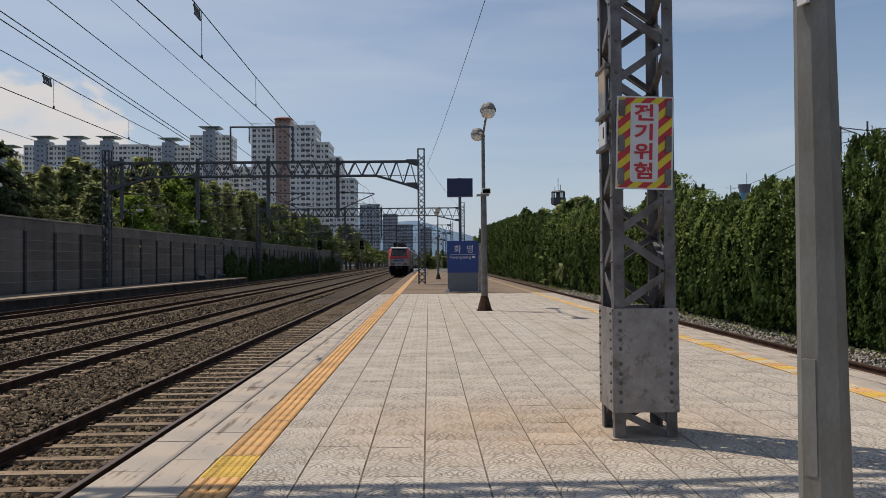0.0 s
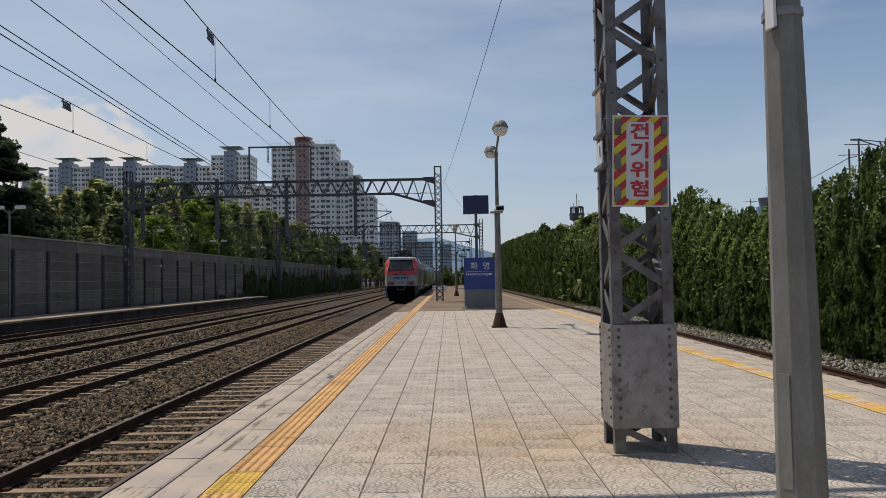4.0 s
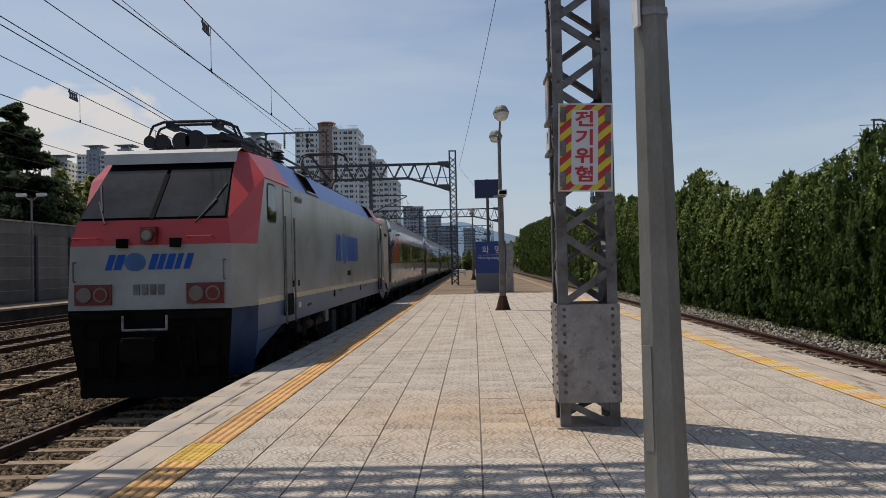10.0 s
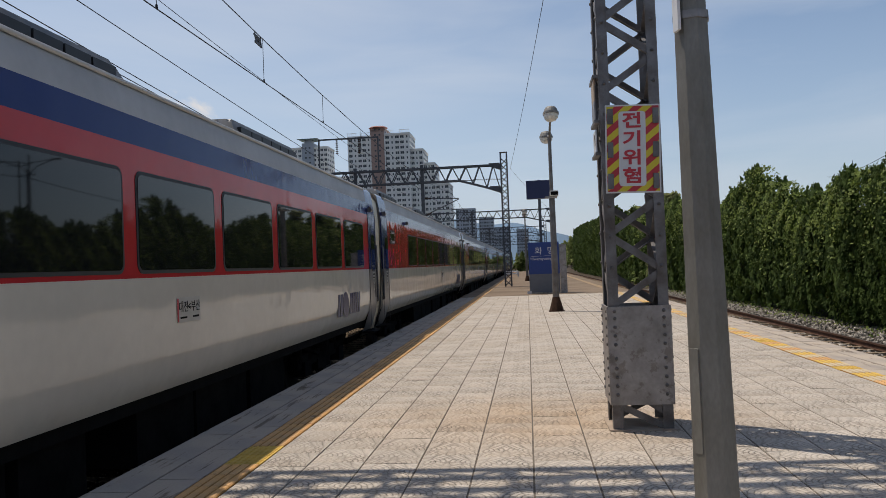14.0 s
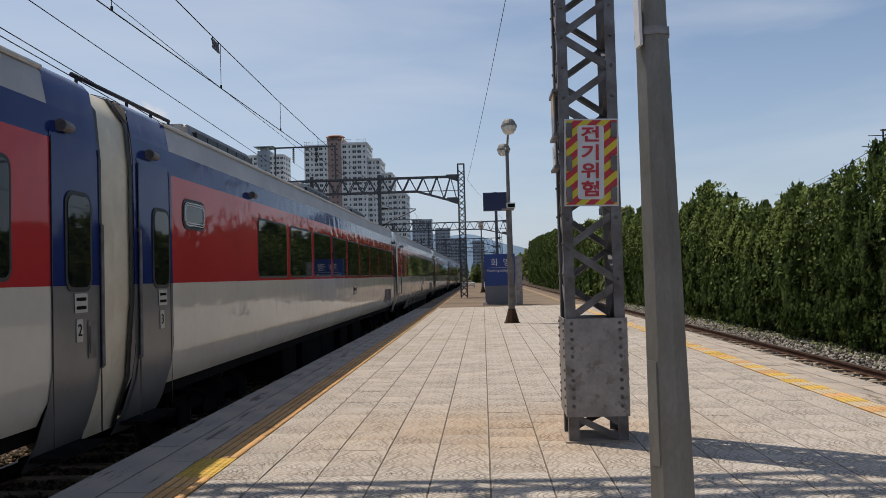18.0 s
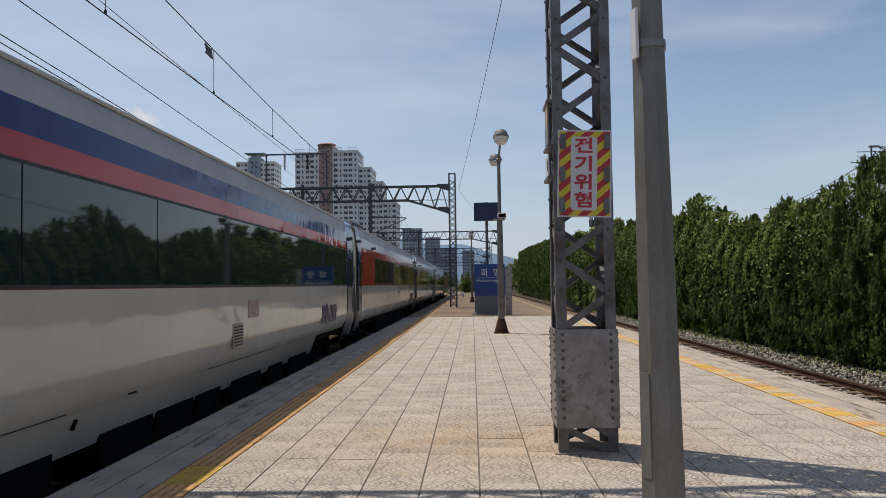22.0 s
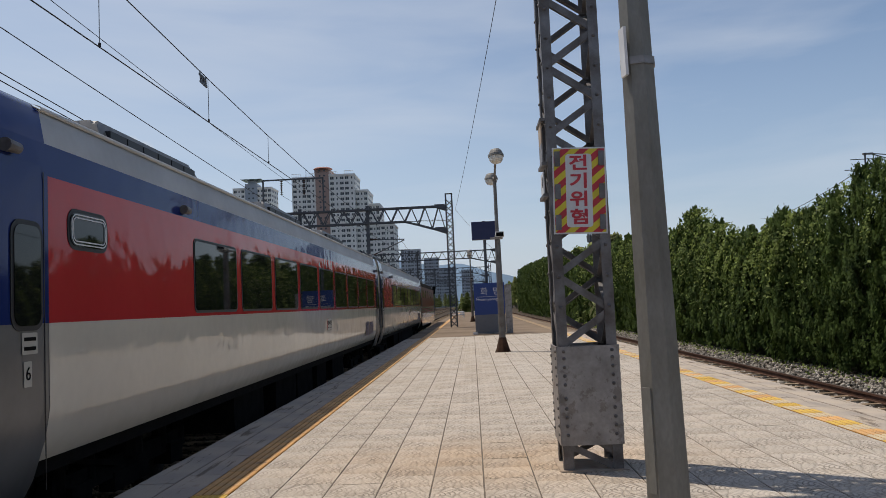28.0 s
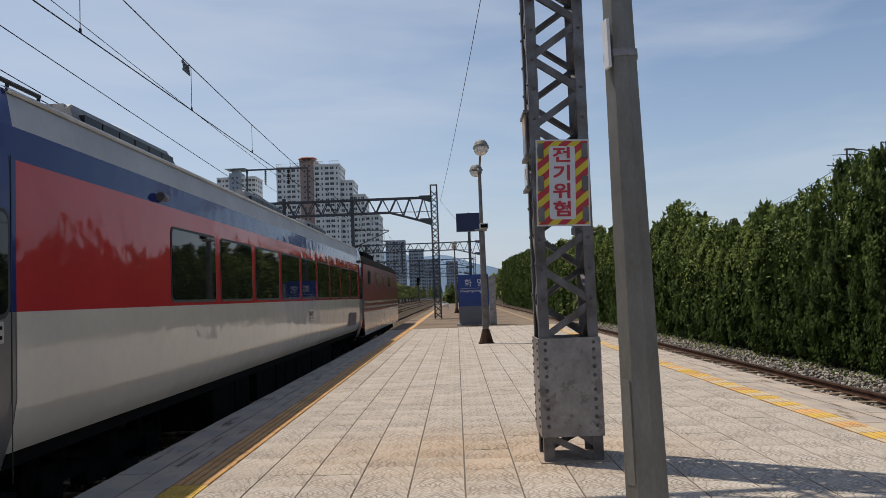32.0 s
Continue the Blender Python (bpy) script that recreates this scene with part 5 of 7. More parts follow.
def cab(parent, lead=True):
    """A locomotive's end: raked windscreen, red brow, white face, lamps, buffers."""
    # levels: z, half width and depth of the face's corner, half width and depth where it meets the side
    A = [(0.42, 1.18, 0.10, 1.40, 0.75), (1.08, 1.26, 0.02, 1.49, 0.72), (1.50, 1.29, 0.0, 1.50, 0.72), (2.50, 1.27, 0.06, 1.50, 0.74), (2.90, 1.20, 0.16, 1.50, 0.93), (3.65, 1.07, 0.85, 1.50, 1.28), (4.12, 1.03, 1.30, 1.15, 1.51)]
    slim = 1.0 if lead else 0.72
    rows = [[(-d, e, z), (-b * slim, c, z), (b * slim, c, z), (d, e, z)] for z, b, c, d, e in A]
    for name, i0, i1, mat, lab in (("skirt", 0, 2, "black", "black buffer beam"), ("face", 2, 3, "loco_white", "off-white front"), ("brow", 3, 4, "loco_red", "red front panel"), ("screen_surround", 4, 6, "black", "black screen surround")):
        profile_box(name, [r[1:3] for r in rows[i0:i1 + 1]], M[mat], parent, lab)
        for s in (0, 2):
            cm = {"skirt": "loco_blue_dark", "face": "loco_white"}.get(name, "loco_red")
            profile_box(name + "_corner", [r[s:s + 2] for r in rows[i0:i1 + 1]], M[cm], parent, "painted front corner")
    # brow above the screens
    profile_box("visor", [[(-1.12, 0.93, 3.88), (1.12, 0.93, 3.88)], [(-1.14, 0.97, 4.06), (1.14, 0.97, 4.06)], [(-1.14, 1.20, 4.15), (1.14, 1.20, 4.15)], [(-1.15, 3.2, 4.205), (1.15, 3.2, 4.205)]], M["loco_lip"], parent, "pale metal roof lip")
    for s in (-1, 1):
        v = [(s * 1.49, 0.72, 1.06), (s * 1.49, 2.35, 1.06), (s * 1.45, 0.95, 0.74), (s * 1.42, 0.74, 0.60)]
        bm = bmesh.new()
        bm.faces.new([bm.verts.new(q) for q in v])
        part("end_skirt", bm, M["loco_blue"], parent, "blue skirt tapering behind the cab")
        profile_box("shoulder", [[(s * 1.50, 1.28, 3.65), (s * 1.15, 1.51, 4.12), (s * 1.10, 1.20, 4.15)], [(s * 1.50, 3.07, 3.65), (s * 1.15, 3.12, 4.20), (s * 1.10, 3.12, 4.20)]], M["loco_red"], parent, "red roof corner")
        profile_box("drip_edge", [[(s * 1.50, 1.30, 3.63), (s * 1.54, 1.36, 3.64), (s * 1.50, 1.30, 3.67)], [(s * 1.50, 3.05, 3.63), (s * 1.54, 3.0, 3.64), (s * 1.50, 3.05, 3.67)]], M["loco_red"], parent)
    if lead:
        cab_front(parent)


def cab_front(parent):
    """Screens, lamps, handles and the gear on the buffer beam."""
    bm = bmesh.new()
    bar(bm, (0, 0.135, 2.91), (0, 0.845, 3.68), 0.075, 0.03)
    part("centre_pillar", bm, M["black"], parent)
    # windscreens
    for s in (-1, 1):
        bm = bmesh.new()
        q = [(0.035, 2.93), (1.15, 2.93), (1.04, 3.77), (0.035, 3.77)]
        pts = []
        for x, z in q:
            t = (z - 2.90) / 0.75
            pts.append((s * x, 0.16 + 0.69 * t - 0.014, z))
        f = bm.faces.new([bm.verts.new(p) for p in pts])
        g = bmesh.ops.extrude_face_region(bm, geom=[f])
        bmesh.ops.translate(bm, verts=[v for v in g["geom"] if isinstance(v, bmesh.types.BMVert)], vec=(0, -0.010, 0.010))
        part("windscreen", bm, M["glass_cab"], parent, "dark windscreen")
        bm = bmesh.new()
        tube(bm, (s * 0.72, 0.06, 2.84), (s * 0.96, 0.40, 3.22), 0.016, n=6)
        bar(bm, (s * 0.84, 0.25, 3.05), (s * 1.04, 0.66, 3.50), 0.03, 0.02)
        part("wiper", bm, M["rubber"], parent)
        bm = bmesh.new()
        box(bm, s * 0.88 - 0.29, -0.03, 1.58, s * 0.88 + 0.29, 0.02, 1.90)
        hl = part("lamp_panel", bm, M["lamp_red"], parent, "red lamp panel")
        for dx in (-0.13, 0.13):
            bm = bmesh.new()
            tube(bm, (s * 0.88 + dx, -0.06, 1.74), (s * 0.88 + dx, -0.02, 1.74), 0.115, 0.12, 20)
            hd = part("headlight", bm, M["lamp_rim"], hl, "round headlight in a metal rim")
            bm = bmesh.new()
            tube(bm, (s * 0.88 + dx, -0.066, 1.74), (s * 0.88 + dx, -0.058, 1.74), 0.085, 0.09, 20)
            part("lens", bm, M["lamp_glass"] if dx < 0 else M["lamp_red"], hl)
        bm = bmesh.new()
        tube(bm, (s * 0.9 - 0.28, -0.05, 2.62), (s * 0.9 + 0.1, -0.05, 2.62), 0.014, n=6)
        tube(bm, (s * 0.9 - 0.28, -0.05, 2.62), (s * 0.9 - 0.28, 0.12, 2.60), 0.014, n=6)
        tube(bm, (s * 0.9 + 0.1, -0.05, 2.62), (s * 0.9 + 0.1, 0.12, 2.60), 0.014, n=6)
        part("handle", bm, M["loco_red"], parent)
        bm = bmesh.new()
        box(bm, s * 0.42 - 0.07, -0.06, 2.46, s * 0.42 + 0.07, 0.1, 2.60)
        part("marker_lamp", bm, M["bogie"], parent)
        bm = bmesh.new()
        box(bm, s * 0.75 - 0.45, -0.12, 1.36, s * 0.75 + 0.45, 0.1, 1.46)
        part("step", bm, M["bogie"], parent)
        bm = bmesh.new()
        tube(bm, (s * 1.05, -0.02, 0.35), (s * 1.05, -0.02, 1.3), 0.03, n=6)
        tube(bm, (s * 0.55, -0.05, 0.4), (s * 0.45, -0.08, 1.2), 0.035, n=6)
        tube(bm, (s * 0.75, -0.05, 0.5), (s * 0.7, -0.08, 1.25), 0.03, n=6)
        part("brake_hose", bm, M["bogie"], parent)
    bm = bmesh.new()
    box(bm, -0.12, -0.04, 2.52, 0.12, 0.1, 2.78)
    tube(bm, (0, -0.09, 2.65), (0, 0.0, 2.65), 0.1, 0.11, 20)
    part("top_headlight", bm, M["lamp_red"], parent, "central headlight in a red box")
    bm = bmesh.new()
    tube(bm, (0, -0.10, 2.65), (0, -0.09, 2.65), 0.075, 0.08, 20)
    part("headlight_lens", bm, M["lamp_glass"], parent)
    bm = bmesh.new()
    box(bm, -0.2, -0.35, 0.75, 0.2, 0.1, 1.1)
    box(bm, -0.26, -0.50, 0.74, 0.26, -0.32, 1.10)
    bmesh.ops.bevel(bm, geom=bm.edges[:], offset=0.04, segments=2)
    part("coupler", bm, M["bogie"], parent, "dusty automatic coupler")
    bm = bmesh.new()
    for a, b in (((-0.34, -0.2, 1.2), (-0.34, -0.2, 1.42)), ((0.34, -0.2, 1.2), (0.34, -0.2, 1.42)), ((-0.34, -0.2, 1.2), (0.34, -0.2, 1.2))):
        tube(bm, a, b, 0.022, n=6)
    part("grab_rail", bm, M["plate"], parent)
    for s in (-1, 1):
        bm = bmesh.new()
        tube(bm, (s * 1.18, -0.04, 1.95), (s * 1.18, -0.04, 2.25), 0.014, n=6)
        for z in (1.95, 2.25):
            tube(bm, (s * 1.18, -0.04, z), (s * 1.18, 0.06, z), 0.014, n=6)
        part("corner_handle", bm, M["steel"], parent)
        bm = bmesh.new()
        for x, w in ((0.62, 0.10), (0.92, 0.14)):
            box(bm, s * x - w, -0.06, 0.62, s * x + w, 0.08, 1.02)
        bmesh.ops.bevel(bm, geom=bm.edges[:], offset=0.02, segments=1)
        part("air_valve", bm, M["bogie"], parent)
    bm = bmesh.new()
    box(bm, -1.12, 0.02, 0.14, 1.12, 0.14, 0.45)
    part("snow_plough", bm, M["black"], parent)


def pantograph(parent, y, up):
    """A half pantograph, raised to the wire or folded down, on its insulated frame."""
    p = new("pantograph")
    p.parent = parent
    p.matrix_basis = pose(0, y, 4.21)
    for sx in (-1, 1):
        for yy in (-0.9, 0.9):
            bm = bmesh.new()
            insulator(bm, (sx * 0.55, yy, 0), (sx * 0.55, yy, 0.24), 4, 0.10)
            part("insulator", bm, M["rail"], p)
    bm = bmesh.new()
    for sx in (-1, 1):
        box(bm, sx * 0.55 - 0.04, -1.0, 0.24, sx * 0.55 + 0.04, 1.0, 0.32)
    for yy in (-0.9, 0.0, 0.9):
        box(bm, -0.6, yy - 0.05, 0.24, 0.6, yy + 0.05, 0.32)
    part("base_frame", bm, M["wire"], p)
    knee, head = ((0, 1.3, 0.95), (0, -0.55, 1.62)) if up else ((0, 2.1, 0.66), (0, -1.75, 0.50))
    bm = bmesh.new()
    tube(bm, (0, -0.2, 0.32), knee, 0.08, 0.06)
    tube(bm, (0.15, 0.1, 0.34), (0.1, knee[1] + 0.1, knee[2] - 0.12), 0.025)
    part("lower_arm", bm, M["wire"], p)
    bm = bmesh.new()
    for sx in (-1, 1):
        tube(bm, (sx * 0.10, knee[1], knee[2]), (sx * 0.42, head[1], head[2]), 0.045, 0.035)
    tube(bm, (-0.30, (knee[1] + head[1]) / 2, (knee[2] + head[2]) / 2), (0.30, (knee[1] + head[1]) / 2, (knee[2] + head[2]) / 2), 0.02)
    part("upper_arm", bm, M["wire"], p)
    bm = bmesh.new()
    for dy in (-0.16, 0.16):
        tube(bm, (-0.52, head[1] + dy, head[2] + 0.07), (0.52, head[1] + dy, head[2] + 0.07), 0.028)
        for sx in (-1, 1):
            tube(bm, (sx * 0.52, head[1] + dy, head[2] + 0.07), (sx * 0.72, head[1] + dy, head[2] + 0.0), 0.025)
            tube(bm, (sx * 0.72, head[1] + dy, head[2] + 0.0), (sx * 0.82, head[1] + dy, head[2] - 0.22), 0.025, 0.018)
    for sx in (-0.42, 0.42):
        box(bm, sx - 0.05, head[1] - 0.2, head[2] - 0.05, sx + 0.05, head[1] + 0.2, head[2] + 0.06)
    part("collector_head", bm, M["wire"], p)
    if not up:
        # the folded frame's springs, dampers and cable loops
        bm = bmesh.new()
        box(bm, -0.24, -0.9, 0.32, 0.24, 0.7, 0.50)
        for sx in (-0.32, 0.32):
            tube(bm, (sx, -1.2, 0.42), (sx, 0.9, 0.52), 0.07, 0.07)
            tube(bm, (sx, 0.9, 0.52), (sx * 1.2, 2.0, 0.48), 0.03)
        part("spring_box", bm, M["wire"], p)
        for sx in (-0.45, 0.2, 0.5):
            bm = bmesh.new()
            pts = [(sx, 0.6 + 0.28 * k, 0.62 + 0.16 * math.sin(k * 0.62) - 0.03 * k) for k in range(9)]
            for a, b in zip(pts, pts[1:]):
                tube(bm, a, b, 0.022, n=6)
            part("cable_loop", bm, M["wire"], p)


def locomotive():
    o = thing("locomotive", pose(0, 0, 0), "electric locomotive with red cab, white sides, blue skirt", "locomotive")
    LEN = 19.84
    for z0, z1, x0, x1, mat, lab in ((1.06, 1.50, 1.47, 1.50, "loco_blue", "blue lower band"), (1.50, 1.60, 1.50, 1.50, "loco_cream", "cream line"), (1.60, 2.50, 1.50, 1.50, "loco_white", "off-white side"), (2.50, 3.65, 1.50, 1.50, "loco_white", "off-white side")):
        if z0 < 2.4:
            skin("side_panel", [(x0, z0), (x1, z1)], 0.74, LEN - 0.74, M[mat], o, lab)
        else:
            for s in (1, -1):
                bm = bmesh.new()
                bm.faces.new([bm.verts.new((s * 1.5, y, z)) for y, z in ((0.74, 2.50), (LEN - 0.74, 2.50), (LEN - 0.93, 2.90), (LEN - 1.28, 3.65), (1.28, 3.65), (0.93, 2.90))])
                part("side_panel", bm, M[mat], o, lab)
    skin("roof_shoulder", [(1.50, 3.65), (1.15, 4.20)], 3.07, 16.77, M["loco_blue_light"], o, "blue sloping roof side")
    boxed("roof", M["car_roof"], (-1.15, 3.0, 4.12, 1.15, LEN - 1.0, 4.20), o)
    for y in (4.76, 15.10):
        for s in (-1, 1):
            bm = bmesh.new()
            q = [(y, 0.05), (y + 1.25, 0.05), (y + 1.20, 0.93), (y + 0.18, 0.93)]
            f = bm.faces.new([bm.verts.new((s * (1.50 - 0.35 * u), a, 3.65 + 0.55 * u)) for a, u in q])
            g = bmesh.ops.extrude_face_region(bm, geom=[f])
            bmesh.ops.translate(bm, verts=[v for v in g["geom"] if isinstance(v, bmesh.types.BMVert)], vec=(s * 0.014, 0, 0.009))
            gr = part("roof_grille", bm, M["rubber"], o, "black slanted roof grille")
            bm = bmesh.new()
            for a, b, u in ((y + 0.06, y + 1.18, 0.10), (y + 0.22, y + 1.14, 0.90)):
                tube(bm, (s * (1.52 - 0.35 * u), a, 3.66 + 0.55 * u), (s * (1.52 - 0.35 * u), b, 3.66 + 0.55 * u), 0.022, n=6)
            part("grille_edge", bm, M["car_roof"], gr, "pale grille edge strip")
        bm = bmesh.new()
        for k in range(9):
            a = y + 0.12 + k * 0.125
            bar(bm, (1.487, a, 3.72), (1.22, a + 0.07, 4.14), 0.014, 0.014)
        part("grille_slats", bm, M["bogie"], gr)
    cab(o)
    rear = new("rear_cab")
    rear.parent = o
    rear.matrix_basis = pose(0, LEN, 0, 0, 0, 180)
    cab(rear, False)
    window(0.56, 0.62, 0.08, o, 1.71, 3.23, "cab_window")
    window(0.50, 0.62, 0.07, o, 18.11, 3.25, "cab_window")
    bm = bmesh.new()
    box(bm, 1.502, 3.55, 3.44, 1.54, 4.05, 3.50)
    box(bm, 1.502, 3.52, 3.40, 1.52, 4.08, 3.44)
    part("side_vent", bm, M["steel"], o)
    for y in (3.3, 3.78):
        boxed("hatch", M["bogie"], (1.502, y - 0.06, 1.72, 1.508, y + 0.06, 1.84), o)
    bm = rounded(0.24, 0.11, 0.05, 0.012)
    ov = part("badge", bm, M["sign_white"], o, "small white oval plate")
    ov.matrix_basis = pose(1.492, 3.85, 1.34)
    for y in (2.86, 17.42):
        d = piece("cab_door", LDOOR, o, pose(1.503, y, 2.2))
        piece("door_seam", LSEAM, d, Matrix.Identity(4))
        for dy in (-0.36, 0.38):
            piece("handrail", LRAIL, d, pose(0.05, dy, 0.0))
        bm = bmesh.new()
        box(bm, -0.02, -0.25, -1.0, 0.05, 0.25, -0.6)
        part("step_well", bm, M["black"], d)
    for y in (7.89, 12.48):
        bm = rounded(0.13, 0.17, 0.05, 0.02)
        hk = part("jacking_hook", bm, M["black"], o, "black lifting socket on the skirt")
        hk.matrix_basis = pose(1.49, y, 1.42)
    for y, z, w in ((8.82, 1.46, 0.5), (13.6, 1.46, 0.6), (5.0, 1.30, 0.12), (4.75, 1.29, 0.12)):
        boxed("skirt_seam", M["loco_blue_dark"], (1.488, y - w / 2, z - 0.03, 1.502, y + w / 2, z + 0.03), o)
    # gear hung below the skirt
    boxed("cable_box", M["plate"], (1.22, 7.36, 0.74, 1.36, 7.73, 1.04), o, "pale grey cable box")
    for y0, y1 in ((8.19, 8.81), (11.6, 12.4)):
        bm = bmesh.new()
        box(bm, 1.05, y0, 0.34, 1.36, y1, 0.96)
        bmesh.ops.bevel(bm, geom=bm.edges[:], offset=0.06, segments=2)
        part("sand_box", bm, M["gear_grey"], o, "dusty grey sand box")
    for y in (4.34, 4.56, 13.37, 7.09):
        bm = bmesh.new()
        tube(bm, (1.33, y, 0.74), (1.33, y, 0.88), 0.055, n=12)
        tube(bm, (1.33, y, 0.88), (1.33, y, 1.06), 0.028, n=8)
        part("air_cylinder", bm, M["gear_grey"], o)
    for y in (5.05, 6.35, 10.4, 14.3):
        bm = bmesh.new()
        bar(bm, (1.34, y, 1.06), (1.34, y - 0.03, 0.95), 0.22, 0.03)
        bar(bm, (1.34, y - 0.03, 0.95), (1.34, y - 0.10, 0.62), 0.07, 0.03)
        part("hanger_bracket", bm, M["gear_grey"], o)
    bm = bmesh.new()
    tube(bm, (1.28, 5.2, 0.82), (1.28, 6.9, 0.82), 0.10, n=12)
    part("air_pipe", bm, M["rail_rust"], o, "rusty brown air reservoir")
    mark(o, 10.22, 2.575, 4.0, 0.70, 1.503, M["logo_blue"])
    boxed("number_bar", M["bogie"], (1.502, 10.0, 1.83, 1.506, 10.55, 1.96), o)
    front = mark(o, 0.0, 2.24, 1.42, 0.24, 1.5, M["logo_blue"], slant=0.3)
    front.matrix_basis = pose(0, 0.035, 2.24, -3.5, 0, 0) @ pose(0, 0, 0, 0, 0, -90)
    for k in range(4):
        boxed("number_bar", M["steel"], (-0.25 + 0.13 * k, -0.004, 1.73, -0.16 + 0.13 * k, 0.03, 1.89), o)
    boxed("underframe", M["black"], [(-1.3, 0.9, 0.85, 1.3, LEN - 0.9, 1.1), (-0.5, 0.9, 0.2, 0.5, LEN - 0.9, 0.85)], o)
    g = random.Random(5)
    for y in (6.6, 8.2, 9.9, 11.4):
        boxed("equipment_box", M["bogie"], (-1.3, y, 0.35, 1.3, y + g.uniform(0.9, 1.4), 1.0), o)
    for y in (4.0, LEN - 4.0):
        bogie(o, y)
        for dy in (-1.9, -0.6, 0.6, 1.9):
            bm = bmesh.new()
            tube(bm, (1.35, y + dy, 0.75), (1.35, y + dy, 1.1), 0.05, n=8)
            part("damper", bm, M["bogie"], o)
    pantograph(o, 3.95, False)
    pantograph(o, 15.35, True)
    bm = bmesh.new()
    tube(bm, (0.45, 6.2, 4.76), (0.45, 12.5, 4.76), 0.03)
    tube(bm, (0.45, 6.2, 4.76), (0.3, 5.5, 4.86), 0.025)
    part("roof_busbar", bm, M["wire"], o)
    for x, y in ((0.70, 5.55), (0.45, 6.2), (0.45, 9.4), (0.45, 12.5)):
        bm = bmesh.new()
        insulator(bm, (x, y, 4.2), (x, y, 4.74), 7, 0.14)
        part("roof_insulator", bm, M["wire"], o)
    for x, r in ((-0.62, 0.11), (-0.40, 0.13), (-0.06, 0.16), (0.20, 0.19)):
        bm = bmesh.new()
        tube(bm, (x, 1.62, 4.36), (x, 1.80, 4.36), r, r * 0.8, 16)
        tube(bm, (x, 1.80, 4.36), (x, 2.2, 4.30), r * 0.4, r * 0.3, 10)
        box(bm, x - 0.05, 1.9, 4.15, x + 0.05, 2.2, 4.32)
        part("horn", bm, M["wire"], o, "round black air horn")
    return o


bm = bmesh.new()
for a in ((-0.32, -0.95, -0.31, 1.35), (0.31, -0.95, 0.32, 1.35), (-0.32, 1.34, 0.32, 1.35)):
    box(bm, 0.004, a[0], a[1], 0.009, a[2], a[3])
LSEAM = mesh_of("door_seam", bm, M["black"])
bm = rounded(0.64, 2.3, 0.04, 0.006)
bmesh.ops.translate(bm, verts=bm.verts, vec=(0, 0, 0.2))
LDOOR = mesh_of("cab_door", bm, M["loco_white"])
bm = bmesh.new()
tube(bm, (0, 0, -1.15), (0, 0, 0.85), 0.018, n=8)
LRAIL = mesh_of("handrail", bm, M["steel"])


def tail_unit():
    """The unit at the train's far end."""
    o = thing("tail_locomotive", pose(0, 0, 0), "dark red and cream diesel locomotive with pale stripes", "locomotive")
    LEN = 18.0
    for z0, z1, mat in ((0.72, 1.62, "car_white"), (1.62, 1.75, "tail_red"), (1.75, 1.83, "car_white"), (1.83, 1.96, "tail_red"), (1.96, 2.04, "car_white"), (2.04, 3.5, "tail_red")):
        skin("side_panel", [(1.46, z0), (1.46, z1)], 0.5, LEN, M[mat], o)
    skin("roof", [(1.46, 3.5), (1.2, 3.9), (0, 4.0)], 0.5, LEN, M["bogie"], o)
    for y in (0.5, LEN):
        boxed("end_wall", M["tail_red"], (-1.46, y - 0.02, 1.0, 1.46, y + 0.02, 3.5), o)
    for i in range(5):
        window(0.9, 0.5, 0.05, o, 2.6 + i * 3.2, 3.0, x=1.46)
    boxed("roof_unit", M["bogie"], [(-0.7, 2, 3.95, 0.7, 6, 4.3), (-0.6, 8, 3.95, 0.6, 13, 4.4)], o)
    boxed("underframe", M["black"], (-1.2, 0.8, 0.4, 1.2, LEN - 0.8, 1.05), o)
    for y in (3.6, LEN - 3.6):
        bogie(o, y)
    return o


loco = locomotive()
cars = [coach(1), coach(2), coach(3), coach(4, cafe=True, label="red white and blue lounge coach with continuous windows"), coach(5, small_window=False), coach(6), coach(7, small_window=False)]
# the first coach meets the locomotive with a rounded cream end
plan = [(1.485, 0.38), (1.475, 0.05), (1.43, -0.25), (1.30, -0.47), (1.05, -0.58), (0.0, -0.62)]
rings = []
for z, k, back in ((0.98, 0.95, 0.10), (1.08, 0.975, 0.03), (1.4, 0.99, 0.0), (2.2, 1.0, 0.0), (3.3, 1.0, 0.0), (3.72, 0.975, 0.05), (3.92, 0.93, 0.14), (4.02, 0.84, 0.26)):
    half = [(x * k, min(0.38, y + back), z) for x, y in plan]
    rings.append(half + [(-x, y, z) for x, y, z in half[-2::-1]])
rings.append([(x * 0.3, max(y, 0.0), 4.05) for x, y, z in rings[-1]])
profile_box("end_dome", rings, M["car_beige"], cars[0], "dirty cream rounded coach end", True)
bm = bmesh.new()
tube(bm, (1.40, -0.28, 1.35), (1.47, -0.20, 1.05), 0.035, 0.03, 8)
tube(bm, (1.41, -0.30, 3.35), (1.45, -0.25, 3.25), 0.05, 0.05, 8)
box(bm, -0.9, -0.55, 0.3, 0.9, 0.3, 0.63)
part("end_fitting", bm, M["rubber"], cars[0], "black hose fittings under the rounded end")
for c in (cars[2], cars[6]):
    bm = bmesh.new()
    for x in (0.80, 0.2):
        tube(bm, (x, 0.5, 4.36), (x, 3.1, 4.36), 0.024, n=6)
        for y in (0.6, 1.8, 2.5, 3.08):
            tube(bm, (x, y, 4.05), (x, y, 4.36), 0.02, n=6)
    part("roof_cable", bm, M["wire"], c, "black high voltage jumper on the roof")
tail = tail_unit()


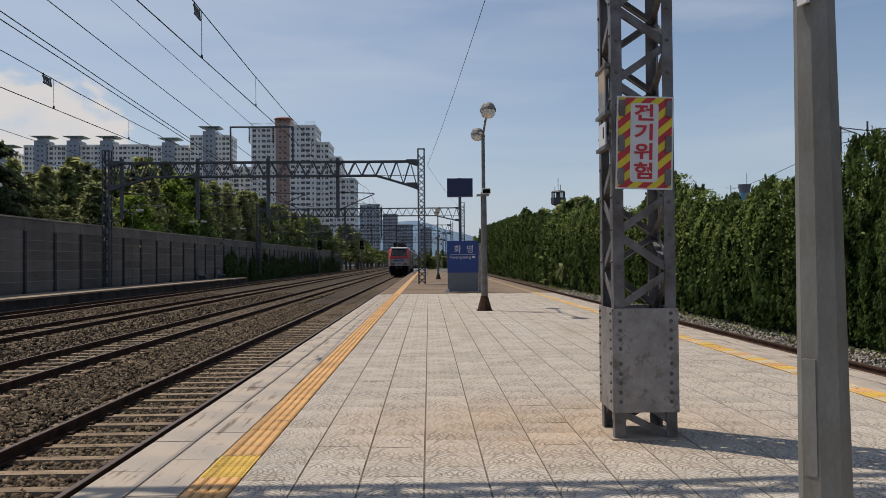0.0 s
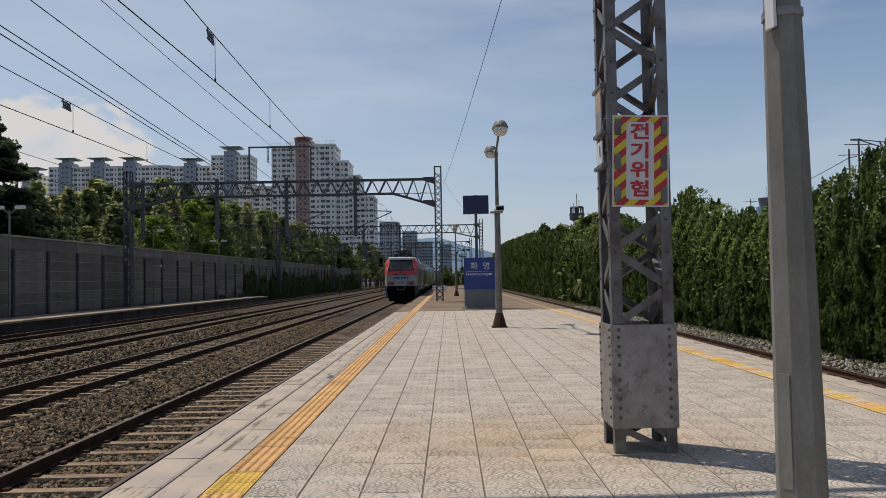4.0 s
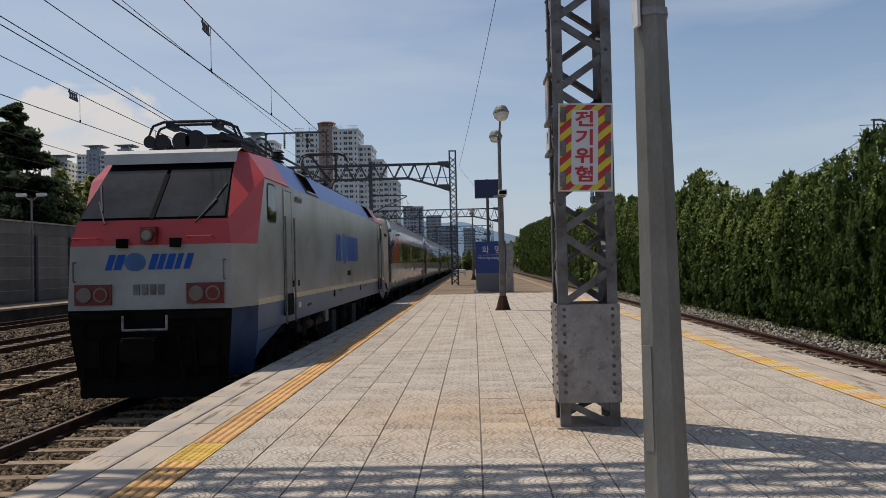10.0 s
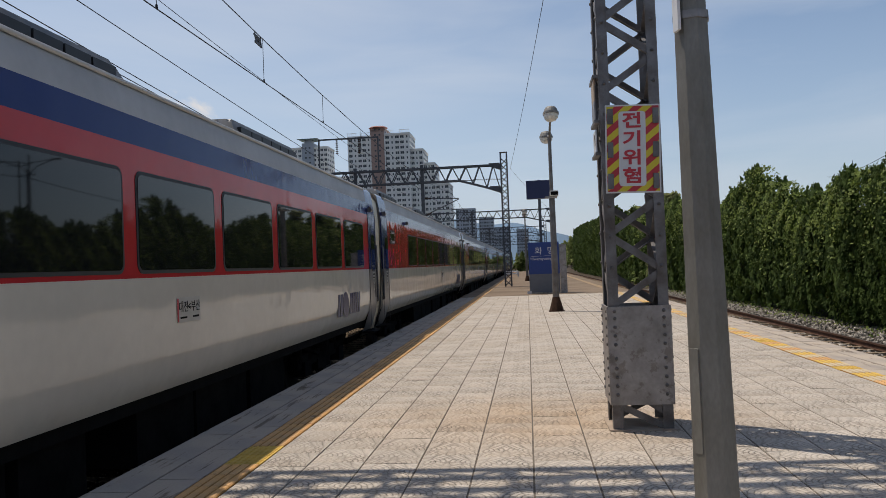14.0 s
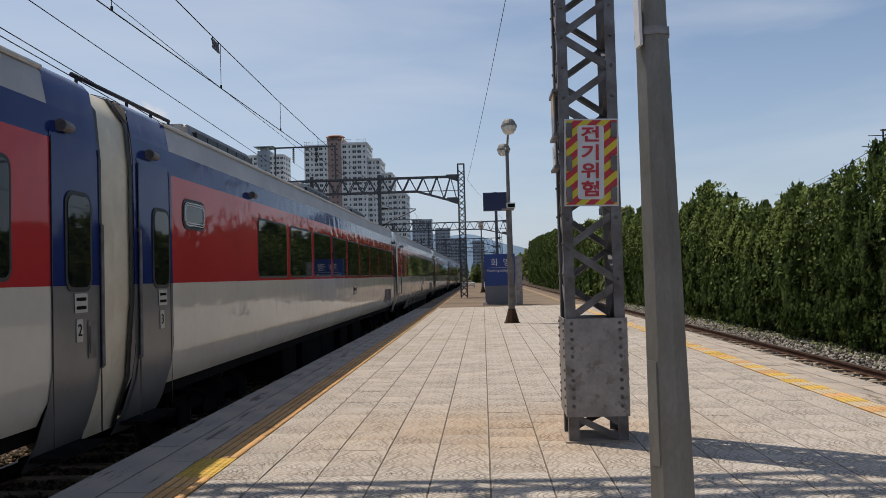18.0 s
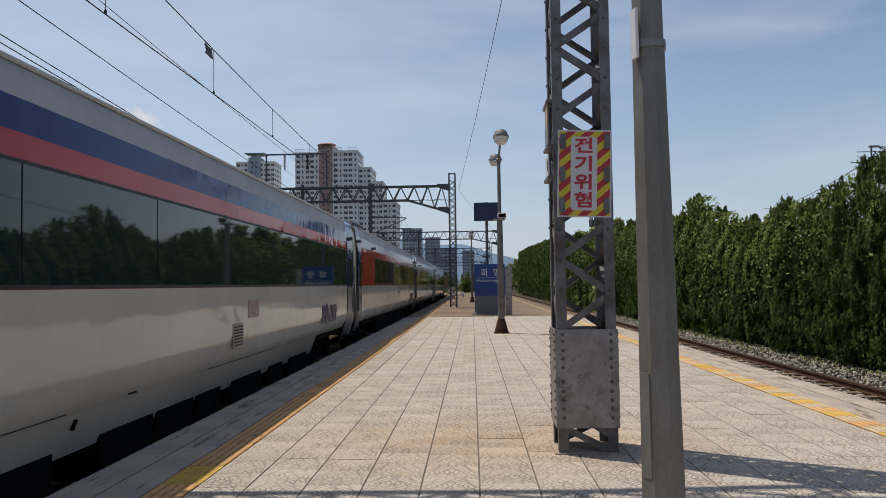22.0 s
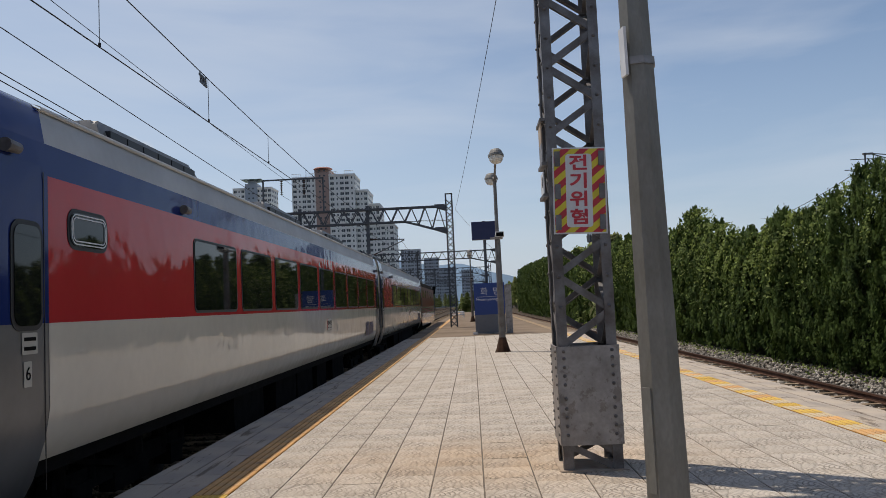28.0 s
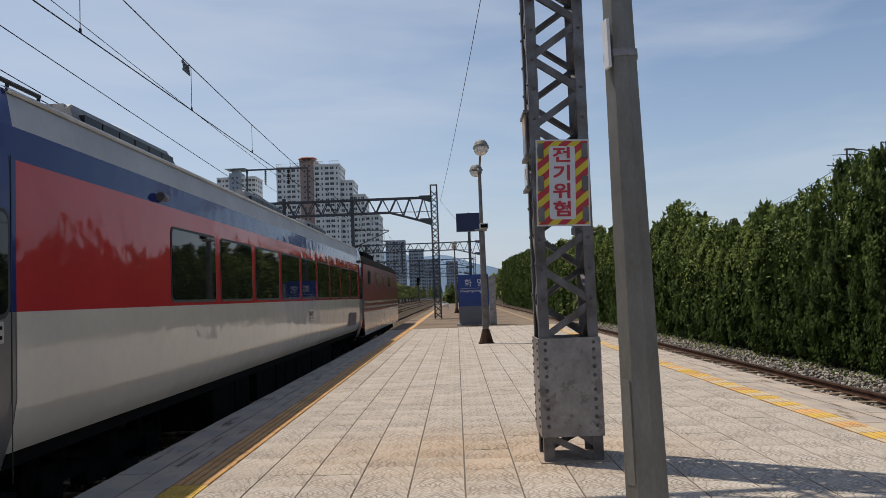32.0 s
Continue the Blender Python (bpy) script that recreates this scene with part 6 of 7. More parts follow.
# ---- things on the platform ----
sign = thing("station_sign", pose(1.50, 40.62, 0), "blue and grey station name board standing on the platform", "sign")
boxed("upper_panel", M["sign_blue"], (-0.77, -0.16, 0.98, 0.77, 0.16, 2.58), sign, "blue panel with white lettering")
boxed("lower_panel", M["grey_panel"], (-0.765, -0.15, 0.06, 0.765, 0.15, 0.98), sign, "grey lower panel")
boxed("plinth", M["coping"], (-0.80, -0.20, 0.0, 0.80, 0.20, 0.06), sign, "pale plinth")
boxed("foot", M["sign_white"], (-0.90, -0.24, 0.0, -0.68, -0.16, 0.13), sign)
lettering("화  명", 0.42, M["sign_white"], sign, pose(0.05, -0.166, 2.13, 90, 0, 0))
lettering("Hwamyeong", 0.215, M["sign_white"], sign, pose(-0.13, -0.166, 1.75, 90, 0, 0))
boxed("rule", M["sign_white"], (-0.62, -0.166, 1.88, 0.62, -0.163, 1.892), sign)
boxed("small_text_bar", M["sign_white"], (0.46, -0.166, 1.70, 0.62, -0.163, 1.80), sign)
tagged(boxed("relay_cabinet", M["plate"], (2.30, 40.45, 0.0, 2.62, 40.95, 2.45)), "narrow grey cabinet behind the name board", "cabinet")

board = thing("hanging_board", pose(1.42, 41.6, 0), "dark blue blank notice board on a steel post", "board")
bm = bmesh.new()
tube(bm, (0, 0, 0), (0, 0, 5.85), 0.075, n=12)
part("post", bm, M["steel_far"], board)
bm = bmesh.new()
box(bm, -0.66, -0.14, 4.88, 0.66, -0.03, 5.82)
bmesh.ops.bevel(bm, geom=bm.edges[:], offset=0.015, segments=2)
part("panel", bm, M["board_navy"], board, "dark navy panel")
boxed("edge_strip", M["plate"], (-0.66, -0.142, 4.85, 0.66, -0.03, 4.878), board)
boxed("base_plate", M["plate"], (-0.2, -0.2, 0, 0.2, 0.2, 0.03), board)


def platform_lamp(m, label):
    """A post with two curved arms along the platform, each with a rounded lamp head, and a loudspeaker."""
    o = thing("platform_lamp", m, label, "lamp", "platform lamps")
    bm = bmesh.new()
    tube(bm, (0, 0, 0.02), (0, 0, 0.46), 0.23, 0.11, 8)
    box(bm, -0.25, -0.25, 0.0, 0.25, 0.25, 0.022)
    part("base_cone", bm, M["rail"], o, "dark rusty flared base")
    bm = bmesh.new()
    tube(bm, (0, 0, 0.42), (0, 0, 3.72), 0.105, 0.09, 12)
    part("lower_shaft", bm, M["pole_dark"], o)
    bm = bmesh.new()
    tube(bm, (0, 0, 3.72), (0, 0, 5.56), 0.058, 0.054, 12)
    tube(bm, (0, 0, 5.46), (0, 0, 5.52), 0.066, 0.066, 12)
    part("upper_shaft", bm, M["pole_dark"], o)
    for s in (-1, 1):
        pts = [(0, s * 2.0 * u, 5.50 + 0.36 * math.sin(u * 1.57)) for u in (0, 0.2, 0.4, 0.6, 0.8, 1.0)]
        bm = bmesh.new()
        for p, q in zip(pts, pts[1:]):
            tube(bm, p, q, 0.034, n=8)
        part("arm", bm, M["pole_dark"], o)
        bm = bmesh.new()
        for z0, z1, r0, r1 in ((-0.03, 0.03, 0.235, 0.235), (0.03, 0.12, 0.22, 0.19), (0.12, 0.18, 0.19, 0.15), (0.18, 0.20, 0.15, 0.08)):
            tube(bm, (0, 0, z0), (0, 0, z1), r0, r1, 20)
        for v in bm.verts:
            v.co.y *= 1.45
        hd = part("lamp_head", bm, M["lamp_shell"], o, "rounded grey lamp housing")
        hd.matrix_basis = pose(0.0 if s < 0 else -0.04, s * 2.18, 5.90, 4 * s, 0, 0)
        bm = bmesh.new()
        for z0, z1, r0, r1 in ((-0.032, -0.12, 0.22, 0.20), (-0.12, -0.19, 0.20, 0.15), (-0.19, -0.22, 0.15, 0.07)):
            tube(bm, (0, 0, z0), (0, 0, z1), r0, r1, 20)
        for v in bm.verts:
            v.co.y *= 1.4
        part("diffuser", bm, M["lamp_white"], hd, "milky white diffuser")
    bm = bmesh.new()
    box(bm, -0.06, -0.30, 3.66, 0.20, 0.16, 3.82)
    bmesh.ops.bevel(bm, geom=bm.edges[:], offset=0.02, segments=2)
    part("loudspeaker", bm, M["lamp_white"], o, "small pale loudspeaker")
    boxed("speaker_mouth", M["black"], (-0.045, -0.304, 3.675, 0.185, -0.300, 3.79), o)
    boxed("bracket", M["plate"], (-0.22, -0.2, 3.60, 0.16, 0.12, 3.65), o)
    return o


platform_lamp(pose(1.53, 25.5, 0), "grey platform lamp post with two lamp heads")
platform_lamp(pose(0.6, 69.5, 0), "grey platform lamp post with two lamp heads")

for x, y in ((-1.1, 92), (1.4, 92), (-1.3, 98)):
    b = thing("barrier", pose(x, y, 0), "low white painted tubular barrier", "barrier", "platform end barriers")
    for z in (0.35, 0.62):
        bm = bmesh.new()
        tube(bm, (-0.8, 0, z), (0.8, 0, z), 0.05, n=8)
        part("rail", bm, M["sign_white"], b)
    for s in (-0.7, 0.7):
        bm = bmesh.new()
        tube(bm, (s, 0, 0), (s, 0, 0.62), 0.05, n=8)
        part("post", bm, M["sign_white"], b)

# ---- things on the side platform ----
for y in (41.15, 61.2, 78.4, 95):
    o = thing("twin_lamp", pose(-22.6, y, -0.06), "slim grey lamp post with two white heads", "lamp", "side platform lamps")
    bm = bmesh.new()
    tube(bm, (0, 0, 0), (0, 0, 5.5), 0.06, 0.045, 10)
    part("post", bm, M["pole"], o)
    for s in (-1, 1):
        bm = bmesh.new()
        tube(bm, (0, 0, 5.35), (s * 0.45, 0, 5.65), 0.03, n=8)
        part("arm", bm, M["pole"], o)
        bm = bmesh.new()
        box(bm, s * 0.55 - 0.26, -0.11, 5.58, s * 0.55 + 0.26, 0.11, 5.76)
        bmesh.ops.bevel(bm, geom=bm.edges[:], offset=0.07, segments=3)
        part("lamp_head", bm, M["lamp_white"], o, "white lamp head")
for y, x in ((85.0, -22.1), (79.0, -22.4)):
    o = thing("bench", pose(x, y, -0.06), "weathered grey platform bench with a backrest", "bench", "side platform benches")
    boxed("seat", M["lamp_shell"], (-0.25, -0.75, 0.40, 0.25, 0.75, 0.46), o)
    boxed("backrest", M["lamp_shell"], (-0.30, -0.75, 0.50, -0.24, 0.75, 0.85), o)
    for s in (-0.6, 0.6):
        boxed("leg", M["steel_far"], (-0.2, s - 0.04, 0.0, 0.2, s + 0.04, 0.40), o)
for x, y, h in ((-16.2, 118, 4.3), (-11.2, 132, 4.6), (-6.5, 150, 4.6)):
    o = thing("signal", pose(x, y, -0.76), "trackside colour light signal on a post", "signal", "trackside signals")
    bm = bmesh.new()
    tube(bm, (0, 0, 0), (0, 0, h), 0.07, n=8)
    part("post", bm, M["steel_far"], o)
    boxed("head", M["black"], (-0.28, -0.18, h - 0.2, 0.28, 0.05, h + 1.2), o, "black signal head")
    bm = bmesh.new()
    tube(bm, (0, -0.2, h + 0.2), (0, -0.18, h + 0.2), 0.1, n=12)
    part("lens", bm, M["lamp_glass"], o)

# ---- foliage ----
def leaf_mesh(name, pos, nrm, size, mat, seed, aspect=0.55, droop=0.0, jitter=0.75):
    """Many small folded leaves at given places, turned about their outward normals."""
    g = np.random.default_rng(seed)
    n = len(pos)
    d = nrm + g.normal(0, jitter, (n, 3))
    d /= np.linalg.norm(d, axis=1)[:, None]
    u = np.cross(d, g.normal(size=(n, 3)) + np.array((0, 0, droop)))
    u /= np.linalg.norm(u, axis=1)[:, None] + 1e-9
    w = np.cross(d, u)
    s = (size * g.uniform(0.55, 1.35, n))[:, None]
    quad = np.stack([pos - u * s, pos + w * s * aspect + d * s * 0.15, pos + u * s, pos - w * s * aspect + d * s * 0.15], 1)
    me = bpy.data.meshes.new(name)
    me.vertices.add(4 * n), me.loops.add(4 * n), me.polygons.add(n)
    me.vertices.foreach_set("co", quad.reshape(-1))
    me.loops.foreach_set("vertex_index", np.arange(4 * n, dtype=np.int32))
    me.polygons.foreach_set("loop_start", np.arange(0, 4 * n, 4, dtype=np.int32))
    me.polygons.foreach_set("loop_total", np.full(n, 4, np.int32))
    me.update(calc_edges=True)
    me.materials.append(mat)
    return me


def hedge_top(y):
    """Uneven height of the hedge along the line."""
    marks = ((-10, 4.4), (12, 4.7), (19.3, 4.65), (21.6, 4.35), (22.3, 4.35), (22.9, 3.85), (24.3, 4.05), (26.0, 4.1), (27.2, 3.7), (28.6, 3.65), (30.6, 3.95), (31.8, 4.4), (33.6, 4.65), (34.7, 5.42), (36.0, 5.3), (37.9, 4.75), (40.1, 4.5), (42.4, 4.15), (47.6, 5.05), (53, 5.4), (65, 5.35), (78, 5.55), (84, 6.2), (90, 7.5), (97, 6.9), (107, 7.3), (170, 8.2))
    return next(a[1] + (b[1] - a[1]) * (y - a[0]) / (b[0] - a[0]) for a, b in zip(marks, marks[1:]) if y <= b[0])


def hedge_shrubs(y0, y1, step, fronds, per, size, seed):
    """Upright cypress shrubs side by side: sprays of small scale leaves over each shrub's flank, pointing up and out."""
    g = np.random.default_rng(seed)
    pos, nrm = [], []
    y = y0
    while y < y1:
        high = hedge_top(y) + 0.7 - 0.22 + g.uniform(-0.26, 0.08)
        radius = step * g.uniform(0.48, 0.64)
        cx, lean = 10.15 + 1.05 * radius + g.uniform(-0.10, 0.22), g.uniform(-0.05, 0.05)
        u = g.uniform(0.0, 1.0, fronds) ** 0.85
        a = g.uniform(-1.75, 1.75, fronds)
        girth = radius * (1 - u ** 4) ** 0.6 * (0.80 + 0.20 * np.minimum(1, u * 6)) * g.uniform(0.78, 1.10, fronds)
        # bulges and hollows over the shrub's flank
        swell = np.sin(2.6 * a + g.uniform(0, 6)) * np.sin(7.5 * u + g.uniform(0, 6)) + 0.5 * np.sin(5.5 * a + 13 * u + g.uniform(0, 6))
        girth = girth * (1 + 0.15 * swell)
        dx, dy = -np.cos(a), np.sin(a)
        root = np.stack([cx + dx * girth, y + dy * girth + lean * u * high, -0.7 + u * high], -1)
        out = np.stack([dx, dy, 0 * a], -1)
        length = (0.30 + 0.16 * g.uniform(0, 1, fronds)) * min(1.6, 0.7 + size * 6)
        way = out * 0.42 + np.array((0, 0, 1.0)) + g.normal(0, 0.20, (fronds, 3))
        way *= (length / np.linalg.norm(way, axis=1))[:, None]
        k = g.uniform(0, 1, (fronds, per, 1))
        wide = (0.20 * (1 - k) + 0.02) * length[:, None, None]
        p = root[:, None] + way[:, None] * k + g.normal(0, 1, (fronds, per, 3)) * wide
        pos.append(p.reshape(-1, 3))
        nrm.append(np.repeat(out + np.array((0, 0, 0.35)) + g.normal(0, 0.22, (fronds, 3)), per, 0))
        y += step * g.uniform(0.75, 1.2)
    return leaf_mesh("hedge_leaves", np.concatenate(pos), np.concatenate(nrm), size * 0.66, M["hedge"], seed, 2.0, 2.0, 0.16)


def hedge_vines(y0, y1, n, size, seed):
    """Broad pale leaves of a climber, in curtains over the upper half and in tufts along the top."""
    g = np.random.default_rng(seed)
    y = g.uniform(y0, y1, n)
    top = np.array([hedge_top(v) for v in y])
    u = 1 - np.abs(g.normal(0, 0.23, n))
    # where the climber has taken hold
    hold = np.interp(y, (8, 21, 25, 34, 37, 46, 62, 80, 130), (0.20, 0.25, 0.85, 0.90, 0.4, 0.4, 0.55, 0.15, 0.1)) + 0.28 * np.sin(y * 1.9 + u * 5) + 0.26 * np.sin(y * 4.7 - u * 9)
    keep = (u > 0.05) & (hold > g.uniform(0.15, 1.0, n) + 0.55 * (1 - u))
    z = -0.7 + (top + 0.50) * u
    ridge = g.uniform(0, 1, n) < 0.22
    x = 10.02 + 0.55 * np.clip(u - 0.72, 0, 1) / 0.28 + 0.16 * np.sin(y * 5.3 + z * 2.0) + g.normal(0, 0.07, n)
    x = np.where(ridge, 10.4 + g.uniform(0, 0.75, n), x)
    z = np.where(ridge, top - 0.24 + np.abs(g.normal(0, 0.07, n)), z)
    nr = np.stack([np.where(ridge, -0.3, -1.0), 0.3 * np.sin(y * 3), np.where(ridge, 1.0, 0.45)], -1)
    return leaf_mesh("vine_leaves", np.stack([x, y, z], -1)[keep], nr[keep], size, M["vine"], seed, 0.72)


hedge = thing("hedge", pose(0, 0, 0), "tall dark cypress hedge overgrown with pale climbing vines", "hedge", kind="stuff")
# a dark sheet behind the leaves, painted as the shade between the shrubs
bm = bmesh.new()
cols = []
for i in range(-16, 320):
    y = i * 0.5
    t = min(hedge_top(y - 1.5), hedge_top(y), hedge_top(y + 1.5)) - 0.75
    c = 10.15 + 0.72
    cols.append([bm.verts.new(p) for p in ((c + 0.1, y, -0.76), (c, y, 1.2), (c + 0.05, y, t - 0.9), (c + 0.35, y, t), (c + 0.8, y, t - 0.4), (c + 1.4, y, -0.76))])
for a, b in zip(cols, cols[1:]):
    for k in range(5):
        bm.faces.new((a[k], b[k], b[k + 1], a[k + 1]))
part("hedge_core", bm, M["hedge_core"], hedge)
for a, b, step, fronds, per, size, sd in ((5, 26, 0.74, 200, 36, 0.036, 11), (26, 52, 0.82, 150, 20, 0.060, 12), (52, 168, 1.3, 105, 15, 0.11, 13)):
    piece("hedge_leaves", hedge_shrubs(a, b, step, fronds, per, size, sd), hedge, Matrix.Identity(4))
for a, b, n, size, sd in ((8, 24, 9000, 0.046, 61), (24, 60, 26000, 0.056, 62), (60, 130, 8000, 0.09, 63)):
    piece("vine_leaves", hedge_vines(a, b, n, size, sd), hedge, Matrix.Identity(4))
# low weeds at the hedge's foot
g = np.random.default_rng(77)
n = 1300
y = 10 + 60 * g.uniform(0, 1, n) ** 1.4
pos = np.stack([10.05 + 0.5 * g.normal(0, 0.5, n), y, -0.72 + np.abs(g.normal(0, 0.07, n))], -1)
tagged(new("weeds", leaf_mesh("weeds", pos, np.tile((0, 0, 1.0), (n, 1)), 0.05, M["vine"], 5)), "low green weeds along the ballast edge", "weeds", kind="stuff")


def tree(label, height, width, leaves, size, seed, mat, conifer=False, base=0.2, droop=False):
    """A tapered trunk with limbs and a crown of clumped leaves with gaps."""
    g = np.random.default_rng(seed)
    o = thing("tree", pose(0, 0, 0), label, "tree", "trees behind the barrier")
    bm = bmesh.new()
    tube(bm, (0, 0, 0), (0.1, 0, height * 0.55), 0.16 + height * 0.008, 0.09, 8)
    tube(bm, (0.1, 0, height * 0.55), (0, 0.1, height * 0.95), 0.09, 0.02, 6)
    tips = []
    count = (140 if leaves > 20000 else 110 if leaves > 7000 else 56) if conifer else 40
    for i in range(count):
        u = base + (1 - base) * (i + g.uniform(0, 1)) / count
        a = i * 2.4 + g.uniform(-0.4, 0.4)
        r = width * ((1.02 - u) ** 0.8 if conifer else math.sin(math.pi * min(1, 0.18 + 0.8 * u)) ** 0.7) * g.uniform(0.55, 1.1)
        z = height * u
        tip = (r * math.cos(a), r * math.sin(a), z + (r * (g.uniform(-0.45, 0.15) if droop else g.uniform(-0.1, 0.5)) if conifer else 0.35 * r * g.uniform(0.2, 1)))
        tube(bm, (0, 0, max(0.5, z - (0 if conifer else 0.5 * r))), tip, 0.045, 0.012, 5, caps=False)
        tips.append((tip, r))
    part("trunk", bm, M["bark"], o)
    pos, nrm = [], []
    per = leaves // count
    for (x, y, z), r in tips:
        t = g.uniform(0.25, 1.08, per)
        spread = (0.22 if droop else 0.46 if conifer else 0.42) * (0.35 + 0.28 * r)
        p = np.stack([x * t, y * t, z - (0 if conifer else 0.12 * r) + 0 * t], -1) + g.normal(0, 1, (per, 3)) * spread * np.array((1, 1, 0.55 if conifer else 0.8))
        pos.append(p)
        nrm.append(np.stack([x + 0 * t, y + 0 * t, 0.9 * (abs(x) + abs(y) + 0.4) + 0 * t], -1) / (r + 0.3))
    me = leaf_mesh("crown", np.concatenate(pos), np.concatenate(nrm), size * (0.55 if conifer else 1), mat, seed, 2.0 if conifer else 0.55, 1.5 if conifer else 0.0, 0.9 if conifer and not droop else 0.6)
    piece("crown", me, o, Matrix.Identity(4))
    return o


kinds = [tree("dark olive pine tree behind the barrier", 10.0, 3.1, 7400, 0.18, 21, M["leaf_dark"], True, 0.22),
         tree("bright green broadleaf tree behind the barrier", 10.0, 2.1, 6200, 0.17, 22, M["leaf_bright"], False, 0.2),
         tree("mid green broadleaf tree behind the barrier", 10.0, 2.6, 6200, 0.18, 23, M["leaf_mid"], False, 0.25),
         tree("dark olive pine tree behind the barrier", 10.0, 2.9, 7400, 0.17, 24, M["leaf_olive"], True, 0.2),
         tree("dark olive pine tree behind the barrier", 10.0, 2.5, 2500, 0.26, 31, M["leaf_dark"], True, 0.22),
         tree("mid green broadleaf tree behind the barrier", 10.0, 2.6, 2500, 0.27, 33, M["leaf_mid"], False, 0.25),
         tree("dark olive pine tree behind the barrier", 10.0, 2.2, 2500, 0.25, 34, M["leaf_olive"], True, 0.2),
         tree("dark dense bush before the far barrier", 10.0, 2.3, 1700, 0.32, 35, M["hedge"], False, 0.3)]
big = tree("large drooping dark cedar behind the barrier", 13.3, 7.4, 60000, 0.19, 25, M["leaf_cedar"], True, 0.10, True)
big.matrix_basis = pose(-29.4, 51.3, -0.76)
rs = random.Random(9)


def wood_top(x, y):
    """Height of the tree line, rising away along the line."""
    rise = float(np.interp(y, (50, 56, 62, 75, 85, 107, 124, 150, 200), (6.8, 7.4, 8.1, 9.8, 11.4, 12.3, 12.2, 11.9, 12.2)))
    return rise + (0.20 * (-27 - x))


def plant(kind, m):
    """A tree of a kind at its own size."""
    keep, kind.scale = kind.scale.copy(), (1, 1, 1)
    copy_thing(kind, m)
    kind.scale = keep


spots = []
for row, x in enumerate((-26.2, -29.0, -32.5)):
    y = 54.0 + row * 1.7
    while y < 190 - 25 * row:
        spots.append((x + rs.uniform(-0.7, 0.7), y, row))
        y += rs.uniform(1.6, 2.5) * (1 + y / 260) * (1.3 if row else 1.0)
first = set()
for i, (x, y, row) in enumerate(spots):
    bright = 62 < y < 92 and row == 0
    k = rs.choice((1, 1, 3, 2) if bright else (0, 3, 3, 0) if row == 0 and y < 120 else (4, 6, 6, 5) if y > 70 else (4, 6, 6, 6))
    tall = (wood_top(x, y) * rs.uniform(0.74 if y < 92 else 0.86, 0.98) if row == 0 else wood_top(x, y) * rs.uniform(0.88, 1.04)) + 0.76
    wide = rs.uniform(0.85, 1.15) * (tall / 10) ** 0.5 * (1.15 if row else 1.0)
    m = Matrix.LocRotScale((x, y, -0.76), Euler((0, 0, rs.uniform(0, 6.28))), (wide, wide, tall / 10))
    if k not in first:
        first.add(k)
        kinds[k].matrix_basis = m
    else:
        plant(kinds[k], m)
# bushes by the line far ahead, and vines over the barrier
for i in range(16):
    y = 112 + i * 9
    plant(kinds[5], pose(-25.6 - 0.2 * i + rs.uniform(-1, 1), y, -5.4 + rs.uniform(-0.7, 0.5), 0, 0, 40 * i))
kinds[7].matrix_basis = Matrix.LocRotScale((-22.6, 90.0, -7.6), None, (0.22, 1, 1))
for i in range(44):
    plant(kinds[7], Matrix.LocRotScale((-22.6, 92 + i * 2.5, -7.9 + rs.uniform(-0.9, 0.9)), Euler((rs.uniform(-0.3, 0.3), 0, 0)), (0.22, rs.uniform(1.2, 1.8), 1)))
for i in range(26):
    y = 180 + 9.5 * i
    tall = float(np.interp(y, (180, 250, 330, 430), (10.5, 12.5, 8.5, 6.0))) * rs.uniform(0.85, 1.1)
    plant(kinds[(4, 5, 6)[i % 3]], Matrix.LocRotScale((-26.5 + 0.012 * (y - 180) * 2 + rs.uniform(-2.5, 2.0), y, -0.76), Euler((0, 0, 1.3 * i)), (1.7, 1.7, tall / 10)))
for i in range(46):
    plant(kinds[(4, 5, 6)[i % 3]], pose(11.8 + 0.012 * i * 8 + rs.uniform(0, 2.5), 62 + i * 8, -3.2 + rs.uniform(-0.8, 0.8) + min(2.4, 0.07 * i), 0, 0, 50 * i))

# low growth past the platform's end, and the woods where the line leaves the view
for i in range(6):
    plant(kinds[(5, 4)[i % 2]], pose(-0.6 + 1.2 * i, 158 + 4 * (i % 3), -7.4 + rs.uniform(-0.4, 0.4), 0, 0, 60 * i))
for i in range(16):
    plant(kinds[(5, 4, 6)[i % 3]], pose(-24 + 3.6 * i, 500 + 9 * (i % 3), -1.6 + rs.uniform(-0.6, 0.6), 0, 0, 75 * i))

# ---- distant buildings ----
FAR = 1.35    # how much farther and larger the blocks stand than the plan below says


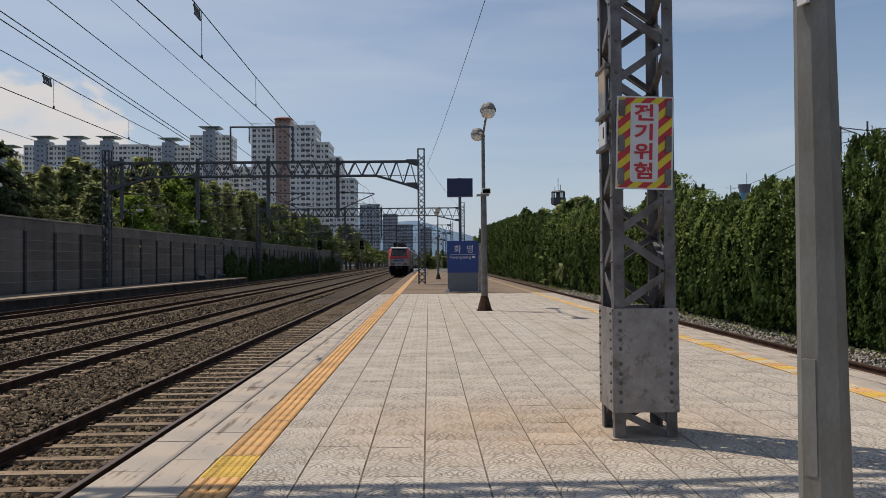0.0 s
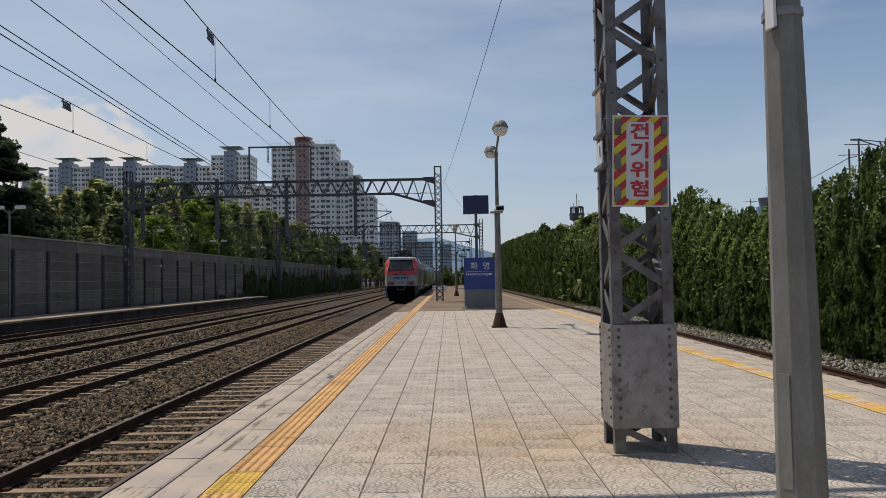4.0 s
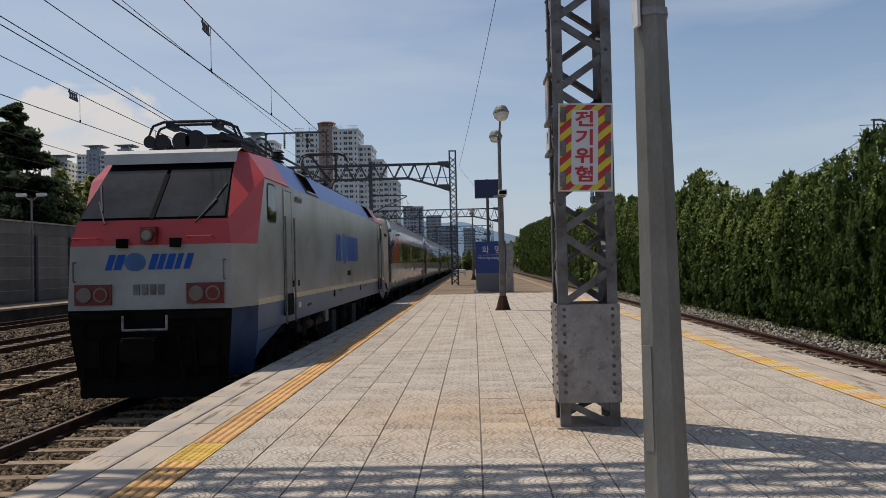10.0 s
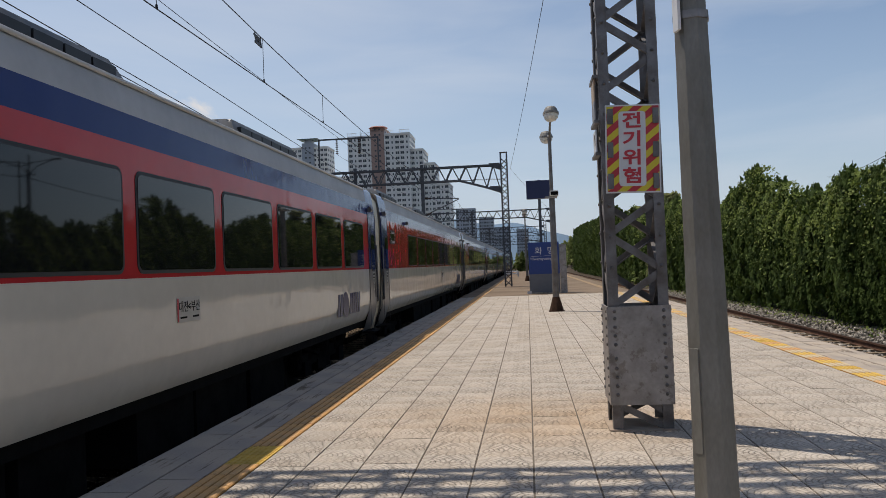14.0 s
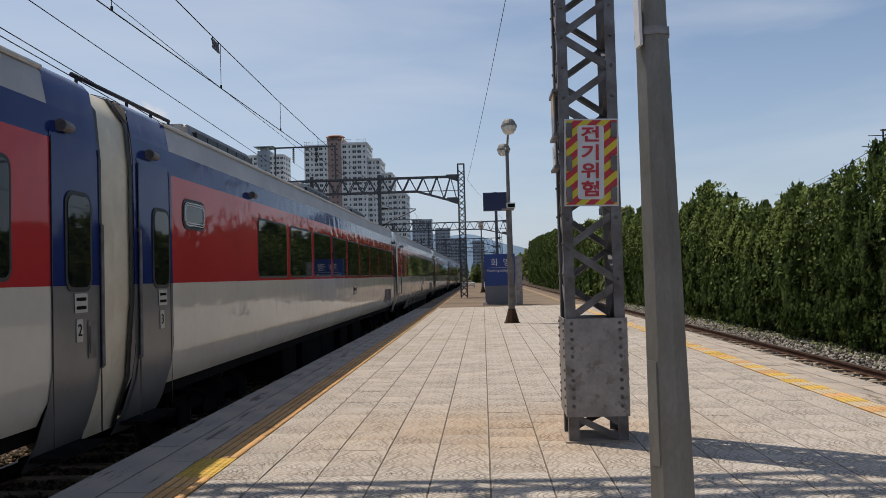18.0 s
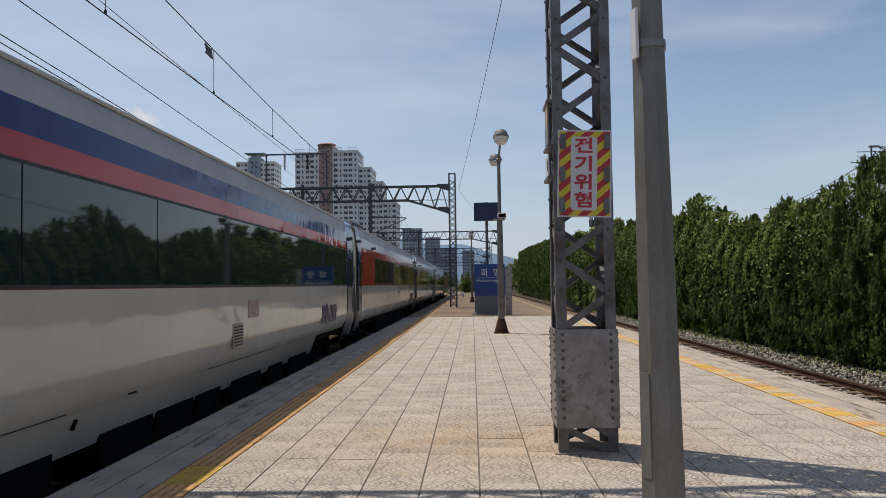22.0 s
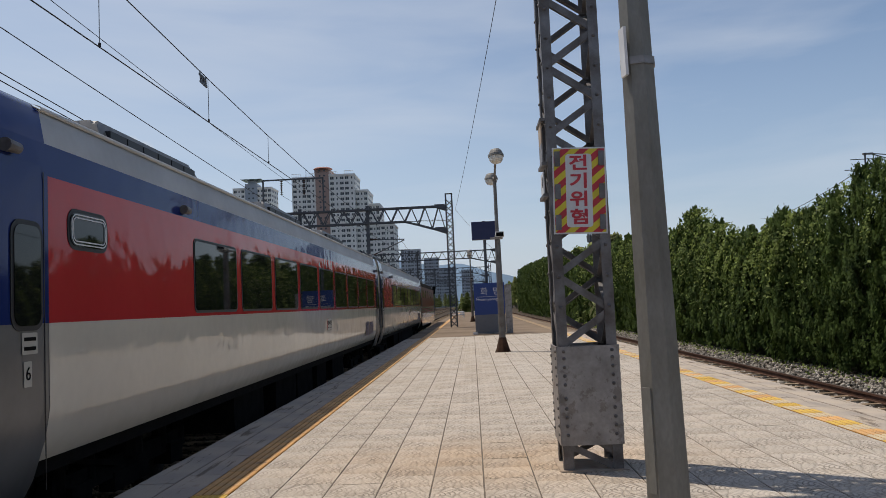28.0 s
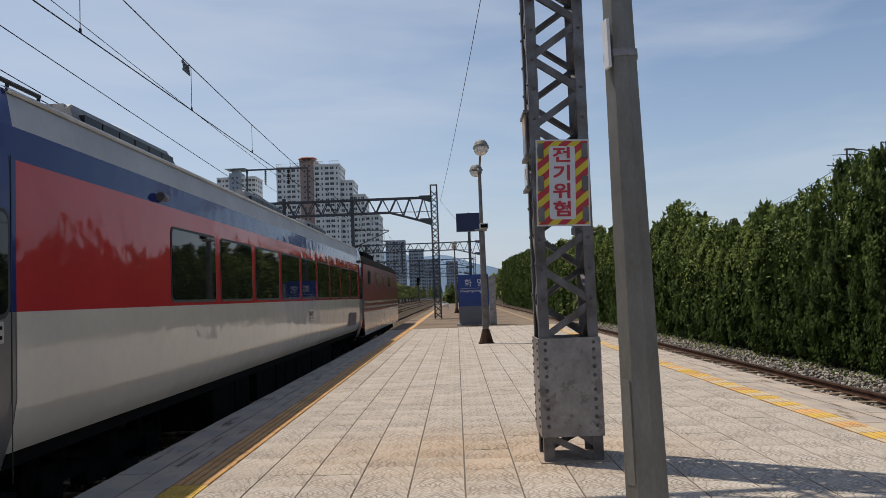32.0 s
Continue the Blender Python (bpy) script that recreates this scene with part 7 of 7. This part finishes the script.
def apartment(x, y, w, d, h, mat, label, floors, bays, core=None, frame_top=False):
    """A slab or tower block: piers, a band of windows and sills on each storey, a parapet and stair towers."""
    x, y, w, d, h = x * FAR, y * FAR, w * FAR, d * FAR, (h - 2.3) * FAR + 2.3
    floors = max(4, round(h / 2.75))
    o = thing("apartment_building", pose(x, y, -0.76), label, "building", "distant apartment blocks")
    boxed("wall", M[mat], (-w / 2, 0, 0, w / 2, d, h), o)
    boxed("parapet", M[mat], [(-w / 2 - 0.3, -0.5, h, w / 2 + 0.3, 0.1, h + 0.9), (-w / 2 - 0.3, d - 0.1, h, w / 2 + 0.3, d + 0.3, h + 0.9), (w / 2, 0.1, h, w / 2 + 0.3, d - 0.1, h + 0.9)], o)
    fh, bw = h / floors, w / bays
    g = random.Random(round(x))
    bm, bf = bmesh.new(), bmesh.new()
    for j in range(bays):
        cx = -w / 2 + bw * (j + 0.5)
        if j % 3 == 1:
            box(bm, cx - bw * 0.14, -0.10, fh * 0.36, cx + bw * 0.14, 0.02, fh * 0.78)
        else:
            box(bm, cx - bw * 0.36, -0.10, fh * 0.34, cx - 0.06, 0.02, fh * 0.82)
            box(bm, cx + 0.06, -0.10, fh * 0.34, cx + bw * 0.36, 0.02, fh * 0.82)
            box(bf, cx - bw * 0.42, -0.35, fh * 0.02, cx + bw * 0.42, 0.02, fh * 0.30)
    side = max(2, int(d / 4))
    for j in range(side):
        cy = d * (j + 0.5) / side
        box(bm, w / 2 - 0.02, cy - 0.9, fh * 0.34, w / 2 + 0.10, cy + 0.9, fh * 0.80)
    row, sill = mesh_of("storey_glazing", bm, M["far_glass"]), mesh_of("balcony_band", bf, M[mat])
    for i in range(floors):
        tagged(piece("storey_glazing", row, o, pose(0, 0, fh * i)), kind="stuff")
        tagged(piece("balcony_band", sill, o, pose(0, 0, fh * i)), kind="stuff")
    for j in range(0, bays + 1, 3):
        cx = -w / 2 + bw * j
        boxed("pier", M[mat], (cx - 0.25, -0.5, 0, cx + 0.25, 0.02, h + g.uniform(0.0, 0.8)), o)
    if frame_top:
        for cx in (-w * 0.32, w * 0.30):
            bm = bmesh.new()
            for k in range(5):
                bar(bm, (cx - 2.2 + 1.1 * k, -0.4, h), (cx - 2.2 + 1.1 * k, -0.4, h + 2.4), 0.14, 0.14)
            bar(bm, (cx - 2.5, -0.4, h + 2.4), (cx + 2.5, -0.4, h + 2.4), 0.16, 0.16)
            part("roof_frame", bm, M["white"], o, "open white roof frame")
    for cx, cw, ch, cm in core or ():
        cx, cw, ch = cx * FAR, cw * FAR, ch * FAR
        boxed("stair_core", M[cm], (cx - cw / 2, -1.6, 0, cx + cw / 2, d * 0.5, h + ch), o, "stair tower rising above the roof")
        red = cm == "brick_pink"
        if red:
            bm = bmesh.new()
            tube(bm, (cx, 2, h + ch), (cx, 2, h + ch + 1.8), cw * 0.42, cw * 0.42, 20)
            part("core_neck", bm, M[cm], o)
            bm = bmesh.new()
            tube(bm, (cx, 2, h + ch + 1.8), (cx, 2, h + ch + 2.3), cw * 0.62, cw * 0.74, 24)
            tube(bm, (cx, 2, h + ch + 2.3), (cx, 2, h + ch + 2.9), cw * 0.74, cw * 0.60, 24)
            part("core_cap", bm, M["roof_red"], o, "round red roof disc")
        else:
            boxed("core_neck", M[cm], (cx - cw * 0.3, -0.4, h + ch, cx + cw * 0.3, d * 0.3, h + ch + 1.9), o)
            bm = bmesh.new()
            v = [bm.verts.new((cx + sx * cw * (0.62 + 0.26 * t), yy, h + ch + 1.9 + 0.55 * t)) for t in (0, 1) for sx, yy in ((-1, -2.6), (1, -2.6), (1, d * 0.5), (-1, d * 0.5))]
            for q in ((3, 2, 1, 0), (4, 5, 6, 7), (0, 1, 5, 4), (1, 2, 6, 5), (2, 3, 7, 6), (3, 0, 4, 7)):
                bm.faces.new([v[k] for k in q])
            part("core_cap", bm, M["roof_green"], o, "flat flared roof cap")
        bm = bmesh.new()
        for sx in (-0.24, 0.1):
            box(bm, cx + cw * sx, -1.7, fh * 0.4, cx + cw * (sx + 0.14), -1.59, fh * 0.72)
        me = mesh_of("stair_window", bm, M["far_glass"])
        for i in range(floors):
            tagged(piece("stair_window", me, o, pose(0, 0, fh * (i + 0.5))), kind="stuff")
    return o


apartment(-61.5, 300, 8.8, 16, 52.6, "white", "tall white tower of an apartment block", 20, 5, frame_top=True)
apartment(-54.4, 300.5, 5.6, 15, 55.2, "brick_pink", "pinkish brown stair tower of an apartment block", 20, 1, ((0, 5.0, -0.7, "brick_pink"),))
apartment(-46.8, 299, 9.4, 16, 52.9, "white", "tall white tower of an apartment block", 20, 5, frame_top=True)
apartment(-39.7, 301, 4.6, 16, 46.8, "white", "white apartment block stepped down", 18, 3)
apartment(-35.3, 302, 4.2, 16, 41.4, "white", "white apartment block stepped down", 16, 3)
apartment(-30.6, 303, 5.0, 16, 33.5, "white", "white apartment block stepped down", 13, 3)
apartment(-140.3, 330, 50, 12, 50.6, "white", "long white apartment slab with grey stair towers", 17, 30, ((-18.1, 5.0, 2.4, "core_grey"), (-4.9, 5.0, 2.3, "core_grey"), (8.6, 5.0, 2.2, "core_grey")))
apartment(-106.7, 331, 16, 12, 50.2, "white", "white apartment slab with a grey stair tower", 17, 10, ((-0.1, 5.0, 1.9, "core_grey"),))
apartment(-89.6, 330, 16, 12, 54.3, "white", "white apartment slab with a grey stair tower", 18, 10, ((-0.2, 5.0, 2.2, "core_grey"),))
apartment(-173.1, 330, 7, 12, 47.8, "white", "end of a white apartment slab", 16, 3, ((-0.1, 5.0, 1.6, "core_grey"),))
apartment(-71.5, 350, 9, 12, 48, "brick_pink", "pale pink apartment block", 17, 4)
apartment(-78.5, 338, 7, 12, 42, "white", "plain white apartment block far off", 15, 3)
# the farthest blocks, with haze mixed into their wall colour
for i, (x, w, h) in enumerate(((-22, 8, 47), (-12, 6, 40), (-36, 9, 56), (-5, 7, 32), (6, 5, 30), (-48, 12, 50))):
    apartment((x * 1.6 - 12) / FAR, (640 + 8 * i) / FAR, w * 1.9 / FAR, 14 / FAR, (h - 2.3) / FAR + 2.3, "far_haze_grey", "hazy distant apartment block", 16, 6)

# a small lookout tower and a water tank above the hedge
lk = thing("lookout_tower", pose(19.33, 120, 0.0), "small dark lookout tower with a railed cabin on a post", "tower")
bm = bmesh.new()
tube(bm, (0, 0, -0.8), (0, 0, 9.9), 0.32, 0.28, 10)
for a in range(3):
    bar(bm, (0.9 * math.cos(a * 2.1), 0.9 * math.sin(a * 2.1), -0.8), (0.3 * math.cos(a * 2.1), 0.3 * math.sin(a * 2.1), 9.6), 0.12, 0.12)
part("shaft", bm, M["steel_far"], lk)
bm = bmesh.new()
tube(bm, (0, 0, 9.7), (0, 0, 9.95), 0.5, 1.1, 8)
tube(bm, (0, 0, 9.95), (0, 0, 10.9), 1.1, 1.15, 8)
part("gallery", bm, M["steel_far"], lk)
bm = bmesh.new()
for a in range(8):
    c, d = 0.95 * math.cos(a * math.pi / 4), 0.95 * math.sin(a * math.pi / 4)
    bar(bm, (c, d, 10.9), (c, d, 11.75), 0.14, 0.14)
tube(bm, (0, 0, 11.75), (0, 0, 11.95), 1.1, 0.9, 8)
tube(bm, (0, 0, 10.9), (0, 0, 11.75), 0.35, 0.35, 8)
part("cabin", bm, M["steel_far"], lk)
bm = bmesh.new()
for c, h in ((0.0, 13.9), (0.35, 12.9), (-0.5, 12.5)):
    tube(bm, (c, 0, 11.9), (c, 0, h), 0.045, n=5)
part("mast", bm, M["steel_far"], lk)
for x, y, h, arm in ((20.0, 40, 8.4, 0.9), (34.0, 90, 10.6, 1.2), (20.6, 40.2, 8.95, 1.2)):
    o = thing("utility_pole", pose(x, y, -0.76), "thin utility pole with cross arms beyond the hedge", "pole", "utility poles")
    bm = bmesh.new()
    tube(bm, (0, 0, 0), (0, 0, h), 0.07, 0.045, 8)
    part("post", bm, M["steel_far"], o)
    for z in (h - 0.3,):
        bm = bmesh.new()
        bar(bm, (-arm * 0.6, 0, z), (arm * 0.6, 0, z), 0.035, 0.035)
        part("cross_arm", bm, M["steel_far"], o)
tk = thing("water_tank", pose(39.55, 100, 0.0), "pale blue water tank on a dark stand", "tank")
bm = bmesh.new()
tube(bm, (0, 0, 8.6), (0, 0, 9.75), 1.05, 1.05, 16)
part("tank", bm, M["tank_blue"], tk)
bm = bmesh.new()
tube(bm, (0, 0, 9.75), (0, 0, 10.85), 0.62, 0.80, 16)
part("cabin", bm, M["grey_panel"], tk)
bm = bmesh.new()
tube(bm, (0, 0, 0), (0, 0, 8.6), 0.5, 0.5, 10)
tube(bm, (0.3, 0, 10.85), (0.3, 0, 12.3), 0.04, 0.03, 6)
part("stand", bm, M["steel_far"], tk)
sl = thing("street_lamp", pose(33.0, 60, -0.76), "slim grey street lamp with two curved arms beyond the hedge", "street lamp")
bm = bmesh.new()
tube(bm, (0, 0, 0), (0, 0, 12.6), 0.12, 0.07, 8)
part("post", bm, M["steel_far"], sl)
for sgn in (-1, 1):
    bm = bmesh.new()
    tube(bm, (0, 0, 10.9), (sgn * 0.6, 0, 11.6), 0.04, n=6)
    tube(bm, (sgn * 0.6, 0, 11.6), (sgn * 2.1, 0, 12.1), 0.04, n=6)
    tube(bm, (0, 0, 11.9), (sgn * 2.2, 0, 12.15), 0.04, n=6)
    part("arm", bm, M["steel_far"], sl)
    boxed("lamp_head", M["lamp_shell"], (sgn * 2.4 - 0.35, -0.12, 12.08, sgn * 2.4 + 0.35, 0.12, 12.2), sl)
for x0, y0, x1, y1, z0, z1 in ((20.0, 40, 34, 90, 7.2, 9.4), (20.0, 40, 26, 22, 7.2, 8.6)):
    wire("utility_wire", [(x0, y0, z0), (x1, y1, z1)], 0.02, "thin dark utility wire beyond the hedge", "utility wires", 0.3)

# ---- hills on the horizon ----
def hill(x0, x1, y, height, seed, mat):
    g = np.random.default_rng(seed)
    bm = bmesh.new()
    n = 60
    ridge, foot, rear = [], [], []
    ph = g.uniform(0, 6, 5)
    for i in range(n + 1):
        u = i / n
        h = height * math.sin(math.pi * u) ** 0.8 * (0.78 + 0.14 * math.sin(6 * u + ph[0]) + 0.07 * math.sin(15 * u + ph[1]) + 0.03 * math.sin(41 * u + ph[2]))
        x = x0 + (x1 - x0) * u
        ridge.append(bm.verts.new((x, y + 60, h)))
        foot.append(bm.verts.new((x, y - 150, -1)))
        rear.append(bm.verts.new((x, y + 300, -1)))
    for i in range(n):
        bm.faces.new((foot[i], foot[i + 1], ridge[i + 1], ridge[i]))
        bm.faces.new((ridge[i], ridge[i + 1], rear[i + 1], rear[i]))
    tagged(part("backdrop", bm, mat, None, "", True), "hazy blue wooded hill on the horizon", "hill", kind="structure")


# the haze over these ridges is in their material colours
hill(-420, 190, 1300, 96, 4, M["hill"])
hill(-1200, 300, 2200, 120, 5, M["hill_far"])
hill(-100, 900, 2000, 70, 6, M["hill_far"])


# ---- paving, last: edge slabs, warning tiles, fan-patterned tiles ----
def slab_mesh(name, w, d, mat, chamfer=0.008, thick=0.08):
    bm = bmesh.new()
    box(bm, -w / 2, -d / 2, -thick, w / 2, d / 2, 0)
    for v in bm.verts:
        if v.co.z > -0.01:
            v.co.x -= math.copysign(chamfer * 0.5, v.co.x)
            v.co.y -= math.copysign(chamfer * 0.5, v.co.y)
    return mesh_of(name, bm, mat)


def far_slabs(name, cells, w, d, mat):
    """The paving farther off, joined: one flat slab a cell."""
    v, f = [], []
    for x, y in cells:
        k, x = len(v), x + 0.031
        a, b = w / 2 - 0.004, d / 2 - 0.004
        v += [(x - a, y - b, 0), (x + a, y - b, 0), (x + a, y + b, 0), (x - a, y + b, 0), (x - a, y - b, -0.02), (x + a, y - b, -0.02), (x + a, y + b, -0.02), (x - a, y + b, -0.02)]
        f += [(k, k + 1, k + 2, k + 3), (k, k + 4, k + 5, k + 1), (k + 1, k + 5, k + 6, k + 2), (k + 3, k + 2, k + 6, k + 7)]
    me = bpy.data.meshes.new(name)
    me.from_pydata(v, [], f)
    me.materials.append(mat)
    ob = new(name, me)
    ob.parent, ob.location.x = platform, -0.031
    return tagged(ob, kind="stuff")


for x0, x1 in ((-2.65, -2.28), (-2.274, -1.916), (5.03, 5.38), (5.386, 5.75)):
    me = slab_mesh("edge_slab", x1 - x0 - 0.006, 0.994, M["coping"])
    off = 0.35 if x0 in (-2.274, 5.03) else 0.0
    for i in range(3, 39):
        piece("edge_slab", me, platform, pose((x0 + x1) / 2, i + off - 0.02 if i + off < 38.4 else 38.38, random.uniform(-0.003, 0.001)))
    far_slabs("edge_slabs", [((x0 + x1) / 2, i + off) for i in range(-29, 3)], x1 - x0, 1.0, M["coping"])


def ribbed(name, mat):
    """A warning tile: four rounded bars on a dirty base."""
    bm = bmesh.new()
    box(bm, -0.158, -0.148, -0.05, 0.158, 0.148, 0.0)
    for f in bm.faces:
        f.material_index = 1
    for k in range(4):
        x = -0.117 + 0.078 * k
        v = [bm.verts.new(p) for p in ((x - 0.030, -0.147, 0.001), (x + 0.030, -0.147, 0.001), (x + 0.030, 0.147, 0.001), (x - 0.030, 0.147, 0.001), (x - 0.020, -0.141, 0.008), (x + 0.020, -0.141, 0.008), (x + 0.020, 0.141, 0.008), (x - 0.020, 0.141, 0.008))]
        for q in ((4, 5, 6, 7), (0, 1, 5, 4), (1, 2, 6, 5), (2, 3, 7, 6), (3, 0, 4, 7)):
            bm.faces.new([v[i] for i in q])
    return mesh_of(name, bm, (mat, M["tactile_dirt"]))


def dotted(name, mat):
    bm = bmesh.new()
    box(bm, -0.158, -0.148, -0.05, 0.158, 0.148, 0.0)
    for i in range(6):
        for j in range(6):
            tube(bm, (-0.13 + 0.052 * i, -0.125 + 0.05 * j, 0.0), (-0.13 + 0.052 * i, -0.125 + 0.05 * j, 0.006), 0.017, 0.012, 6, caps=True)
    return mesh_of(name, bm, mat)


RIB, DOT, RIB_NEW = ribbed("warning_tile", M["tactile"]), dotted("warning_tile", M["tactile_new"]), ribbed("warning_tile", M["tactile_new"])
RIB_WORN = ribbed("warning_tile", M["tactile_worn"])
for xc in (-1.748, 4.86):
    cells = []
    for i in range(-60, 118):
        y = 0.15 + 0.3295 * i
        if y > 38.8:
            break
        if 3.0 < y:
            dots = (xc < 0 and i in (19, 20)) or (xc > 0 and i % 11 == 0)
            me = DOT if dots else RIB if xc < 0 else (RIB_NEW, RIB, RIB_WORN, RIB_NEW, RIB_WORN, RIB, RIB_WORN)[i % 7]
            ob = piece("warning_tile", me, platform, pose(xc, y, 0.003 + random.uniform(-0.002, 0.002), 0, 0, 0))
            ob.scale = (1, 1.1, 1)
        else:
            cells.append((xc, y))
    far_slabs("warning_tiles", cells, 0.316, 0.326, M["tactile"])

TILE_MESH = slab_mesh("paving_tile", TILE - 0.012, TILE - 0.001, M["tile"], 0.003)
far, strips = [], []
for j in range(14):
    # whole columns between two narrower ones along the warning bands
    x0, x1 = max(-1.586, -1.6325 + TILE * j), min(4.698, -1.175 + TILE * j)
    x, wide = (x0 + x1) / 2, (x1 - x0) / TILE
    shift = (0.0, 0.12, 0.05, 0.31, 0.22, 0.08, 0.35, 0.15, 0.0, 0.27, 0.1, 0.2, 0.05, 0.3)[j]
    for i in range(-60, 87):
        y = TILE * i + shift
        if y > 38.6:
            continue
        if 4.6 < y < 14.2:
            ob = piece("paving_tile", TILE_MESH, platform, pose(x, y, random.uniform(-0.002, 0.001), random.uniform(-0.2, 0.2), random.uniform(-0.2, 0.2), 0))
            ob.scale = (wide, 1, 1)
        else:
            (far if wide > 0.99 else strips).append((x, y))
far_slabs("paving_tiles", far, TILE - 0.009, TILE + 0.006, M["tile"])
far_slabs("paving_strip", strips, 0.39, TILE + 0.006, M["tile"])


# the nose of the train along the track, second by second
TRAIN = [(0, 112.8), (2, 93.0), (4, 72.8), (6, 52.3), (8, 32.0), (10, 12.1), (12, -7.7), (14, -27.1), (16, -45.8), (18, -63.82), (20, -81.42), (22, -98.0), (24, -113.4), (26, -128.1), (28, -142.15), (30, -155.36), (32, -167.6)]


def motions():
    for body, off in [(loco, 0.0), (tail, LOCO + 7 * COACH)] + [(c, LOCO + i * COACH) for i, c in enumerate(cars)]:
        walk(body, [(t, pose(TRACKS[0], y + off, RAIL_Z)) for t, y in TRAIN])
    # the locomotive's wheels roll until it has gone by
    times, places = [t for t, y in TRAIN], [y for t, y in TRAIN]
    steps = [i / 30 for i in range(0, 30 * 13 + 1)]
    for w, dy, turn in wheels[:8]:
        rows = []
        for t in steps + [32.0]:
            gone = (TRAIN[0][1] - float(np.interp(min(t, 13.0), times, places))) / 0.43
            rows.append((t, pose(0, dy, 0.43) @ Matrix.Rotation(gone, 4, "X") @ pose(0, 0, 0, 0, 0, turn) @ pose(0.7535, 0, 0)))
        walk(w, rows)


motions()
